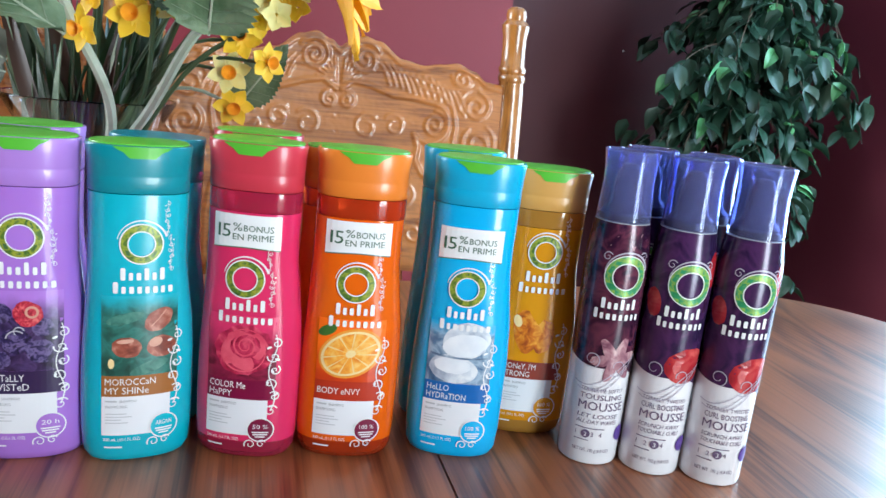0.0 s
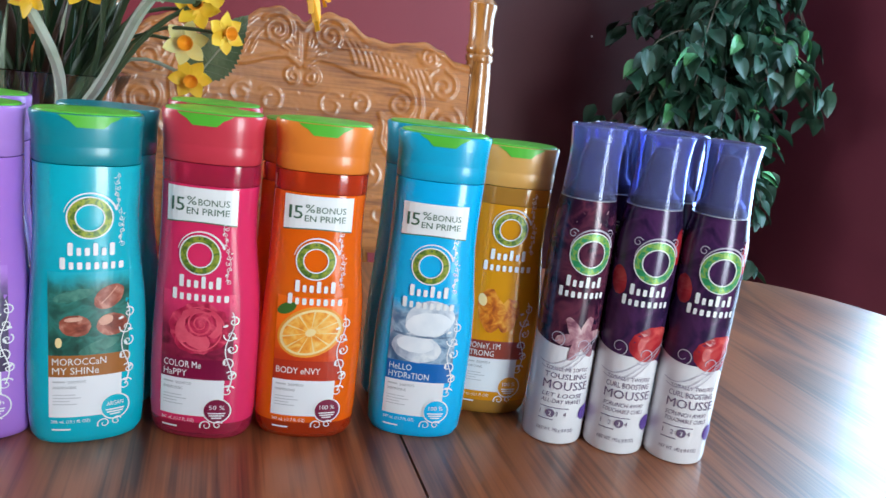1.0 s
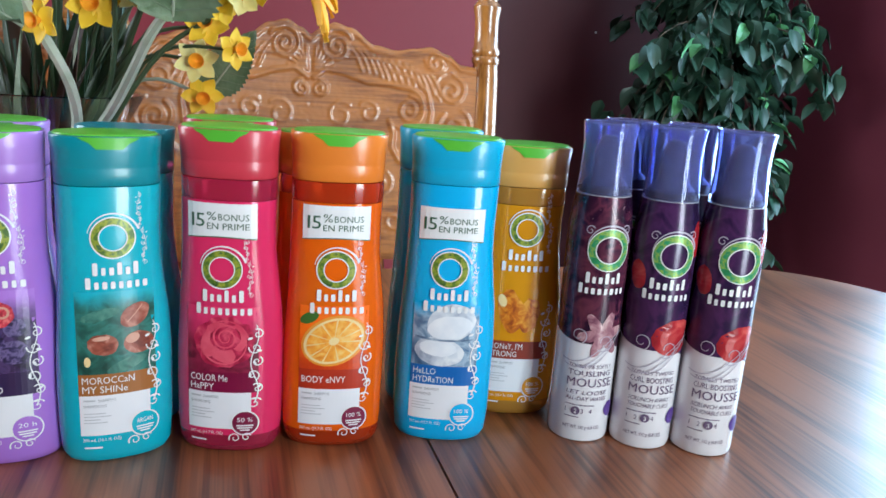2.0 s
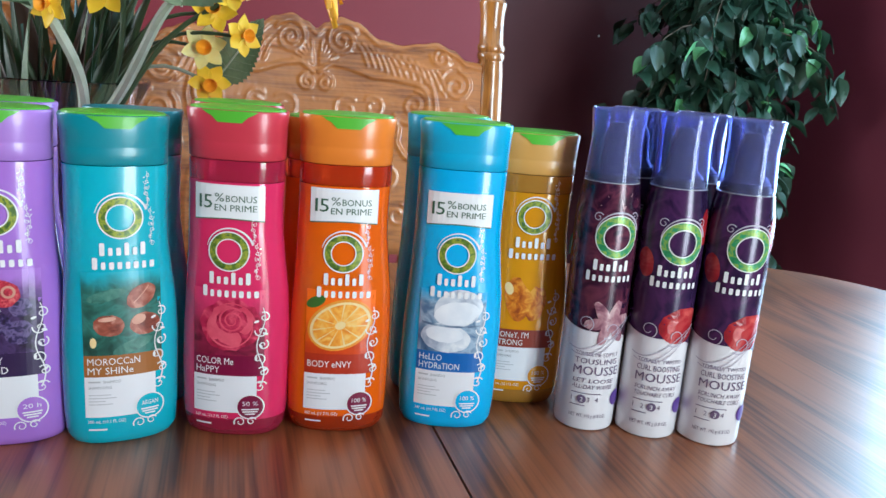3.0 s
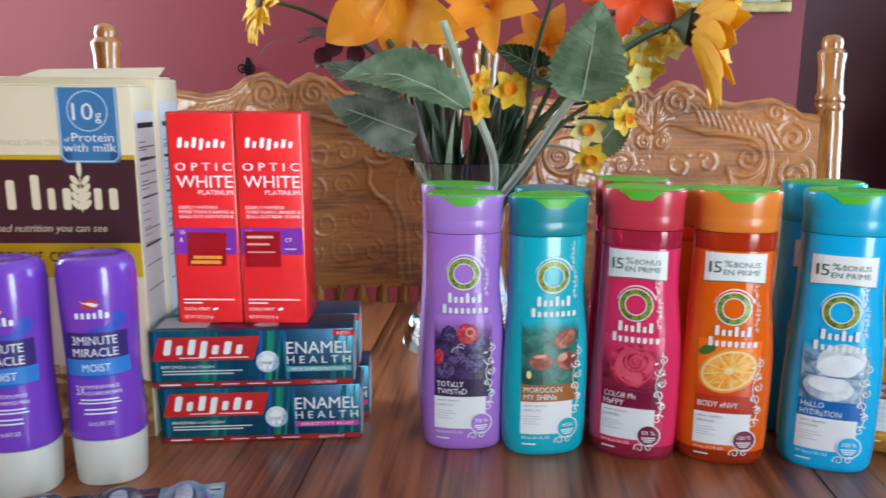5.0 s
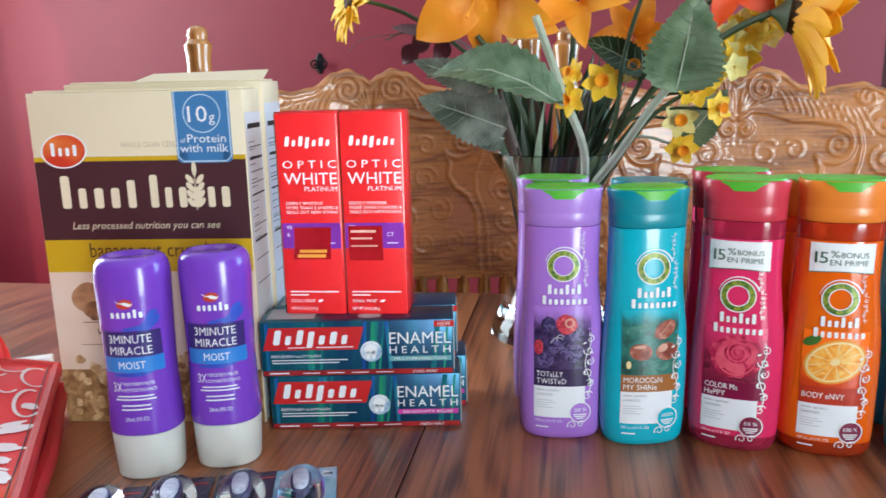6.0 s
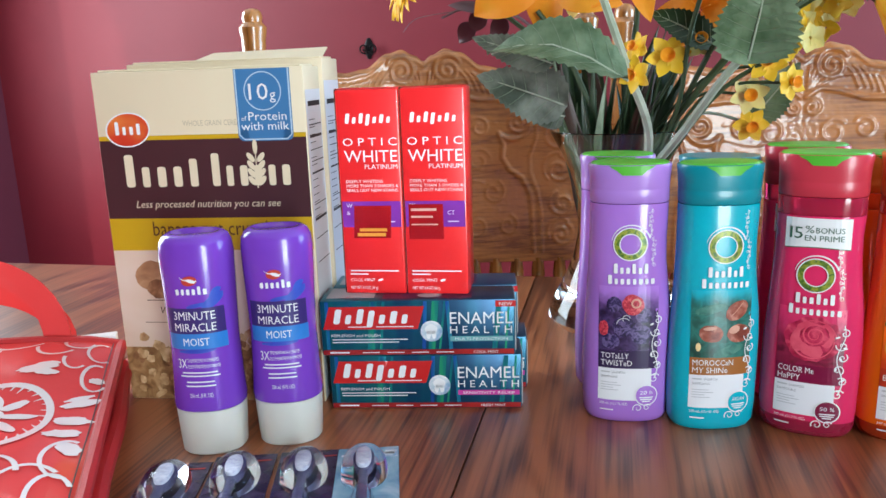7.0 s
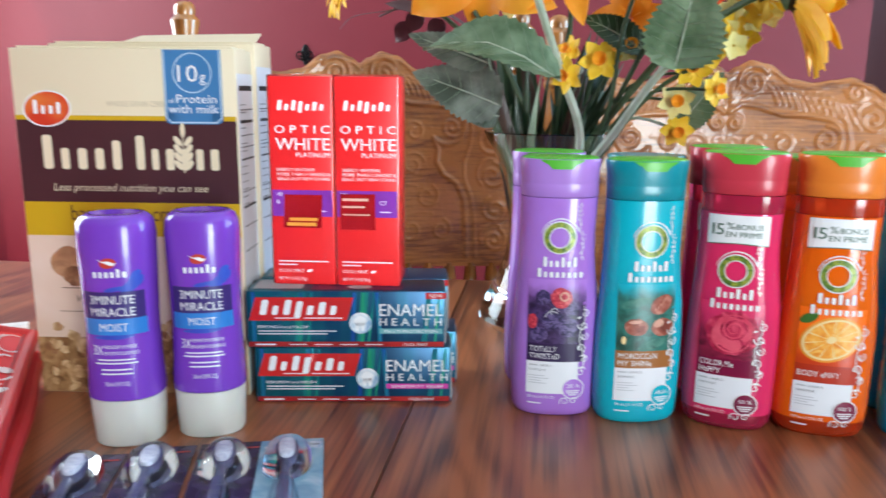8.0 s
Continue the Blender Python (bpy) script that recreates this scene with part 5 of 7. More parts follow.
M_TPSHEENB = foil("painted_blue_glint", [(0.01, 0.06, 0.35), (0.02, 0.15, 0.55), (0.02, 0.30, 0.45)], 30, rough=0.3, metal=0.6, stretch=(4, 1, 0.5))
M_TPRED = mat("red_card", (0.60, 0.018, 0.018), (0.55, 0.014, 0.015), rough=0.3, coat=0.3)
M_TPDARK = foil("dark_red_strip", [(0.22, 0.01, 0.015), (0.42, 0.02, 0.02)], 40, rough=0.3, metal=0.1)
M_PINKBAR = mat("magenta_bar_print", (0.62, 0.05, 0.36), rough=0.35)
M_AQUABAR = mat("aqua_bar_print", (0.16, 0.42, 0.45), rough=0.35)
M_TOOTH = foil("tooth_print", [(0.25, 0.42, 0.62), (0.6, 0.7, 0.78), (0.86, 0.9, 0.93)], 90, rough=0.25, metal=0.1)
M_CARD = mat("grey_card", (0.45, 0.46, 0.47), rough=0.6)
MARK = [1.0, 0.62, 1.0, -0.9, 0.62, 0.85, 0.62]


def carton(bt, w, d, h, material, name="carton", r=0.0012):
    """A folded card box from the middle of its front foot; flap edges show at the ends."""
    body = part(name, box_bm(-w / 2, 0, 0, w / 2, d, h, r, 2), material, bt)
    return body


def lean_rect(x0, z0, x1, z1, s):
    pts, fs = f_rect(x0, z0, x1, z1, 4, 2)
    return [(x + s * (z - z0), z) for x, z in pts], fs


def toothpaste(m, label, bar_mat, bar_text, flavour, new_tag):
    bt = thing("toothpaste_box", m, label, "toothpaste box", "stacked toothpaste boxes")
    w, d, h = 0.1570, 0.0400, 0.0465
    c = carton(bt, w, d, h, M_TPBLUE)

    def on(x, z, lift):
        return Vector((x, -lift, z))
    # leaning strips that paint the foil's sheen on the front
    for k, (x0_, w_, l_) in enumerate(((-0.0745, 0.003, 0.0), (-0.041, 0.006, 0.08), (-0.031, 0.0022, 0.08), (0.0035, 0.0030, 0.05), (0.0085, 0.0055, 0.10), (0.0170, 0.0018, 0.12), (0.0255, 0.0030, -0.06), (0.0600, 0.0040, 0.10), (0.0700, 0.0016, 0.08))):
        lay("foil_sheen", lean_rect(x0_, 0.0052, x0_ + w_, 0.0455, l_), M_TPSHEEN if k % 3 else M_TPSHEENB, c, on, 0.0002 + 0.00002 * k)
    lay("red_strip", f_rect(-w / 2 + 0.001, 0.0008, w / 2 - 0.001, 0.0050, 4, 1), M_TPDARK, c, on, 0.0004)
    fl = lay("red_flag", lean_rect(-0.0765, 0.0225, 0.0005, 0.0415, 0.30), M_TPRED, c, on, 0.0005, "red name flag")
    lay_each("maker_mark", [([(x + 0.2 * (z - 0.02), z) for x, z in pts], f) for pts, f in f_mark(-0.0715, 0.0272, 0.0640, 0.0125, MARK, 0.2)], M_WHITE, fl, on, 0.0008, "white maker's mark")
    lay("flag_print", [f_rect(-0.056, 0.0243, -0.037, 0.0251, 2, 1), f_rect(-0.033, 0.0243, -0.003, 0.0251, 2, 1)], M_WHITE, fl, on, 0.0008)
    lay("lettering", [f_text("REPLENISH and POLISH", 0.0034, -0.0700, 0.0162, width=0.040)] + [f_rect(-0.0695, z, x, z + 0.0008, 2, 1) for z, x in ((0.0135, -0.008), (0.0112, -0.015))], M_WHITE_SOFT, c, on, 0.0006)
    lay("tooth_disc", f_disc(0.0115, 0.0205, 0.0088, n=28), M_TOOTH, c, on, 0.0007)
    lay("tooth", [f_disc(0.0112, 0.0222, 0.0050, 0.0042, 18, 0, 0.06, 2), f_disc(0.0090, 0.0175, 0.0018, 0.0036, 14), f_disc(0.0134, 0.0175, 0.0018, 0.0036, 14)], M_WHITE, c, on, 0.0010)
    lay("lettering", [f_text("ENAMEL", 0.0142, 0.0265, 0.0265, width=0.0500), f_text("H E A L T H", 0.0088, 0.0265, 0.0185, width=0.0495)], M_WHITE, c, on, 0.0007)
    br = lay("flavour_bar", f_rect(0.0265, 0.0118, 0.0765, 0.0160, 4, 1), bar_mat, c, on, 0.0006)
    lay("lettering", f_text(bar_text, 0.0032, 0.0515, 0.0127, "CENTER", 0.042), M_WHITE, br, on, 0.0009)
    lay("lettering", [f_text(flavour, 0.0032, 0.0450, 0.0016, width=0.0200), f_rect(-0.072, 0.0022, -0.056, 0.0034, 2, 1)] + [f_rect(-0.045 + 0.020 * k, 0.0024, -0.031 + 0.020 * k, 0.0031, 2, 1) for k in range(4)], M_WHITE_SOFT, c, on, 0.0007)
    if new_tag:
        tg = lay("new_tag", f_rect(0.0630, 0.0405, 0.0792, 0.0455, 3, 1), M_TPRED, c, on, 0.0008)
        lay("lettering", f_text("NEW", 0.0042, 0.0712, 0.0415, "CENTER", 0.0105), M_WHITE, tg, on, 0.0011)
    part("end_flap", box_bm(w / 2 - 0.0002, 0.002, 0.003, w / 2 + 0.0008, d - 0.003, h - 0.004), M_CARD, bt)

    def on_top(x, z, lift):
        return Vector((x, z, h + lift))
    lay("top_panel", f_rect(-0.028, 0.004, 0.044, d - 0.004, 6, 2), M_NAVY, c, on_top, 0.0003)
    lay_each("top_print", [f_rect(-0.074, 0.006, -0.035, d - 0.006, 4, 2), f_disc(0.010, 0.012, 0.010, 0.006, 20)], M_CARD, c, on_top, 0.0005)
    return bt


YB = 25.0
ca, sa = math.cos(radians(YB)), math.sin(radians(YB))


def tp(along, back, z):
    """A pose on the toothpaste stack: metres along and behind the front foot's middle."""
    return pose(-0.3430 + along * ca - back * sa, 0.5065 + along * sa + back * ca, TABLE_Z + z, 0, 0, YB)


low = toothpaste(tp(0.0, 0.0, 0.0), "blue-green foil toothpaste box with magenta bar", M_PINKBAR, "SENSITIVITY RELIEF", "FRESH MINT", False)
top = toothpaste(tp(-0.005, -0.001, 0.0468), "blue-green foil toothpaste box with aqua bar", M_AQUABAR, "MULTI-PROTECTION", "COOL MINT", True)
copy_thing(low, tp(0.006, 0.0412, 0.0))
copy_thing(top, tp(-0.002, 0.0402, 0.0468))

M_OWRED = mat("bright_red_card", (0.72, 0.020, 0.022), (0.66, 0.016, 0.018), rough=0.28, coat=0.4)
M_OWPURPLE = mat("purple_band_print", (0.20, 0.03, 0.30), (0.16, 0.02, 0.26), rough=0.3, scale=50)
M_OWSTICK = mat("dark_red_sticker", (0.33, 0.008, 0.012), (0.26, 0.006, 0.010), rough=0.2, scale=60)
M_GOLDP = mat("orange_gold_print", (0.72, 0.28, 0.04), rough=0.3)
M_FILM = glass("shrink_film", (0.96, 0.96, 0.97), 0.08, 1.08)


def whitening(m, label, sticker):
    bt = thing("whitening_toothpaste_box", m, label, "toothpaste box", "red toothpaste boxes")
    w, d, h = 0.0500, 0.0380, 0.1650
    c = carton(bt, w, d, h, M_OWRED)

    def on(x, z, lift):
        return Vector((x, -lift, z))
    lay_each("maker_mark", [([(x + 0.15 * (z - 0.14), z) for x, z in pts], f) for pts, f in f_mark(-0.0190, 0.1390, 0.0385, 0.0078, MARK, 0.2)], M_WHITE, c, on, 0.0005, "white maker's mark")
    lay("lettering", [f_text("O P T I C", 0.0088, -0.0205, 0.1215, width=0.0435), f_text("WHITE", 0.0135, -0.0200, 0.1085, width=0.0430), f_text("PLATINUM", 0.0052, 0.0228, 0.1030, "RIGHT", 0.0265),
                      f_text("DEEPLY WHITENS", 0.0034, -0.0195, 0.0920, width=0.030), f_text("MORE THAN 3 SHADES &", 0.0034, -0.0195, 0.0884, width=0.0425), f_text("SEALS OUT NEW STAINS", 0.0034, -0.0195, 0.0848, width=0.0420),
                      f_text("COOL MINT", 0.0036, -0.0205, 0.0105, width=0.0205), f_text("NET WT 3.4 OZ (96 g)", 0.0036, -0.0205, 0.0040, width=0.0225), f_rect(-0.0205, 0.0190, 0.0200, 0.0200, 4, 1), f_rect(-0.0205, 0.0162, -0.0055, 0.0172, 2, 1), f_disc(0.0045, 0.0118, 0.0024, 0.0010, 12, 0.3)], M_WHITE, c, on, 0.0005)
    pb = lay("purple_band", f_rect(-w / 2 + 0.001, 0.0560, w / 2 - 0.001, 0.0770, 4, 2), M_OWPURPLE, c, on, 0.0004)
    lay("lettering", [f_text("W", 0.0046, -0.0205, 0.0720), f_text("&", 0.0046, -0.0205, 0.0660), f_text("CT", 0.0046, 0.0100, 0.0660), f_rect(0.0100, 0.0600, 0.0190, 0.0608, 2, 1)], M_WHITE_SOFT, pb, on, 0.0006)
    if sticker:
        st = lay("clear_red_sticker", lean_rect(-0.0155, 0.0470, 0.0150, 0.0735, 0.05), M_OWSTICK, c, on, 0.0008)
        lay("sticker_print", [f_rect(-0.0105, 0.0525, 0.0120, 0.0550, 3, 1), f_rect(-0.0125, 0.0485, 0.0110, 0.0512, 3, 1)], M_GOLDP, st, on, 0.0010)
    else:
        st = lay("clear_red_sticker", lean_rect(-0.0215, 0.0460, 0.0065, 0.0745, 0.0), M_OWSTICK, c, on, 0.0008)
        lay("sticker_print", [f_rect(-0.0195, 0.0690, 0.0010, 0.0710, 3, 1), f_rect(-0.0195, 0.0635, -0.0020, 0.0650, 3, 1), f_rect(-0.0195, 0.0575, 0.0020, 0.0585, 3, 1)], M_NUTPALE, st, on, 0.0010)
    film = part("shrink_film", box_bm(-w / 2 - 0.0007, -0.0016, 0.0006, w / 2 + 0.0007, d + 0.0012, h + 0.0012, 0.0016, 2), M_FILM, bt, "clear shrink film", smooth=True)
    film.visible_shadow = False
    return bt


def rp(along, back):
    a = radians(20)
    return pose(-0.4060 + along * math.cos(a) - back * math.sin(a), 0.4900 + along * math.sin(a) + back * math.cos(a), TABLE_Z + 0.0936, 0, 0, 20)


whitening(rp(0.0235, 0.009), "red toothpaste box with purple band and clear sticker", True)
whitening(rp(0.0752, 0.0095), "red toothpaste box with purple band and half sticker", False)

# ---- cereal boxes ----
M_CREAM = mat("cream_card", (0.78, 0.66, 0.47), (0.74, 0.62, 0.43), rough=0.45, scale=12)
M_BROWN = mat("dark_brown_print", (0.070, 0.022, 0.026), (0.060, 0.018, 0.022), rough=0.4)
M_MUSTARD = mat("mustard_print", (0.60, 0.37, 0.012), (0.55, 0.33, 0.010), rough=0.4)
M_PALEC = foil("blush_panel_print", [(0.70, 0.50, 0.36), (0.80, 0.66, 0.56)], 8, rough=0.45, metal=0.0)
M_BLUEB = mat("badge_blue_print", (0.055, 0.20, 0.42), (0.045, 0.17, 0.37), rough=0.4)
M_OVAL = foil("red_oval_print", [(0.50, 0.02, 0.015), (0.62, 0.05, 0.02), (0.80, 0.25, 0.05)], 14, rough=0.35, metal=0.0)
M_FLAKE = foil("flake_print", [(0.15, 0.06, 0.022), (0.32, 0.16, 0.06), (0.50, 0.29, 0.13)], 90, rough=0.45, metal=0.0)
M_FLAKE2 = foil("pale_flake_print", [(0.34, 0.17, 0.07), (0.56, 0.34, 0.16), (0.72, 0.50, 0.28)], 120, rough=0.45, metal=0.0)
M_WALNUT = foil("walnut_print", [(0.13, 0.05, 0.02), (0.28, 0.12, 0.05), (0.46, 0.24, 0.12)], 90, rough=0.45, metal=0.0)
M_SHELL = foil("walnut_shell_print", [(0.30, 0.13, 0.06), (0.46, 0.23, 0.11), (0.60, 0.36, 0.20)], 45, rough=0.45, metal=0.0)
M_SIDE = mat("white_card_side", (0.74, 0.75, 0.78), (0.70, 0.71, 0.74), rough=0.5)
M_INK = mat("black_ink", (0.02, 0.02, 0.025), rough=0.5)
M_BRTXT = mat("brown_text", (0.11, 0.04, 0.02), rough=0.45)


def cereal(m, label, front):
    bt = thing("cereal_box", m, label, "cereal box", "cereal boxes")
    w, d, h = 0.1740, 0.0450, 0.2780 if front else 0.2845
    c = carton(bt, w, d, h, M_CREAM, r=0.0010)

    def side(y, z, lift):
        return Vector((w / 2 + lift, y, z))
    lay("side_panel", f_rect(0.0015, 0.002, d - 0.0015, h - 0.018, 4, 8), M_SIDE, c, side, 0.0003, "white nutrition panel")
    lay("side_print", [f_rect(0.006, z, d - 0.005, z + t, 2, 1) for z, t in ((0.247, 0.004), (0.232, 0.0008), (0.222, 0.0022), (0.212, 0.0008), (0.203, 0.0008), (0.193, 0.0016), (0.168, 0.0008), (0.155, 0.0022), (0.140, 0.0008), (0.120, 0.0008))]
        + [f_rect(0.006, 0.236 - 0.006 * k, 0.022, 0.2366 - 0.006 * k, 2, 1) for k in range(14)], M_INK, c, side, 0.0005)
    part("top_flap", box_bm(-w / 2 + 0.004, 0.004, h + 0.0001, w / 2 - 0.003, d - 0.006, h + 0.0018, 0.0006), M_CREAM, bt)
    if not front:
        bm = bmesh.new()
        q = [(-0.030, 0.012, h + 0.001), (w / 2 - 0.002, 0.010, h + 0.001), (w / 2 - 0.002, 0.026, h + 0.0090), (-0.020, 0.030, h + 0.0075)]
        vs = [bm.verts.new((x, y, z + dz)) for dz in (0, 0.0008) for x, y, z in q]
        for f in ((0, 1, 2, 3), (4, 5, 6, 7), (0, 1, 5, 4), (1, 2, 6, 5), (2, 3, 7, 6), (3, 0, 4, 7)):
            bm.faces.new([vs[i] for i in f])
        part("raised_flap", bm, M_CREAM, bt, "raised torn top flap")
        return bt

    def on(x, z, lift):
        return Vector((x, -lift, z))
    x0, x1 = -w / 2 + 0.0008, w / 2 - 0.0008
    lay("gold_line", f_rect(x0, 0.2240, x1, 0.2275, 6, 1), M_MUSTARD, c, on, 0.0004)
    bb = lay("brown_band", f_rect(x0, 0.1600, x1, 0.2240, 6, 3), M_BROWN, c, on, 0.0004, "dark brown title band")
    mb = lay("mustard_band", f_rect(x0, 0.1330, x1, 0.1600, 6, 2), M_MUSTARD, c, on, 0.0004)
    lay("lettering", f_text("banana nut crunch", 0.0175, 0.002, 0.1455, "CENTER", 0.1020), M_BRTXT, mb, on, 0.0007)
    G, T = 1.0, 0.62
    lay_each("maker_mark", f_mark(-0.0700, 0.1860, 0.0680, 0.0265, [G, T, T, T, 0.85], 0.22) + f_mark(0.0040, 0.1860, 0.0700, 0.0265, [G, T, T, T, T, T], 0.22), M_CREAM, bb, on, 0.0007, "cream maker's mark on brown")
    wheat = [f_disc(0.0440 + sx * 0.0042, 0.190 + 0.0062 * k, 0.0046, 0.0022, 12, sx * 0.9) for k in range(4) for sx in (-1, 1)] + [f_disc(0.0440, 0.2170, 0.0020, 0.0060, 12), f_line([(0.0440, 0.184), (0.0440, 0.214)], 0.0008)]
    lay("wheat_ear", wheat, M_CREAM, bb, on, 0.0009)
    lay("lettering", f_text("Less processed nutrition you can see", 0.0085, 0.0, 0.1690, "CENTER", 0.1220, lean=0.25), M_CREAM, bb, on, 0.0007)
    ov = lay("red_oval", f_disc(-0.0605, 0.2325, 0.0180, 0.0130, 32, 0.12), M_OVAL, c, on, 0.0009)
    lay("oval_rim", f_ring(-0.0605, 0.2325, 0.0128, 0.0138, 36, 1.38, 0.12), M_WHITE, ov, on, 0.0011)
    lay_each("maker_mark", f_mark(-0.0725, 0.2285, 0.0240, 0.0105, [1.0, 0.62, 0.62, 0.85], 0.25), M_WHITE, ov, on, 0.0012, "white maker's mark on red oval")
    lay("lettering", f_text("WHOLE GRAIN CEREAL", 0.0062, -0.0140, 0.2345, width=0.0500), M_CARDTXT, c, on, 0.0005)
    bx0, bx1 = 0.0315, 0.0765
    bd = lay("blue_badge", [f_rect(bx0, 0.2260, bx1, 0.2772, 4, 3), f_rect(bx0 + 0.004, 0.2215, bx1 - 0.004, 0.2260, 4, 1), f_disc(bx0 + 0.0045, 0.2262, 0.0045, n=16), f_disc(bx1 - 0.0045, 0.2262, 0.0045, n=16)], M_BLUEB, c, on, 0.0008, "blue protein badge")
    lay("badge_rim", [f_line([(bx0 + 0.0012, 0.2770), (bx0 + 0.0012, 0.2265), (bx0 + 0.0050, 0.2228), (bx1 - 0.0050, 0.2228), (bx1 - 0.0012, 0.2265), (bx1 - 0.0012, 0.2770)], 0.0011), f_ring(0.0540, 0.2600, 0.0142, 0.0151, 36)], M_PALEBLUE, bd, on, 0.0011)
    lay("lettering", [f_text("10", 0.0180, 0.0428, 0.2535, width=0.0155), f_text("g", 0.0115, 0.0595, 0.2535), f_text("Protein", 0.0095, 0.0410, 0.2375, width=0.0310), f_text("with milk", 0.0092, 0.0345, 0.2300, width=0.0390), f_text("of", 0.0050, 0.0352, 0.2375)], M_WHITE, bd, on, 0.0012)
    lay("pale_panel", f_rect(x0, 0.0010, x1, 0.1330, 6, 6), M_PALEC, c, on, 0.0004)
    lay("walnut_half", f_disc(-0.0560, 0.1120, 0.0145, 0.0115, 24, 0.5, 0.05, 2), M_SHELL, c, on, 0.0006)
    lay("walnut_half", f_disc(-0.0330, 0.1155, 0.0160, 0.0130, 24, -0.2, 0.05, 3), M_SHELL, c, on, 0.0007)
    lay("walnut_kernel", f_disc(-0.0490, 0.1000, 0.0125, 0.0078, 22, 0.1, 0.14, 4), M_WALNUT, c, on, 0.0009)
    lay("lettering", [f_text("Walnut", 0.0090, -0.0520, 0.0780, width=0.0250, lean=0.2), f_rect(-0.062, 0.0895, -0.032, 0.0902, 3, 1), f_rect(-0.066, 0.0700, -0.030, 0.0705, 3, 1)], M_BRTXT, c, on, 0.0006)
    rnd = random.Random(5)
    heap = lay("cereal_print", [([(x, z) for x, z in pts], f) for pts, f in [f_rect(x0, 0.0008, x1, 0.0480, 8, 4)]], M_FLAKE, c, on, 0.0006)
    for k in range(150):
        x = rnd.uniform(x0 + 0.007, x1 - 0.007)
        z = 0.005 + (0.050 + 0.008 * math.sin(x * 60)) * rnd.random() ** 0.8
        lay("flake", f_disc(x, z, rnd.uniform(0.0032, 0.0062), rnd.uniform(0.0022, 0.0040), 9, rnd.uniform(0, 3), 0.26, k, rings=1), (M_FLAKE2, M_FLAKE2, M_WALNUT, M_FLAKE2, M_FLAKE)[k % 5], heap, on, 0.0008 + 0.00001 * k)
    return bt


M_CARDTXT = mat("tan_text", (0.55, 0.46, 0.33), rough=0.5)
M_PALEBLUE = mat("pale_blue_print", (0.50, 0.66, 0.80), rough=0.4)
a = radians(22)
cereal(pose(-0.589 + 0.087 * math.cos(a), 0.417 + 0.087 * math.sin(a), TABLE_Z, 0, 0, 22), "cream and brown cereal box with blue badge", True)
cereal(pose(-0.589 + 0.090 * math.cos(a) - 0.049 * math.sin(a), 0.417 + 0.090 * math.sin(a) + 0.049 * math.cos(a), TABLE_Z, 0, 0, 20), "second cream cereal box with raised flap, behind the first", False)

# ---- toothbrush packs ----
M_PACKD = foil("dark_pack_card", [(0.012, 0.010, 0.025), (0.03, 0.02, 0.05), (0.07, 0.05, 0.10)], 70, rough=0.25, metal=0.1)
M_PACKB = foil("pale_blue_pack_card", [(0.12, 0.28, 0.42), (0.22, 0.42, 0.55), (0.38, 0.56, 0.66)], 40, rough=0.25, metal=0.1)
M_PEACH = mat("peach_print", (0.62, 0.30, 0.20), rough=0.35)
M_BLISTER = glass("clear_blister", (0.93, 0.93, 0.97), 0.02, 1.22)
M_BRISTLE = mat("white_bristles", (0.66, 0.66, 0.70), (0.34, 0.34, 0.46), rough=0.5, scale=400)
M_HANDLE = mat("indigo_brush_handle", (0.030, 0.028, 0.075), (0.10, 0.10, 0.17), rough=0.25, scale=60)


def toothbrush_pack(m, dark, label):
    pk = thing("toothbrush_pack", m, label, "toothbrush pack", "toothbrush packs")
    w, L = 0.0440, 0.2100
    card = part("backing_card", box_bm(0, -L, 0, w, 0, 0.0012, 0.0004, 1), M_PACKD if dark else M_PACKB, pk)

    def on(x, z, lift):
        return Vector((x, z, 0.0012 + lift))
    lay("card_print", [f_rect(0.012, -0.008, 0.027, -0.001, 3, 1)] if dark else [f_rect(0.034, -0.016, 0.043, -0.006, 3, 1)], M_PEACH if dark else M_TOOTH, card, on, 0.0003)
    lay("card_print", [f_rect(0.003, -0.0125, 0.010, -0.0105, 2, 1), f_rect(0.030, -0.011, 0.041, -0.009, 2, 1)], M_TPDARK if dark else M_WHITE, card, on, 0.0003)
    sec = [(0.0, 0.0165, 0.0245), (0.004, 0.0160, 0.0240), (0.009, 0.0142, 0.0215), (0.013, 0.0105, 0.0165), (0.0152, 0.0055, 0.0095), (0.0156, 0.0015, 0.003)]
    dome = part("blister", loft([(z + 0.0013, a_, b_) for z, a_, b_ in sec], 2.3, 32), M_BLISTER, pk, "clear domed blister")
    dome.location = (0.020, -0.034, 0)
    dome.visible_shadow = False
    neck = part("blister", loft([(0.0013, 0.0110, 0.070), (0.007, 0.0100, 0.069), (0.011, 0.0065, 0.066)], 3.0, 32), M_BLISTER, pk, "clear long blister")
    neck.location = (0.020, -0.132, 0)
    neck.visible_shadow = False
    part("brush_head", loft([(0.004, 0.0055, 0.0120), (0.008, 0.0060, 0.0125), (0.0085, 0.0050, 0.0115)], 2.4, 24), M_HANDLE, pk).location = (0.020, -0.034, 0)
    part("bristles", loft([(0.0086, 0.0046, 0.0105), (0.0118, 0.0048, 0.0108), (0.0122, 0.0040, 0.0095)], 2.6, 24), M_BRISTLE, pk).location = (0.020, -0.034, 0)
    part("handle", tube([(0.020, -0.046, 0.006), (0.020, -0.08, 0.006), (0.020, -0.12, 0.007), (0.020, -0.19, 0.007)], 0.0032, 10, taper=0.0048), M_HANDLE, pk)
    return pk


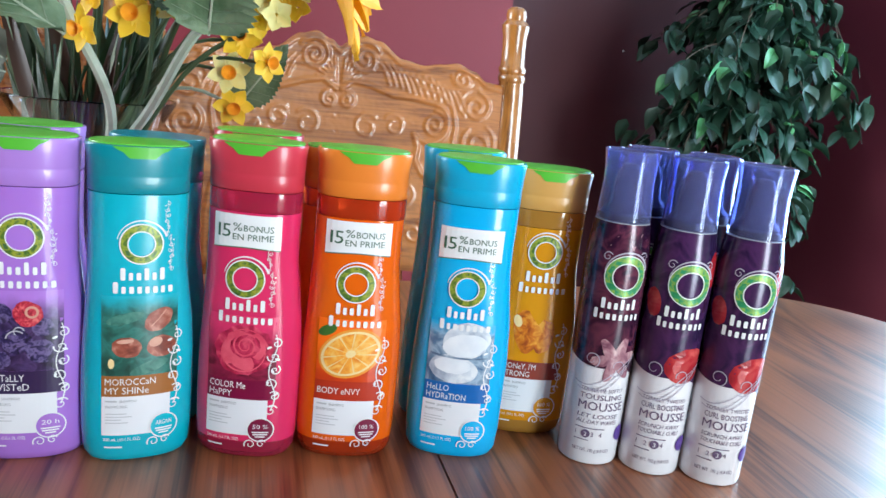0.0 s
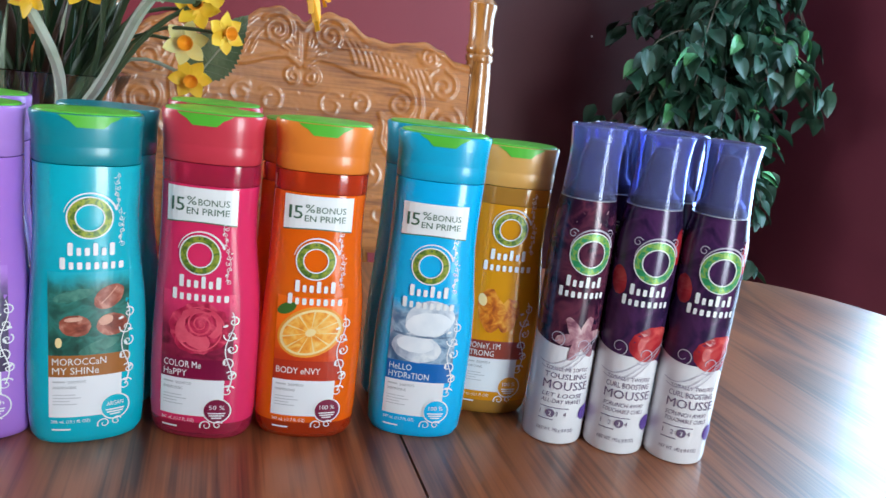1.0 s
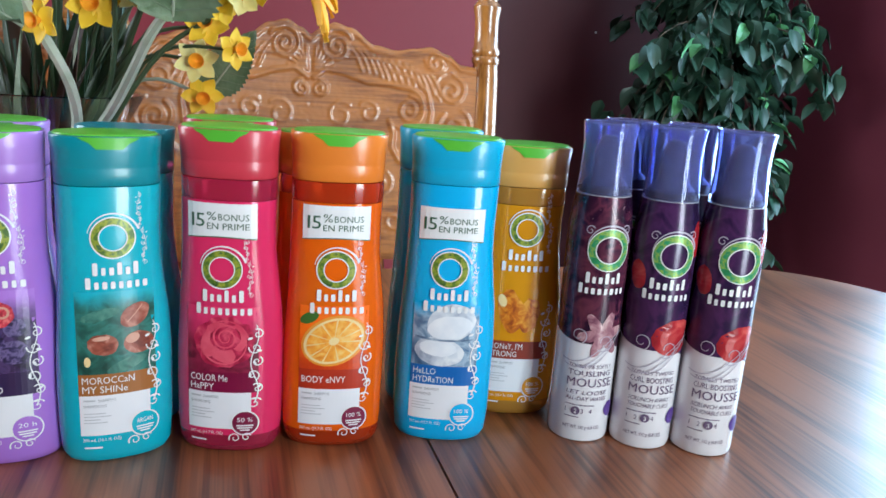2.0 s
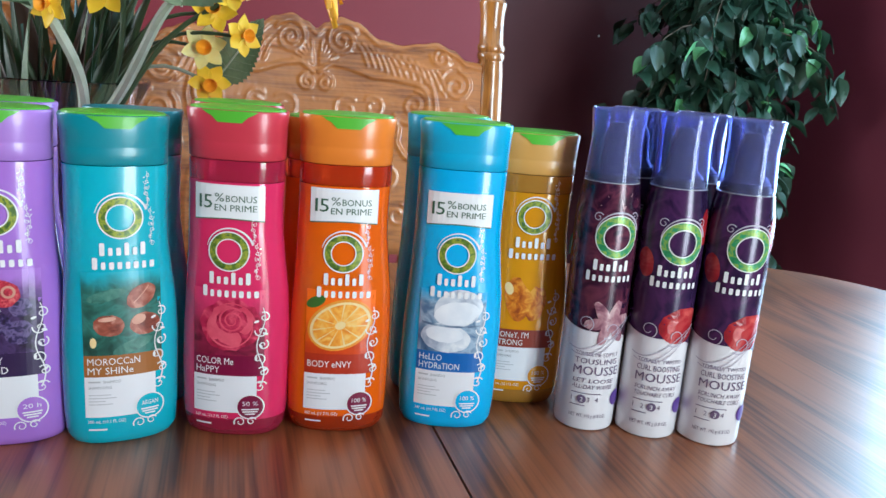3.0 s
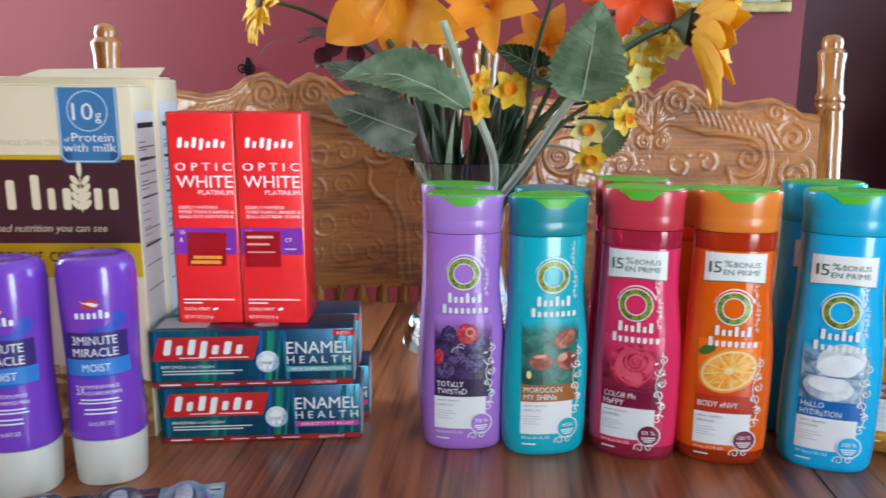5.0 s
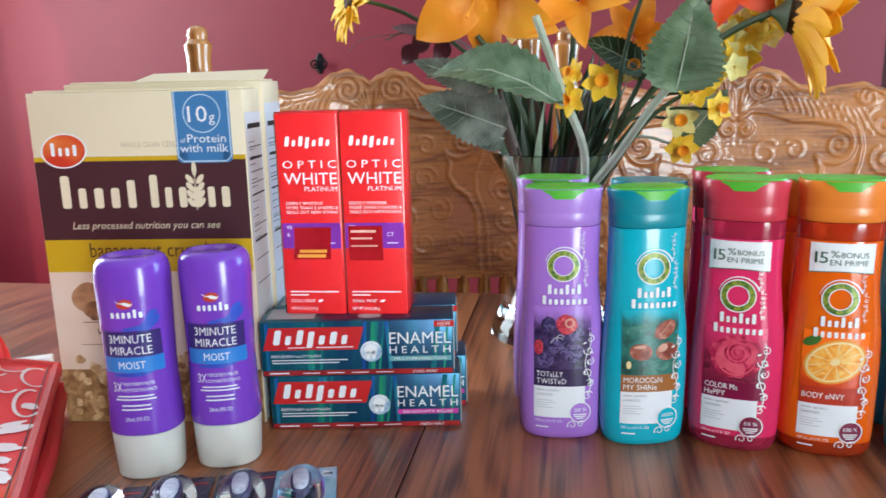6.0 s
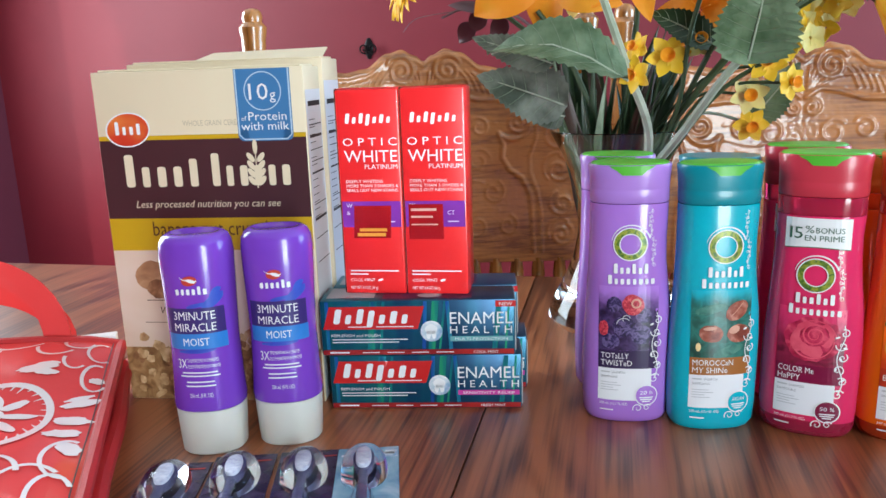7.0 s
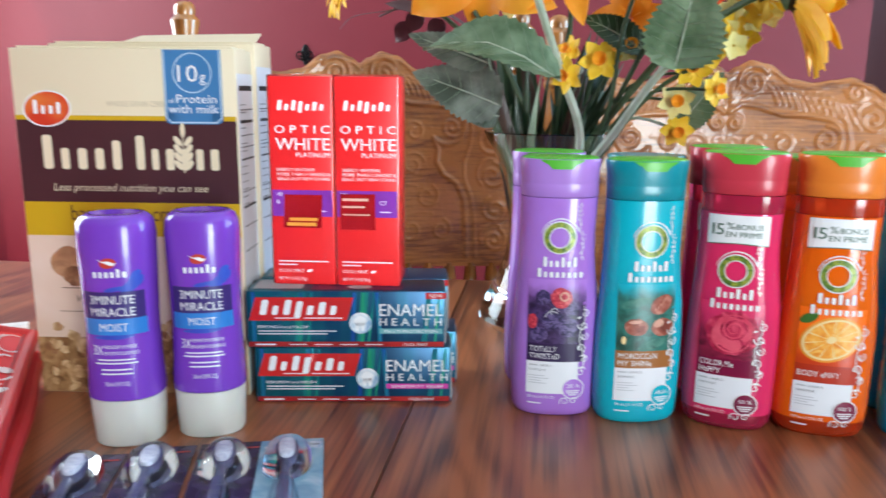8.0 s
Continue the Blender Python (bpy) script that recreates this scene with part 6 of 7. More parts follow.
pk = toothbrush_pack(pose(-0.4755, 0.3390, TABLE_Z, 0, 0, 31), True, "dark carded toothbrush pack with clear domed blister")
copy_thing(pk, pose(-0.4385, 0.3660, TABLE_Z + 0.0014, 0, 0, 32))
copy_thing(pk, pose(-0.4010, 0.3930, TABLE_Z + 0.0002, 0, 0, 32.5))
toothbrush_pack(pose(-0.3640, 0.4130, TABLE_Z + 0.0015, 0, 0, 32), False, "pale blue carded toothbrush pack with clear blister")

# ---- the red bag ----
M_BAG = mat("red_woven_plastic", (0.86, 0.075, 0.072), (0.80, 0.060, 0.060), rough=0.24, scale=20, bump=0.08, bscale=200, coat=1.0)
M_BAGW = mat("white_bag_print", (0.88, 0.84, 0.82), (0.85, 0.78, 0.77), rough=0.24, scale=30, coat=1.0)
M_BAGTRIM = mat("red_bag_binding", (0.55, 0.020, 0.022), rough=0.5, bump=0.4, bscale=900)
bag = thing("shopping_bag", pose(-0.607, 0.427, TABLE_Z, 0, 0, 46.5), "red and white floral shopping bag lying on the table", "bag")


def bag_on(x, y, lift):
    """Upper face of the slumped bag: x along its mouth, y towards its foot."""
    edge = min(1.0, max(0.0, -x / 0.05))
    z = 0.050 + 0.012 * math.sin(min(1.0, -x / 0.36) * math.pi) + 0.004 * math.sin(x * 40) * math.sin(y * 31) - 0.006 * (1 - edge) ** 2
    return Vector((x, y, z + lift))


bm = bmesh.new()
nx, ny = 26, 24
grid = [[bm.verts.new(bag_on(-0.36 + 0.36 * i / nx, -0.36 + 0.36 * j / ny, 0)) for i in range(nx + 1)] for j in range(ny + 1)]
foot = [[bm.verts.new((-0.36 + 0.36 * i / nx, -0.36 + 0.36 * j / ny, 0.0008)) for i in range(nx + 1)] for j in range(ny + 1)]
for j in range(ny):
    for i in range(nx):
        bm.faces.new((grid[j][i], grid[j][i + 1], grid[j + 1][i + 1], grid[j + 1][i]))
        bm.faces.new((foot[j][i], foot[j + 1][i], foot[j + 1][i + 1], foot[j][i + 1]))
for j in range(ny):
    for i in (0, nx):
        bm.faces.new((grid[j][i], grid[j + 1][i], foot[j + 1][i], foot[j][i]))
for i in range(nx):
    for j in (0, ny):
        bm.faces.new((grid[j][i], foot[j][i], foot[j][i + 1], grid[j][i + 1]))
bag_body = part("body", bm, M_BAG, bag)
def medallion(cx, cy, r, k):
    """A round flower: serrated white rim, lobed petals and a heart."""
    out = [f_ring(cx, cy, r * 0.86, r, 44, k)]
    for q in range(30):
        t = 2 * math.pi * q / 30
        out.append(f_line([(cx + k * r * 0.88 * math.cos(t), cy + r * 0.88 * math.sin(t)), (cx + k * r * (0.70 + 0.05 * (q % 3)) * math.cos(t + 0.05), cy + r * (0.70 + 0.05 * (q % 3)) * math.sin(t + 0.05))], r * 0.055 * k, r * 0.02 * k))
    for q in range(7):
        t = 2 * math.pi * q / 7
        out.append(f_disc(cx + k * r * 0.40 * math.cos(t), cy + r * 0.40 * math.sin(t), r * 0.20, r * 0.13 * k, 16, t, 0.10, q))
    out.append(f_disc(cx, cy, k * r * 0.15, r * 0.15, 18, 0, 0.08, 5))
    return out


def scroll_line(cx, cy, rx, ry, a0, a1, w):
    return f_line([(cx + rx * math.cos(a0 + (a1 - a0) * q / 18), cy + ry * math.sin(a0 + (a1 - a0) * q / 18)) for q in range(19)], w, w * 0.7)


pr = medallion(-0.066, -0.156, 0.056, 0.62) + medallion(-0.20, -0.105, 0.060, 0.8) + medallion(-0.185, -0.265, 0.060, 0.8)
for k, (cx, cy, a_, b_, rot) in enumerate(((-0.016, -0.136, 0.0135, 0.0055, 0.45), (-0.018, -0.128, 0.0110, 0.0030, 0.50), (-0.018, -0.166, 0.0130, 0.0068, -0.25), (-0.021, -0.188, 0.0115, 0.0068, 0.0),
                                            (-0.014, -0.213, 0.0075, 0.0100, 0.3), (-0.052, -0.075, 0.0150, 0.0075, 0.35), (-0.046, -0.084, 0.0090, 0.0050, -0.3), (-0.010, -0.097, 0.0060, 0.0055, 0.2), (-0.100, -0.235, 0.016, 0.009, 0.6), (-0.12, -0.045, 0.017, 0.009, 0.4))):
    pr.append(f_disc(cx, cy, a_, b_, 22, rot, 0.16, k))
lay_each("floral_print", pr, M_BAGW, bag_body, bag_on, 0.0008, "white floral print")
ln = [scroll_line(-0.076, -0.012, 0.018, 0.010, 3.3, 6.1, 0.0030), scroll_line(-0.045, -0.022, 0.016, 0.028, 3.2, 5.6, 0.0030), scroll_line(-0.030, -0.016, 0.011, 0.017, 3.1, 6.2, 0.0028), scroll_line(-0.012, -0.038, 0.0095, 0.022, 1.2, 5.4, 0.0028),
      scroll_line(-0.028, -0.060, 0.0085, 0.018, 2.9, 5.6, 0.0028), scroll_line(-0.011, -0.092, 0.0095, 0.024, 1.3, 5.6, 0.0030), scroll_line(-0.014, -0.228, 0.0125, 0.026, 1.2, 5.0, 0.0032), scroll_line(-0.016, -0.275, 0.0110, 0.024, 0.6, 5.4, 0.0032),
      scroll_line(-0.028, -0.285, 0.0230, 0.044, 1.0, 3.4, 0.0034), scroll_line(-0.055, -0.255, 0.020, 0.030, 0.2, 3.6, 0.0032), scroll_line(-0.105, -0.020, 0.016, 0.016, 3.2, 6.2, 0.0030), scroll_line(-0.140, -0.018, 0.017, 0.015, 3.2, 6.2, 0.0030)]
lay_each("scroll_print", ln, M_BAGW, bag_body, bag_on, 0.0010)
part("stitching", tube([bag_on(-0.0062, -0.355 + 0.35 * t / 24, 0.0006) for t in range(25)], 0.00045, 5), M_INK, bag, "thin dark stitching line")
part("paper_insert", box_bm(-0.060, 0.004, 0.0400, -0.004, 0.016, 0.0520, 0.0010), M_SIDE, bag, "pale printed paper in the mouth")
part("side_binding", tube([bag_on(0, -0.36 + 0.36 * t / 12, 0.000) for t in range(13)], 0.0045, 8), M_BAGTRIM, bag)
part("side_binding", tube([(0.003 + 0.0015 * math.sin(t), -0.36 + 0.36 * t / 12, 0.024) for t in range(13)], 0.0060, 8), M_BAGTRIM, bag)
part("mouth_binding", tube([bag_on(-0.36 + 0.36 * t / 14, 0.0, 0.0) for t in range(15)], 0.0040, 8), M_BAGTRIM, bag)


def strap(pts, w, th, name):
    bm = bmesh.new()
    q = [Vector(p_) for p_ in pts]
    rows = []
    for i, c_ in enumerate(q):
        d_ = (q[min(i + 1, len(q) - 1)] - q[max(i - 1, 0)]).normalized()
        s_ = Vector((0.10, 1, 0.05)).cross(d_).normalized()
        n_ = d_.cross(s_).normalized()
        rows.append([bm.verts.new(c_ + s_ * (w / 2 * a_) + n_ * (th / 2 * b_)) for a_, b_ in ((-1, -1), (1, -1), (1, 1), (-1, 1))])
    for r0, r1 in zip(rows, rows[1:]):
        for k in range(4):
            bm.faces.new((r0[k], r0[(k + 1) % 4], r1[(k + 1) % 4], r1[k]))
    bm.faces.new(rows[0])
    bm.faces.new(rows[-1])
    part(name, bm, M_BAG, bag, "red carrying strap")


for y0, dz, top_ in ((0.002, 0.0, 0.125), (0.030, -0.01, 0.095)):
    strap([(-0.050 - 0.085 + 0.085 * math.cos(t), y0 + 0.02 * math.sin(t), 0.046 + dz + top_ * math.sin(t) ** 0.8 * 0.62) for t in [math.pi * k / 20 for k in range(21)]], 0.022, 0.0016, "handle")

# ---- glass vase ----
M_GLASS = glass("vase_glass", (1.0, 1.0, 1.0), 0.0, 1.50)
VX, VY = -0.264, 0.782
vase = thing("vase", pose(VX, VY, TABLE_Z), "clear flared glass vase with thick foot", "vase")
outer = [(0.050, 0.0), (0.064, 0.002), (0.071, 0.010), (0.069, 0.022), (0.057, 0.045), (0.045, 0.075), (0.0405, 0.10), (0.042, 0.135), (0.049, 0.165), (0.059, 0.187), (0.0700, 0.2060), (0.0702, 0.2082)]
inner = [(0.0676, 0.2074), (0.0562, 0.187), (0.0455, 0.164), (0.0385, 0.134), (0.0368, 0.10), (0.0400, 0.075), (0.047, 0.050), (0.044, 0.036), (0.02, 0.031)]
gv = part("vase_glass", lathe(outer + inner, 56), M_GLASS, vase)
gv.visible_shadow = False

# ---- the bouquet ----
M_STEM = mat("grey_green_stem", (0.42, 0.45, 0.36), (0.24, 0.28, 0.19), rough=0.55, scale=60, bump=0.3, bscale=300)
M_STEMD = mat("dark_stem", (0.035, 0.06, 0.025), (0.05, 0.08, 0.03), rough=0.55, scale=60)
M_LEAF = mat("dull_green_leaf", (0.040, 0.082, 0.032), (0.17, 0.235, 0.14), span=0.2, rough=0.5, scale=45, bump=0.5, bscale=220)
M_LEAF2 = mat("grey_green_leaf", (0.045, 0.058, 0.038), (0.22, 0.24, 0.19), span=0.2, rough=0.55, scale=40, bump=0.5, bscale=220)
M_VEIN = mat("dull_green_vein", (0.13, 0.18, 0.11), (0.20, 0.24, 0.17), rough=0.55, scale=60)
M_LEAFD = mat("dark_green_blade", (0.008, 0.024, 0.008), (0.022, 0.055, 0.018), rough=0.4, scale=30)
M_BROWNB = mat("dark_brown_blade", (0.035, 0.014, 0.010), (0.06, 0.028, 0.018), rough=0.5, scale=30)
M_YEL = mat("daffodil_yellow", (0.86, 0.56, 0.03), (0.80, 0.46, 0.02), rough=0.6, scale=80, sss=0.1)
M_PALEY = mat("pale_cream_petal", (0.80, 0.74, 0.36), (0.82, 0.66, 0.20), rough=0.6, scale=80, sss=0.1)
M_ORG = mat("orange_trumpet", (0.86, 0.38, 0.020), (0.82, 0.27, 0.012), rough=0.6, scale=90)
M_SUNF = mat("sunflower_petal", (0.88, 0.42, 0.012), (0.86, 0.30, 0.008), rough=0.6, scale=60, sss=0.1)
M_SUNY = mat("yellow_sunflower_petal", (0.90, 0.56, 0.015), (0.86, 0.44, 0.010), rough=0.6, scale=60, sss=0.1)
M_LILY = mat("orange_lily_petal", (0.86, 0.25, 0.008), (0.80, 0.33, 0.02), rough=0.55, scale=40, bump=0.3, bscale=200)
M_REDF = mat("red_orange_petal", (0.78, 0.085, 0.012), (0.70, 0.06, 0.01), rough=0.55, scale=40)
M_DISC = mat("brown_flower_disc", (0.05, 0.022, 0.008), (0.09, 0.045, 0.012), rough=0.8, scale=300, bump=0.8, bscale=800)
M_TWIG = mat("mauve_twig", (0.16, 0.10, 0.12), rough=0.6)
M_MAROONL = mat("maroon_leaf", (0.10, 0.012, 0.025), (0.07, 0.008, 0.018), rough=0.5, scale=40)
bq = thing("bouquet", pose(0, 0, 0), "silk bouquet of daffodils, lilies and sunflowers in the vase", "flowers")


def blade(base, tip, width, up, arch=0.02, fold=0.25, tooth=0.0, n=14, seed=0, bm=None, blunt=0.75):
    """A leaf or petal from base to tip: folded along its midrib, arched, of a little thickness."""
    bm = bm or bmesh.new()
    base, tip, up = Vector(base), Vector(tip), Vector(up).normalized()
    d = tip - base
    L = d.length
    s = d.cross(up).normalized()
    nrm = s.cross(d).normalized()
    rnd = random.Random(seed)
    ph = rnd.uniform(0, 6)
    rows = []
    for i in range(n + 1):
        t = i / n
        w = width * (math.sin(math.pi * min(1, t ** blunt * 0.985 + 0.012))) ** 0.8
        if tooth and i % 2:
            w *= 1 - tooth
        c = base + d * t + nrm * (arch * math.sin(math.pi * t))
        wav = 0.16 * width * math.sin(5 * t + ph)
        row = []
        for q in (-1, -0.5, 0, 0.5, 1):
            row.append(c + s * (w * q) + nrm * (fold * w * abs(q) - fold * w * 0.5 + wav * q))
        rows.append(row)
    top_ = [[bm.verts.new(v) for v in r] for r in rows]
    und = [[bm.verts.new(v - nrm * 0.0006) for v in r] for r in rows]
    for a, b, flip in ((top_[0:-1], top_[1:], 0), (und[0:-1], und[1:], 1)):
        for r0, r1 in zip(a, b):
            for k in range(4):
                f = (r0[k], r0[k + 1], r1[k + 1], r1[k])
                bm.faces.new(f[::-1] if flip else f)
    for k in (0, 4):
        for i in range(n):
            bm.faces.new((top_[i][k], top_[i + 1][k], und[i + 1][k], und[i][k]))
    return bm


def leaf_veins(base, tip, width, up, arch, fold, seed, blunt, pairs=7):
    """Fine raised side veins that follow a leaf's folded blade from the midrib towards its edge."""
    base, tip, up = Vector(base), Vector(tip), Vector(up).normalized()
    d = tip - base
    s = d.cross(up).normalized()
    nrm = s.cross(d).normalized()
    ph = random.Random(seed).uniform(0, 6)
    bm = bmesh.new()
    for k in range(pairs):
        for side in (-1, 1):
            pts = []
            for j in range(5):
                q = side * 0.86 * j / 4
                t = min(0.96, 0.08 + 0.74 * k / (pairs - 1) + 0.13 * j / 4)
                w = width * math.sin(math.pi * min(1, t ** blunt * 0.985 + 0.012)) ** 0.8 * 0.93
                pts.append(base + d * t + nrm * (arch * math.sin(math.pi * t) + 0.0003) + s * (w * q) + nrm * (fold * w * abs(q) - fold * w * 0.5 + 0.16 * width * math.sin(5 * t + ph) * q))
            tube(pts, 0.00045, 4, bm, taper=0.0002)
    return bm


def facing(at, to, spin=0.0):
    """A pose whose z points from at towards to."""
    d = Vector(to).normalized()
    m = d.to_track_quat("Z", "Y").to_matrix().to_4x4()
    return Matrix.Translation(at) @ m @ pose(0, 0, 0, 0, 0, spin)


def daffodil(at, to, size, spin=0, pale=False):
    fl = new("daffodil")
    fl.empty_display_size = 0.01
    fl.parent = bq
    fl.matrix_basis = facing(at, to, spin)
    for k in range(6):
        t = 2 * math.pi * k / 6
        d = Vector((math.cos(t), math.sin(t), 0.12 if k % 2 else 0.0))
        part("petal", blade(d * size * 0.10, d * size, size * 0.33, (0, 0, 1), arch=-size * 0.10, fold=0.2, n=8, seed=k, blunt=0.8), M_PALEY if pale else M_YEL, fl)
    part("trumpet", lathe([(size * 0.12, -size * 0.05), (size * 0.20, size * 0.1), (size * 0.25, size * 0.28), (size * 0.34, size * 0.42), (size * 0.31, size * 0.42), (size * 0.20, size * 0.2), (size * 0.05, size * 0.06)], 16), M_ORG, fl, "orange trumpet")
    return fl


def sunflower(at, to, size, petal, spin=0, name="sunflower", cup=0.0):
    fl = new(name)
    fl.empty_display_size = 0.01
    fl.parent = bq
    fl.matrix_basis = facing(at, to, spin)
    rnd = random.Random(int(size * 1e4))
    for ring_, (n, L, lift) in enumerate(((17, 1.0, 0.02), (13, 0.86, 0.12))):
        for k in range(n):
            t = 2 * math.pi * (k + 0.4 * ring_) / n + rnd.uniform(-0.08, 0.08)
            q = L * rnd.uniform(0.86, 1.05)
            d = Vector((math.cos(t), math.sin(t), 0))
            part("petal", blade(d * size * 0.2 + Vector((0, 0, size * lift * 0.3)), d * size * q + Vector((0, 0, size * (lift + cup + rnd.uniform(-0.12, 0.06)))), size * (0.135 + 0.06 * cup), (0, 0, 1), arch=size * 0.05, fold=0.35, n=7, seed=k, blunt=0.9), petal, fl)
    part("disc", loft([(-size * 0.06, size * 0.2, size * 0.2), (size * 0.06, size * 0.26, size * 0.26), (size * 0.12, size * 0.2, size * 0.2), (size * 0.13, size * 0.08, size * 0.08)], 2, 20), M_DISC, fl, "dark brown disc")
    part("calyx", lathe([(size * 0.03, -size * 0.25), (size * 0.10, -size * 0.16), (size * 0.24, -size * 0.05)], 14), M_STEMD, fl)
    return fl


def lily(at, to, size, spin=0, material=None):
    fl = new("lily")
    fl.empty_display_size = 0.01
    fl.parent = bq
    fl.matrix_basis = facing(at, to, spin)
    for k in range(6):
        t = 2 * math.pi * k / 6
        d = Vector((math.cos(t), math.sin(t), 0))
        part("petal", blade(d * size * 0.05 + Vector((0, 0, -size * 0.3)), d * size + Vector((0, 0, size * (0.05 + 0.1 * (k % 2)))), size * (0.30 if k % 2 else 0.24), (0, 0, 1), arch=size * 0.22, fold=0.3, n=10, seed=k, blunt=0.85), material or M_LILY, fl)
    for k in range(5):
        t = 2 * math.pi * k / 5
        part("stamen", tube([(0, 0, -size * 0.25), (size * 0.12 * math.cos(t), size * 0.12 * math.sin(t), size * 0.1), (size * 0.22 * math.cos(t), size * 0.22 * math.sin(t), size * 0.3)], size * 0.012, 5), M_ORG, fl)
    return fl


def stem(pts, r=0.0026, material=None):
    """A stem, smoothed through its points."""
    q = [Vector(p_) for p_ in pts]
    out = []
    for i in range(len(q) - 1):
        p0, p1, p2, p3 = q[max(i - 1, 0)], q[i], q[i + 1], q[min(i + 2, len(q) - 1)]
        for k in range(6):
            t = k / 6
            out.append(0.5 * (2 * p1 + (p2 - p0) * t + (2 * p0 - 5 * p1 + 4 * p2 - p3) * t * t + (3 * p1 - p0 - 3 * p2 + p3) * t ** 3))
    out.append(q[-1])
    part("stem", tube(out, r * 1.1, 7, taper=r * 0.8), material or M_STEMD, bq)


CAMDIR = Vector((0.25, -1, 0.1))
root = lambda k: Vector((VX + 0.022 * math.cos(2.4 * k), VY + 0.022 * math.sin(2.4 * k), TABLE_Z + 0.034))
waist = lambda k: Vector((VX + 0.020 * math.cos(2.4 * k + 2.5), VY + 0.020 * math.sin(2.4 * k + 2.5), TABLE_Z + 0.105))
DAFF = [((-0.136, 0.769, 0.963), (0.35, -1, -0.25), 0.021, 0), ((-0.137, 0.758, 0.991), (0.25, -1, 0.0), 0.022, 1), ((-0.102, 0.745, 1.002), (0.9, -0.7, 0.0), 0.020, 0), ((-0.122, 0.735, 1.019), (0.1, -1, 0.35), 0.022, 0),
        ((-0.205, 0.730, 1.028), (0.15, -1, 0.1), 0.025, 0), ((-0.226, 0.690, 1.013), (-0.3, -1, -0.1), 0.021, 0), ((-0.231, 0.715, 1.036), (-0.6, -1, 0.4), 0.019, 0), ((-0.179, 0.740, 1.040), (0.3, -1, 0.5), 0.021, 1),
        ((-0.150, 0.765, 1.060), (0.4, -1, 0.3), 0.020, 1)]
for k, (at, to, sz_, pl) in enumerate(DAFF):
    daffodil(at, to, sz_ * 0.82, 17 * k, bool(pl))
    stem([root(k), waist(k), (Vector(at) + Vector((VX, VY, TABLE_Z + 0.2))) / 2 + Vector((0, 0.005, 0.01)), Vector(at) - Vector(to).normalized() * 0.004], 0.0018, M_STEM if k in (0, 4) else M_STEMD)
rnd = random.Random(12)
for k in range(34):
    t = k / 33
    at = Vector((-0.100 + 0.042 * t + rnd.uniform(-0.012, 0.012), 0.725 + rnd.uniform(-0.02, 0.02), 1.036 + 0.052 * t + rnd.uniform(-0.012, 0.012)))
    bl = new("blossom")
    bl.empty_display_size = 0.01
    bl.parent = bq
    bl.matrix_basis = facing(at, (rnd.uniform(-0.7, 0.9), -1, rnd.uniform(-0.5, 0.6)), rnd.uniform(0, 90))
    for j in range(5):
        a_ = 2 * math.pi * j / 5
        d = Vector((math.cos(a_), math.sin(a_), 0.25))
        part("petal", blade(d * 0.001, d * 0.0125, 0.0056, (0, 0, 1), 0.001, 0.3, n=6, seed=j), M_PALEY if k % 3 == 0 else M_YEL, bl)
stem([root(9), waist(9), (-0.170, 0.745, 0.985), (-0.100, 0.728, 1.035), (-0.062, 0.725, 1.086)], 0.0022)
sunflower((-0.512, 0.790, 1.128), (-0.75, -0.9, 0.3), 0.056, M_SUNY, 10)
stem([root(10), waist(10), (-0.340, 0.785, 1.03), (-0.430, 0.790, 1.10), (-0.500, 0.795, 1.125)], 0.0028)
sunflower((-0.044, 0.678, 1.076), (1.0, 0.05, -0.12), 0.066, M_SUNF, 20, cup=0.42)
stem([root(11), waist(11), (-0.160, 0.742, 1.02), (-0.095, 0.705, 1.064), (-0.060, 0.680, 1.078)], 0.0036)
lily((-0.322, 0.712, 1.118), (0.0, -0.8, -0.45), 0.086, 30)
stem([root(12), waist(12), (-0.300, 0.745, 1.02), (-0.330, 0.725, 1.075)], 0.0030)
lily((-0.236, 0.735, 1.110), (0.1, -1.0, 0.2), 0.055, 45)
stem([root(13), waist(13), (-0.245, 0.760, 1.03), (-0.238, 0.745, 1.09)], 0.0030)
lily((-0.190, 0.790, 1.072), (0.2, -1.0, 0.1), 0.042, 5)
stem([root(14), waist(14), (-0.215, 0.790, 1.00), (-0.192, 0.797, 1.06)], 0.0026)
lily((-0.090, 0.690, 1.112), (0.2, -1.0, -0.3), 0.046, 15, M_REDF)
stem([root(15), waist(15), (-0.170, 0.735, 1.03), (-0.100, 0.700, 1.10)], 0.0028)
daffodil((-0.300, 0.745, 1.092), (0.1, -1, 0.2), 0.026, 30, True)

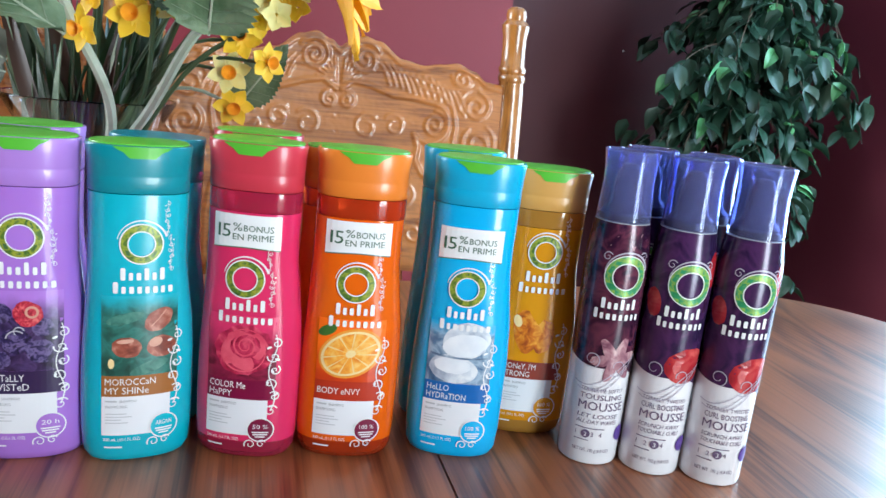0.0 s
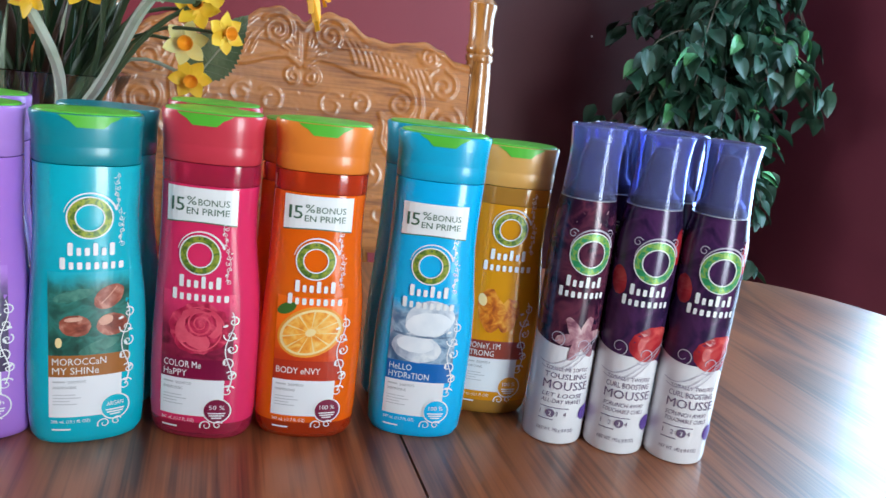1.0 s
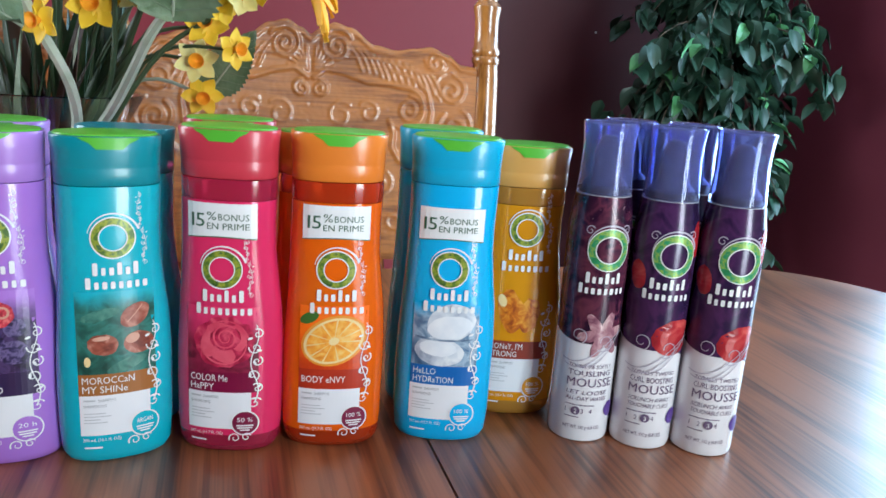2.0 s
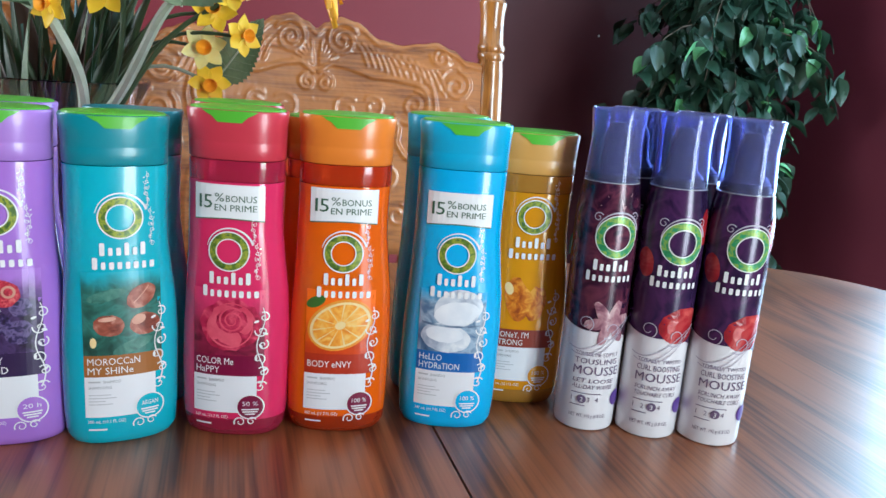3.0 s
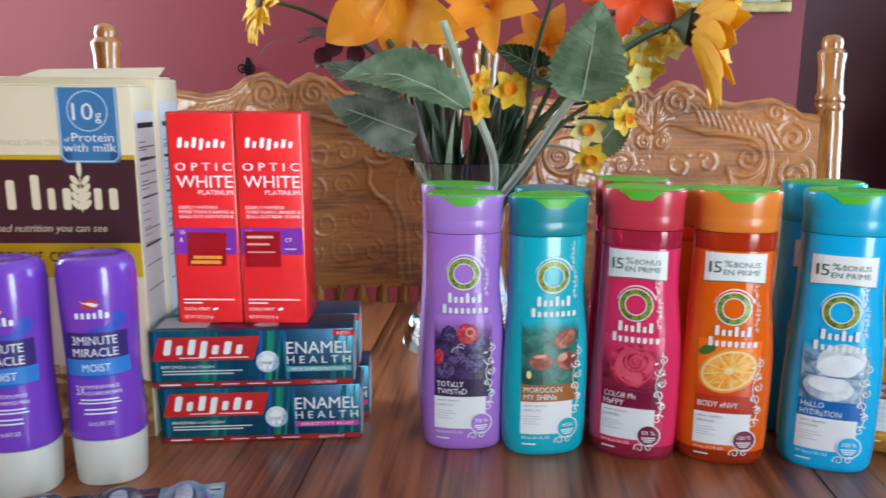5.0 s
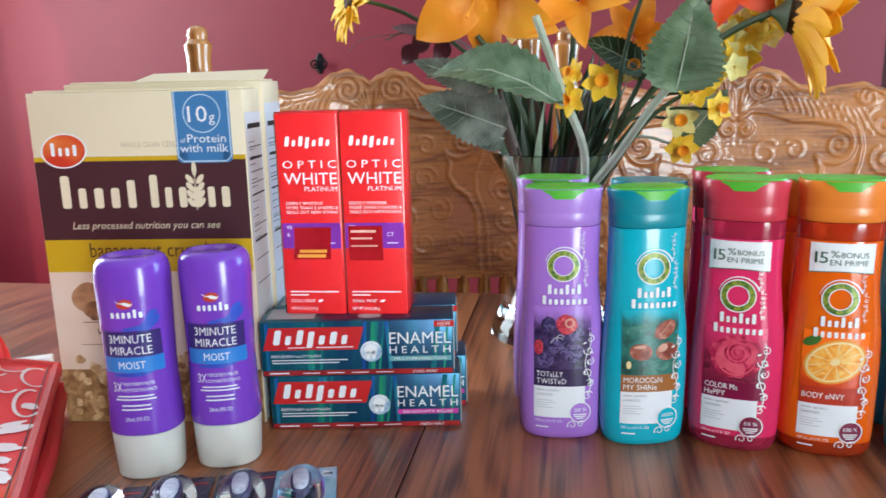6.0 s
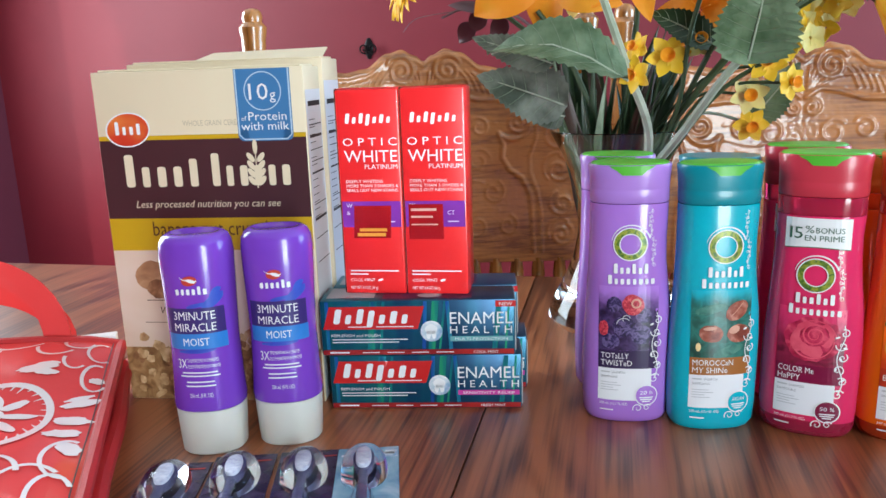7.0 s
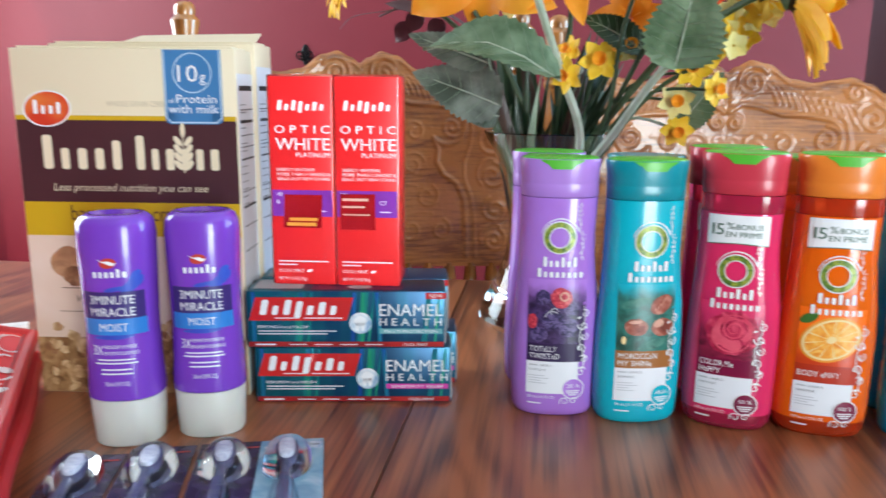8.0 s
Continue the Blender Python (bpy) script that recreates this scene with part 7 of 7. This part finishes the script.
# the long pale stem and the broad leaves
stem([(-0.245, 0.79, 0.785), (-0.236, 0.75, 0.88), (-0.219, 0.724, 0.955), (-0.232, 0.695, 1.015), (-0.250, 0.665, 1.085)], 0.0044, M_STEM)
stem([(-0.270, 0.79, 0.785), (-0.250, 0.765, 0.88), (-0.190, 0.735, 0.96), (-0.150, 0.700, 1.01), (-0.130, 0.690, 1.03)], 0.0042, M_STEM)
stem([(-0.262, 0.775, 0.785), (-0.246, 0.770, 0.88), (-0.200, 0.745, 0.975), (-0.185, 0.725, 1.05), (-0.165, 0.715, 1.11)], 0.0024, M_STEMD)
LEAVES = [((-0.224, 0.665, 1.010), (-0.352, 0.655, 1.036), 0.030, (0.1, -0.55, 0.8), M_LEAF, 0.024), ((-0.296, 0.715, 0.985), (-0.376, 0.682, 1.016), 0.029, (0.3, -1, 0.25), M_LEAF2, 0.006),
          ((-0.132, 0.690, 1.018), (-0.116, 0.668, 1.098), 0.034, (0.25, -1, 0.1), M_LEAF, 0.010), ((-0.305, 0.70, 1.025), (-0.384, 0.69, 1.052), 0.017, (0.2, -1, 0.2), M_LEAF2, 0.004),
          ((-0.300, 0.72, 0.975), (-0.338, 0.70, 0.978), 0.016, (0.2, -1, 0.3), M_LEAF2, 0.004), ((-0.14, 0.800, 0.965), (-0.100, 0.800, 1.018), 0.020, (0.3, -1, 0.1), M_LEAF, 0.004),
          ((-0.165, 0.74, 1.035), (-0.225, 0.735, 1.068), 0.016, (0.2, -1, 0.5), M_LEAFD, 0.006)]
for k, (a_, b_, w_, up_, mt_, ar_) in enumerate(LEAVES):
    part("leaf", blade(a_, b_, w_, up_, ar_, 0.36, 0.13, 30, k, blunt=0.62), mt_, bq)
    part("venation", leaf_veins(a_, b_, w_, up_, ar_, 0.36, k, 0.62), M_VEIN, bq)
    part("leaf_rib", tube([Vector(a_).lerp(Vector(b_), t_) + Vector(up_).normalized() * (ar_ * math.sin(math.pi * t_) - 0.1 * w_) for t_ in (0, 0.25, 0.5, 0.75, 0.97)], 0.0011, 5, taper=0.0004), M_STEM, bq)
for k in range(44):
    a_ = 2 * math.pi * k / 44 * 3 + 0.2
    w0 = waist(k) + Vector((0, 0, -0.03))
    tip = Vector((VX + rnd.uniform(0.03, 0.085) * math.cos(a_), VY + rnd.uniform(0.02, 0.06) * math.sin(a_), rnd.uniform(0.98, 1.07)))
    part("blade", blade(w0, tip, rnd.uniform(0.006, 0.012), (math.sin(a_), -1, 0.2), 0.01, 0.3, n=10, seed=k), (M_BROWNB if k % 5 == 2 else M_LEAFD) if k % 8 else M_LEAF, bq)
# mauve twig with maroon leaves
stem([(-0.31, 0.75, 1.03), (-0.37, 0.765, 1.075), (-0.43, 0.78, 1.088), (-0.47, 0.79, 1.080)], 0.0016, M_TWIG)
stem([(-0.44, 0.785, 1.086), (-0.49, 0.795, 1.084), (-0.514, 0.80, 1.080), (-0.528, 0.80, 1.068)], 0.0005, M_TWIG)
part("leaf", blade((-0.40, 0.772, 1.082), (-0.455, 0.775, 1.092), 0.006, (0.2, -1, 0.4), 0.003, 0.2, n=8), M_TWIG, bq)
for k, (x, z) in enumerate(((-0.44, 1.072), (-0.415, 1.062), (-0.455, 1.060))):
    part("leaf", blade((x + 0.02, 0.80, z + 0.012), (x, 0.80, z - 0.008), 0.011, (0.2, -1, 0.2), 0.003, 0.2, n=8, seed=k), M_MAROONL, bq)

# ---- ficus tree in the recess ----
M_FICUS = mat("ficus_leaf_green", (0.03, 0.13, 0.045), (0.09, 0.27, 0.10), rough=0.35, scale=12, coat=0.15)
# the crown's shade, put into a darker copy of the leaf green
M_FICUS_SHADED = mat("ficus_leaf_shaded", (0.010, 0.032, 0.020), (0.018, 0.05, 0.028), rough=0.4, scale=12)
# paler copy, for the few leaves painted as lit
M_FICUS_LIT = mat("ficus_leaf_lit", (0.09, 0.34, 0.12), (0.16, 0.44, 0.20), rough=0.35, scale=12, coat=0.15)
M_BARK = mat("ficus_bark", (0.12, 0.085, 0.06), (0.07, 0.05, 0.035), rough=0.85, scale=60, bump=0.7, bscale=150)
M_POT = mat("woven_planter", (0.10, 0.055, 0.03), (0.06, 0.03, 0.018), rough=0.8, scale=80, bump=0.8, bscale=120)
FU, FV = 1.80, 2.58
fic = thing("ficus_tree", uv_pose(FU, FV), "tall dark green silk ficus tree in a basket", "potted tree")
part("planter", lathe([(0.13, 0), (0.15, 0.02), (0.17, 0.26), (0.18, 0.28), (0.165, 0.28), (0.15, 0.24)], 28), M_POT, fic)
trunks = []
for k in range(3):
    a_ = 2.1 * k
    pts = [(0.03 * math.cos(a_ + 3 * t) * (1 + t), 0.03 * math.sin(a_ + 3 * t) * (1 + t), 0.14 + 1.55 * t) for t in [j / 12 for j in range(13)]]
    trunks.append(pts)
    part("trunk", tube(pts, 0.016, 8, taper=0.008), M_BARK, fic)
rnd = random.Random(31)
leafm = []
for v_ in range(6):
    bm = blade((0, 0, 0), (0.074 + 0.004 * v_, 0, -0.014), 0.021 + 0.0014 * v_, (0, 0, 1), 0.008, 0.3, n=6, seed=v_, blunt=0.62)
    bmesh.ops.recalc_face_normals(bm, faces=bm.faces)
    me = bpy.data.meshes.new("leaf")
    bm.to_mesh(me)
    bm.free()
    me.materials.append((M_FICUS_LIT, M_FICUS, M_FICUS, M_FICUS_SHADED, M_FICUS_SHADED, M_FICUS_SHADED)[v_])
    leafm.append(me)
spots = []
for k in range(84):
    t = rnd.uniform(0.35, 1.0)
    base = Vector(trunks[k % 3][int(t * 12)])
    a_ = rnd.uniform(0, 2 * math.pi)
    reach = rnd.uniform(0.14, 0.40) * (1.0 if t < 0.85 else 0.7)
    drop = rnd.uniform(0.06, 0.36)
    pts = []
    for j in range(6):
        q = j / 5
        pts.append(base + Vector((math.cos(a_) * reach * q, math.sin(a_) * reach * q, 0.16 * q - (0.16 + drop) * q * q)))
    part("branch", tube(pts, 0.0042, 5, taper=0.0014), M_BARK, fic)
    for j in range(1, 6):
        for i in range(3):
            spots.append((pts[j] + Vector((rnd.uniform(-0.025, 0.025), rnd.uniform(-0.025, 0.025), rnd.uniform(-0.03, 0.015))), a_ + rnd.uniform(-1.6, 1.6)))
rnd.shuffle(spots)
near = spots[:300]
for k, (q, a_) in enumerate(near):
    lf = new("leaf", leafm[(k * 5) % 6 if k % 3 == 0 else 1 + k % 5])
    lf.parent = fic
    lf.matrix_basis = Matrix.Translation(q) @ Euler((rnd.uniform(-0.7, 0.7), rnd.uniform(0.3, 1.2), a_)).to_matrix().to_4x4()
# the inner mass takes only the dark green: shade by colour
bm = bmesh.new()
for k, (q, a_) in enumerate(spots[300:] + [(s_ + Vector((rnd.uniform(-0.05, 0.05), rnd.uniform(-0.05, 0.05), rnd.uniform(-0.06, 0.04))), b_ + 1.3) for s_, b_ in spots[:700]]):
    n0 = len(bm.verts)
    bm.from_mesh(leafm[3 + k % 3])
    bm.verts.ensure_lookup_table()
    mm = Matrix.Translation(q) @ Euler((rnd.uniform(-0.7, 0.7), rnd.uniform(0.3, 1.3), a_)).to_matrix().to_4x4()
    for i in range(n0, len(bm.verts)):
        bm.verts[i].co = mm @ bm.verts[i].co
tagged(part("foliage", bm, M_FICUS_SHADED, fic), kind="stuff")

# ---- on the walls ----
M_GOLD = mat("aged_gold_frame", (0.42, 0.30, 0.12), (0.26, 0.17, 0.06), rough=0.4, metal=0.5, scale=60, bump=0.6, bscale=200)
M_PRINT = foil("landscape_print", [(0.10, 0.12, 0.10), (0.26, 0.26, 0.20), (0.45, 0.42, 0.36)], 9, rough=0.4, metal=0.0)
pf = thing("picture_frame", uv_pose(0.56, V1 - 0.002, 1.245), "gold framed picture on the red wall", "picture")
W_, H_ = 0.385, 0.34
for x0, z0, x1, z1 in ((-W_ / 2, 0, W_ / 2, 0.028), (-W_ / 2, H_ - 0.028, W_ / 2, H_), (-W_ / 2, 0.028, -W_ / 2 + 0.028, H_ - 0.028), (W_ / 2 - 0.028, 0.028, W_ / 2, H_ - 0.028)):
    part("frame_rail", box_bm(x0, -0.022, z0, x1, 0, z1, 0.005), M_GOLD, pf)
part("picture", box_bm(-W_ / 2 + 0.027, -0.010, 0.027, W_ / 2 - 0.027, -0.002, H_ - 0.027), M_PRINT, pf)
M_IRON = mat("black_iron", (0.012, 0.011, 0.012), rough=0.3, metal=0.6)
ir = thing("wall_sconce", uv_pose(-0.76, V1 - 0.001, 1.10) @ Matrix.Scale(0.6, 4), "small black wrought iron sconce on the wall", "sconce")
part("back_plate", loft([(-0.05, 0.008, 0.002), (-0.02, 0.022, 0.003), (0.02, 0.022, 0.003), (0.05, 0.008, 0.002)], 2.0, 16), M_IRON, ir).location = (0, -0.0035, 0)
for sx in (-1, 1):
    part("scroll", tube([(sx * x, -0.02 - 0.01 * sx, z) for x, z in curl(0.025, 0.0, 0.028, 1.5, 2.6, 1, 0.2, 26)], 0.004, 6), M_IRON, ir)
part("arm", tube([(0, -0.004, 0), (0, -0.03, -0.012), (0, -0.05, 0.01)], 0.005, 8), M_IRON, ir)
nail = thing("wall_nail", uv_pose(0, 0, 0), "small pale nail head on the dark wall", "nail")
part("head", lathe([(0.0025, 0), (0.005, 0.001), (0.005, 0.003), (0.002, 0.004)], 12), M_TRIM, nail)
nail.matrix_basis = uv_pose(1.697, VR - 0.0005, 1.177) @ pose(0, 0, 0, 90, 0, 0)
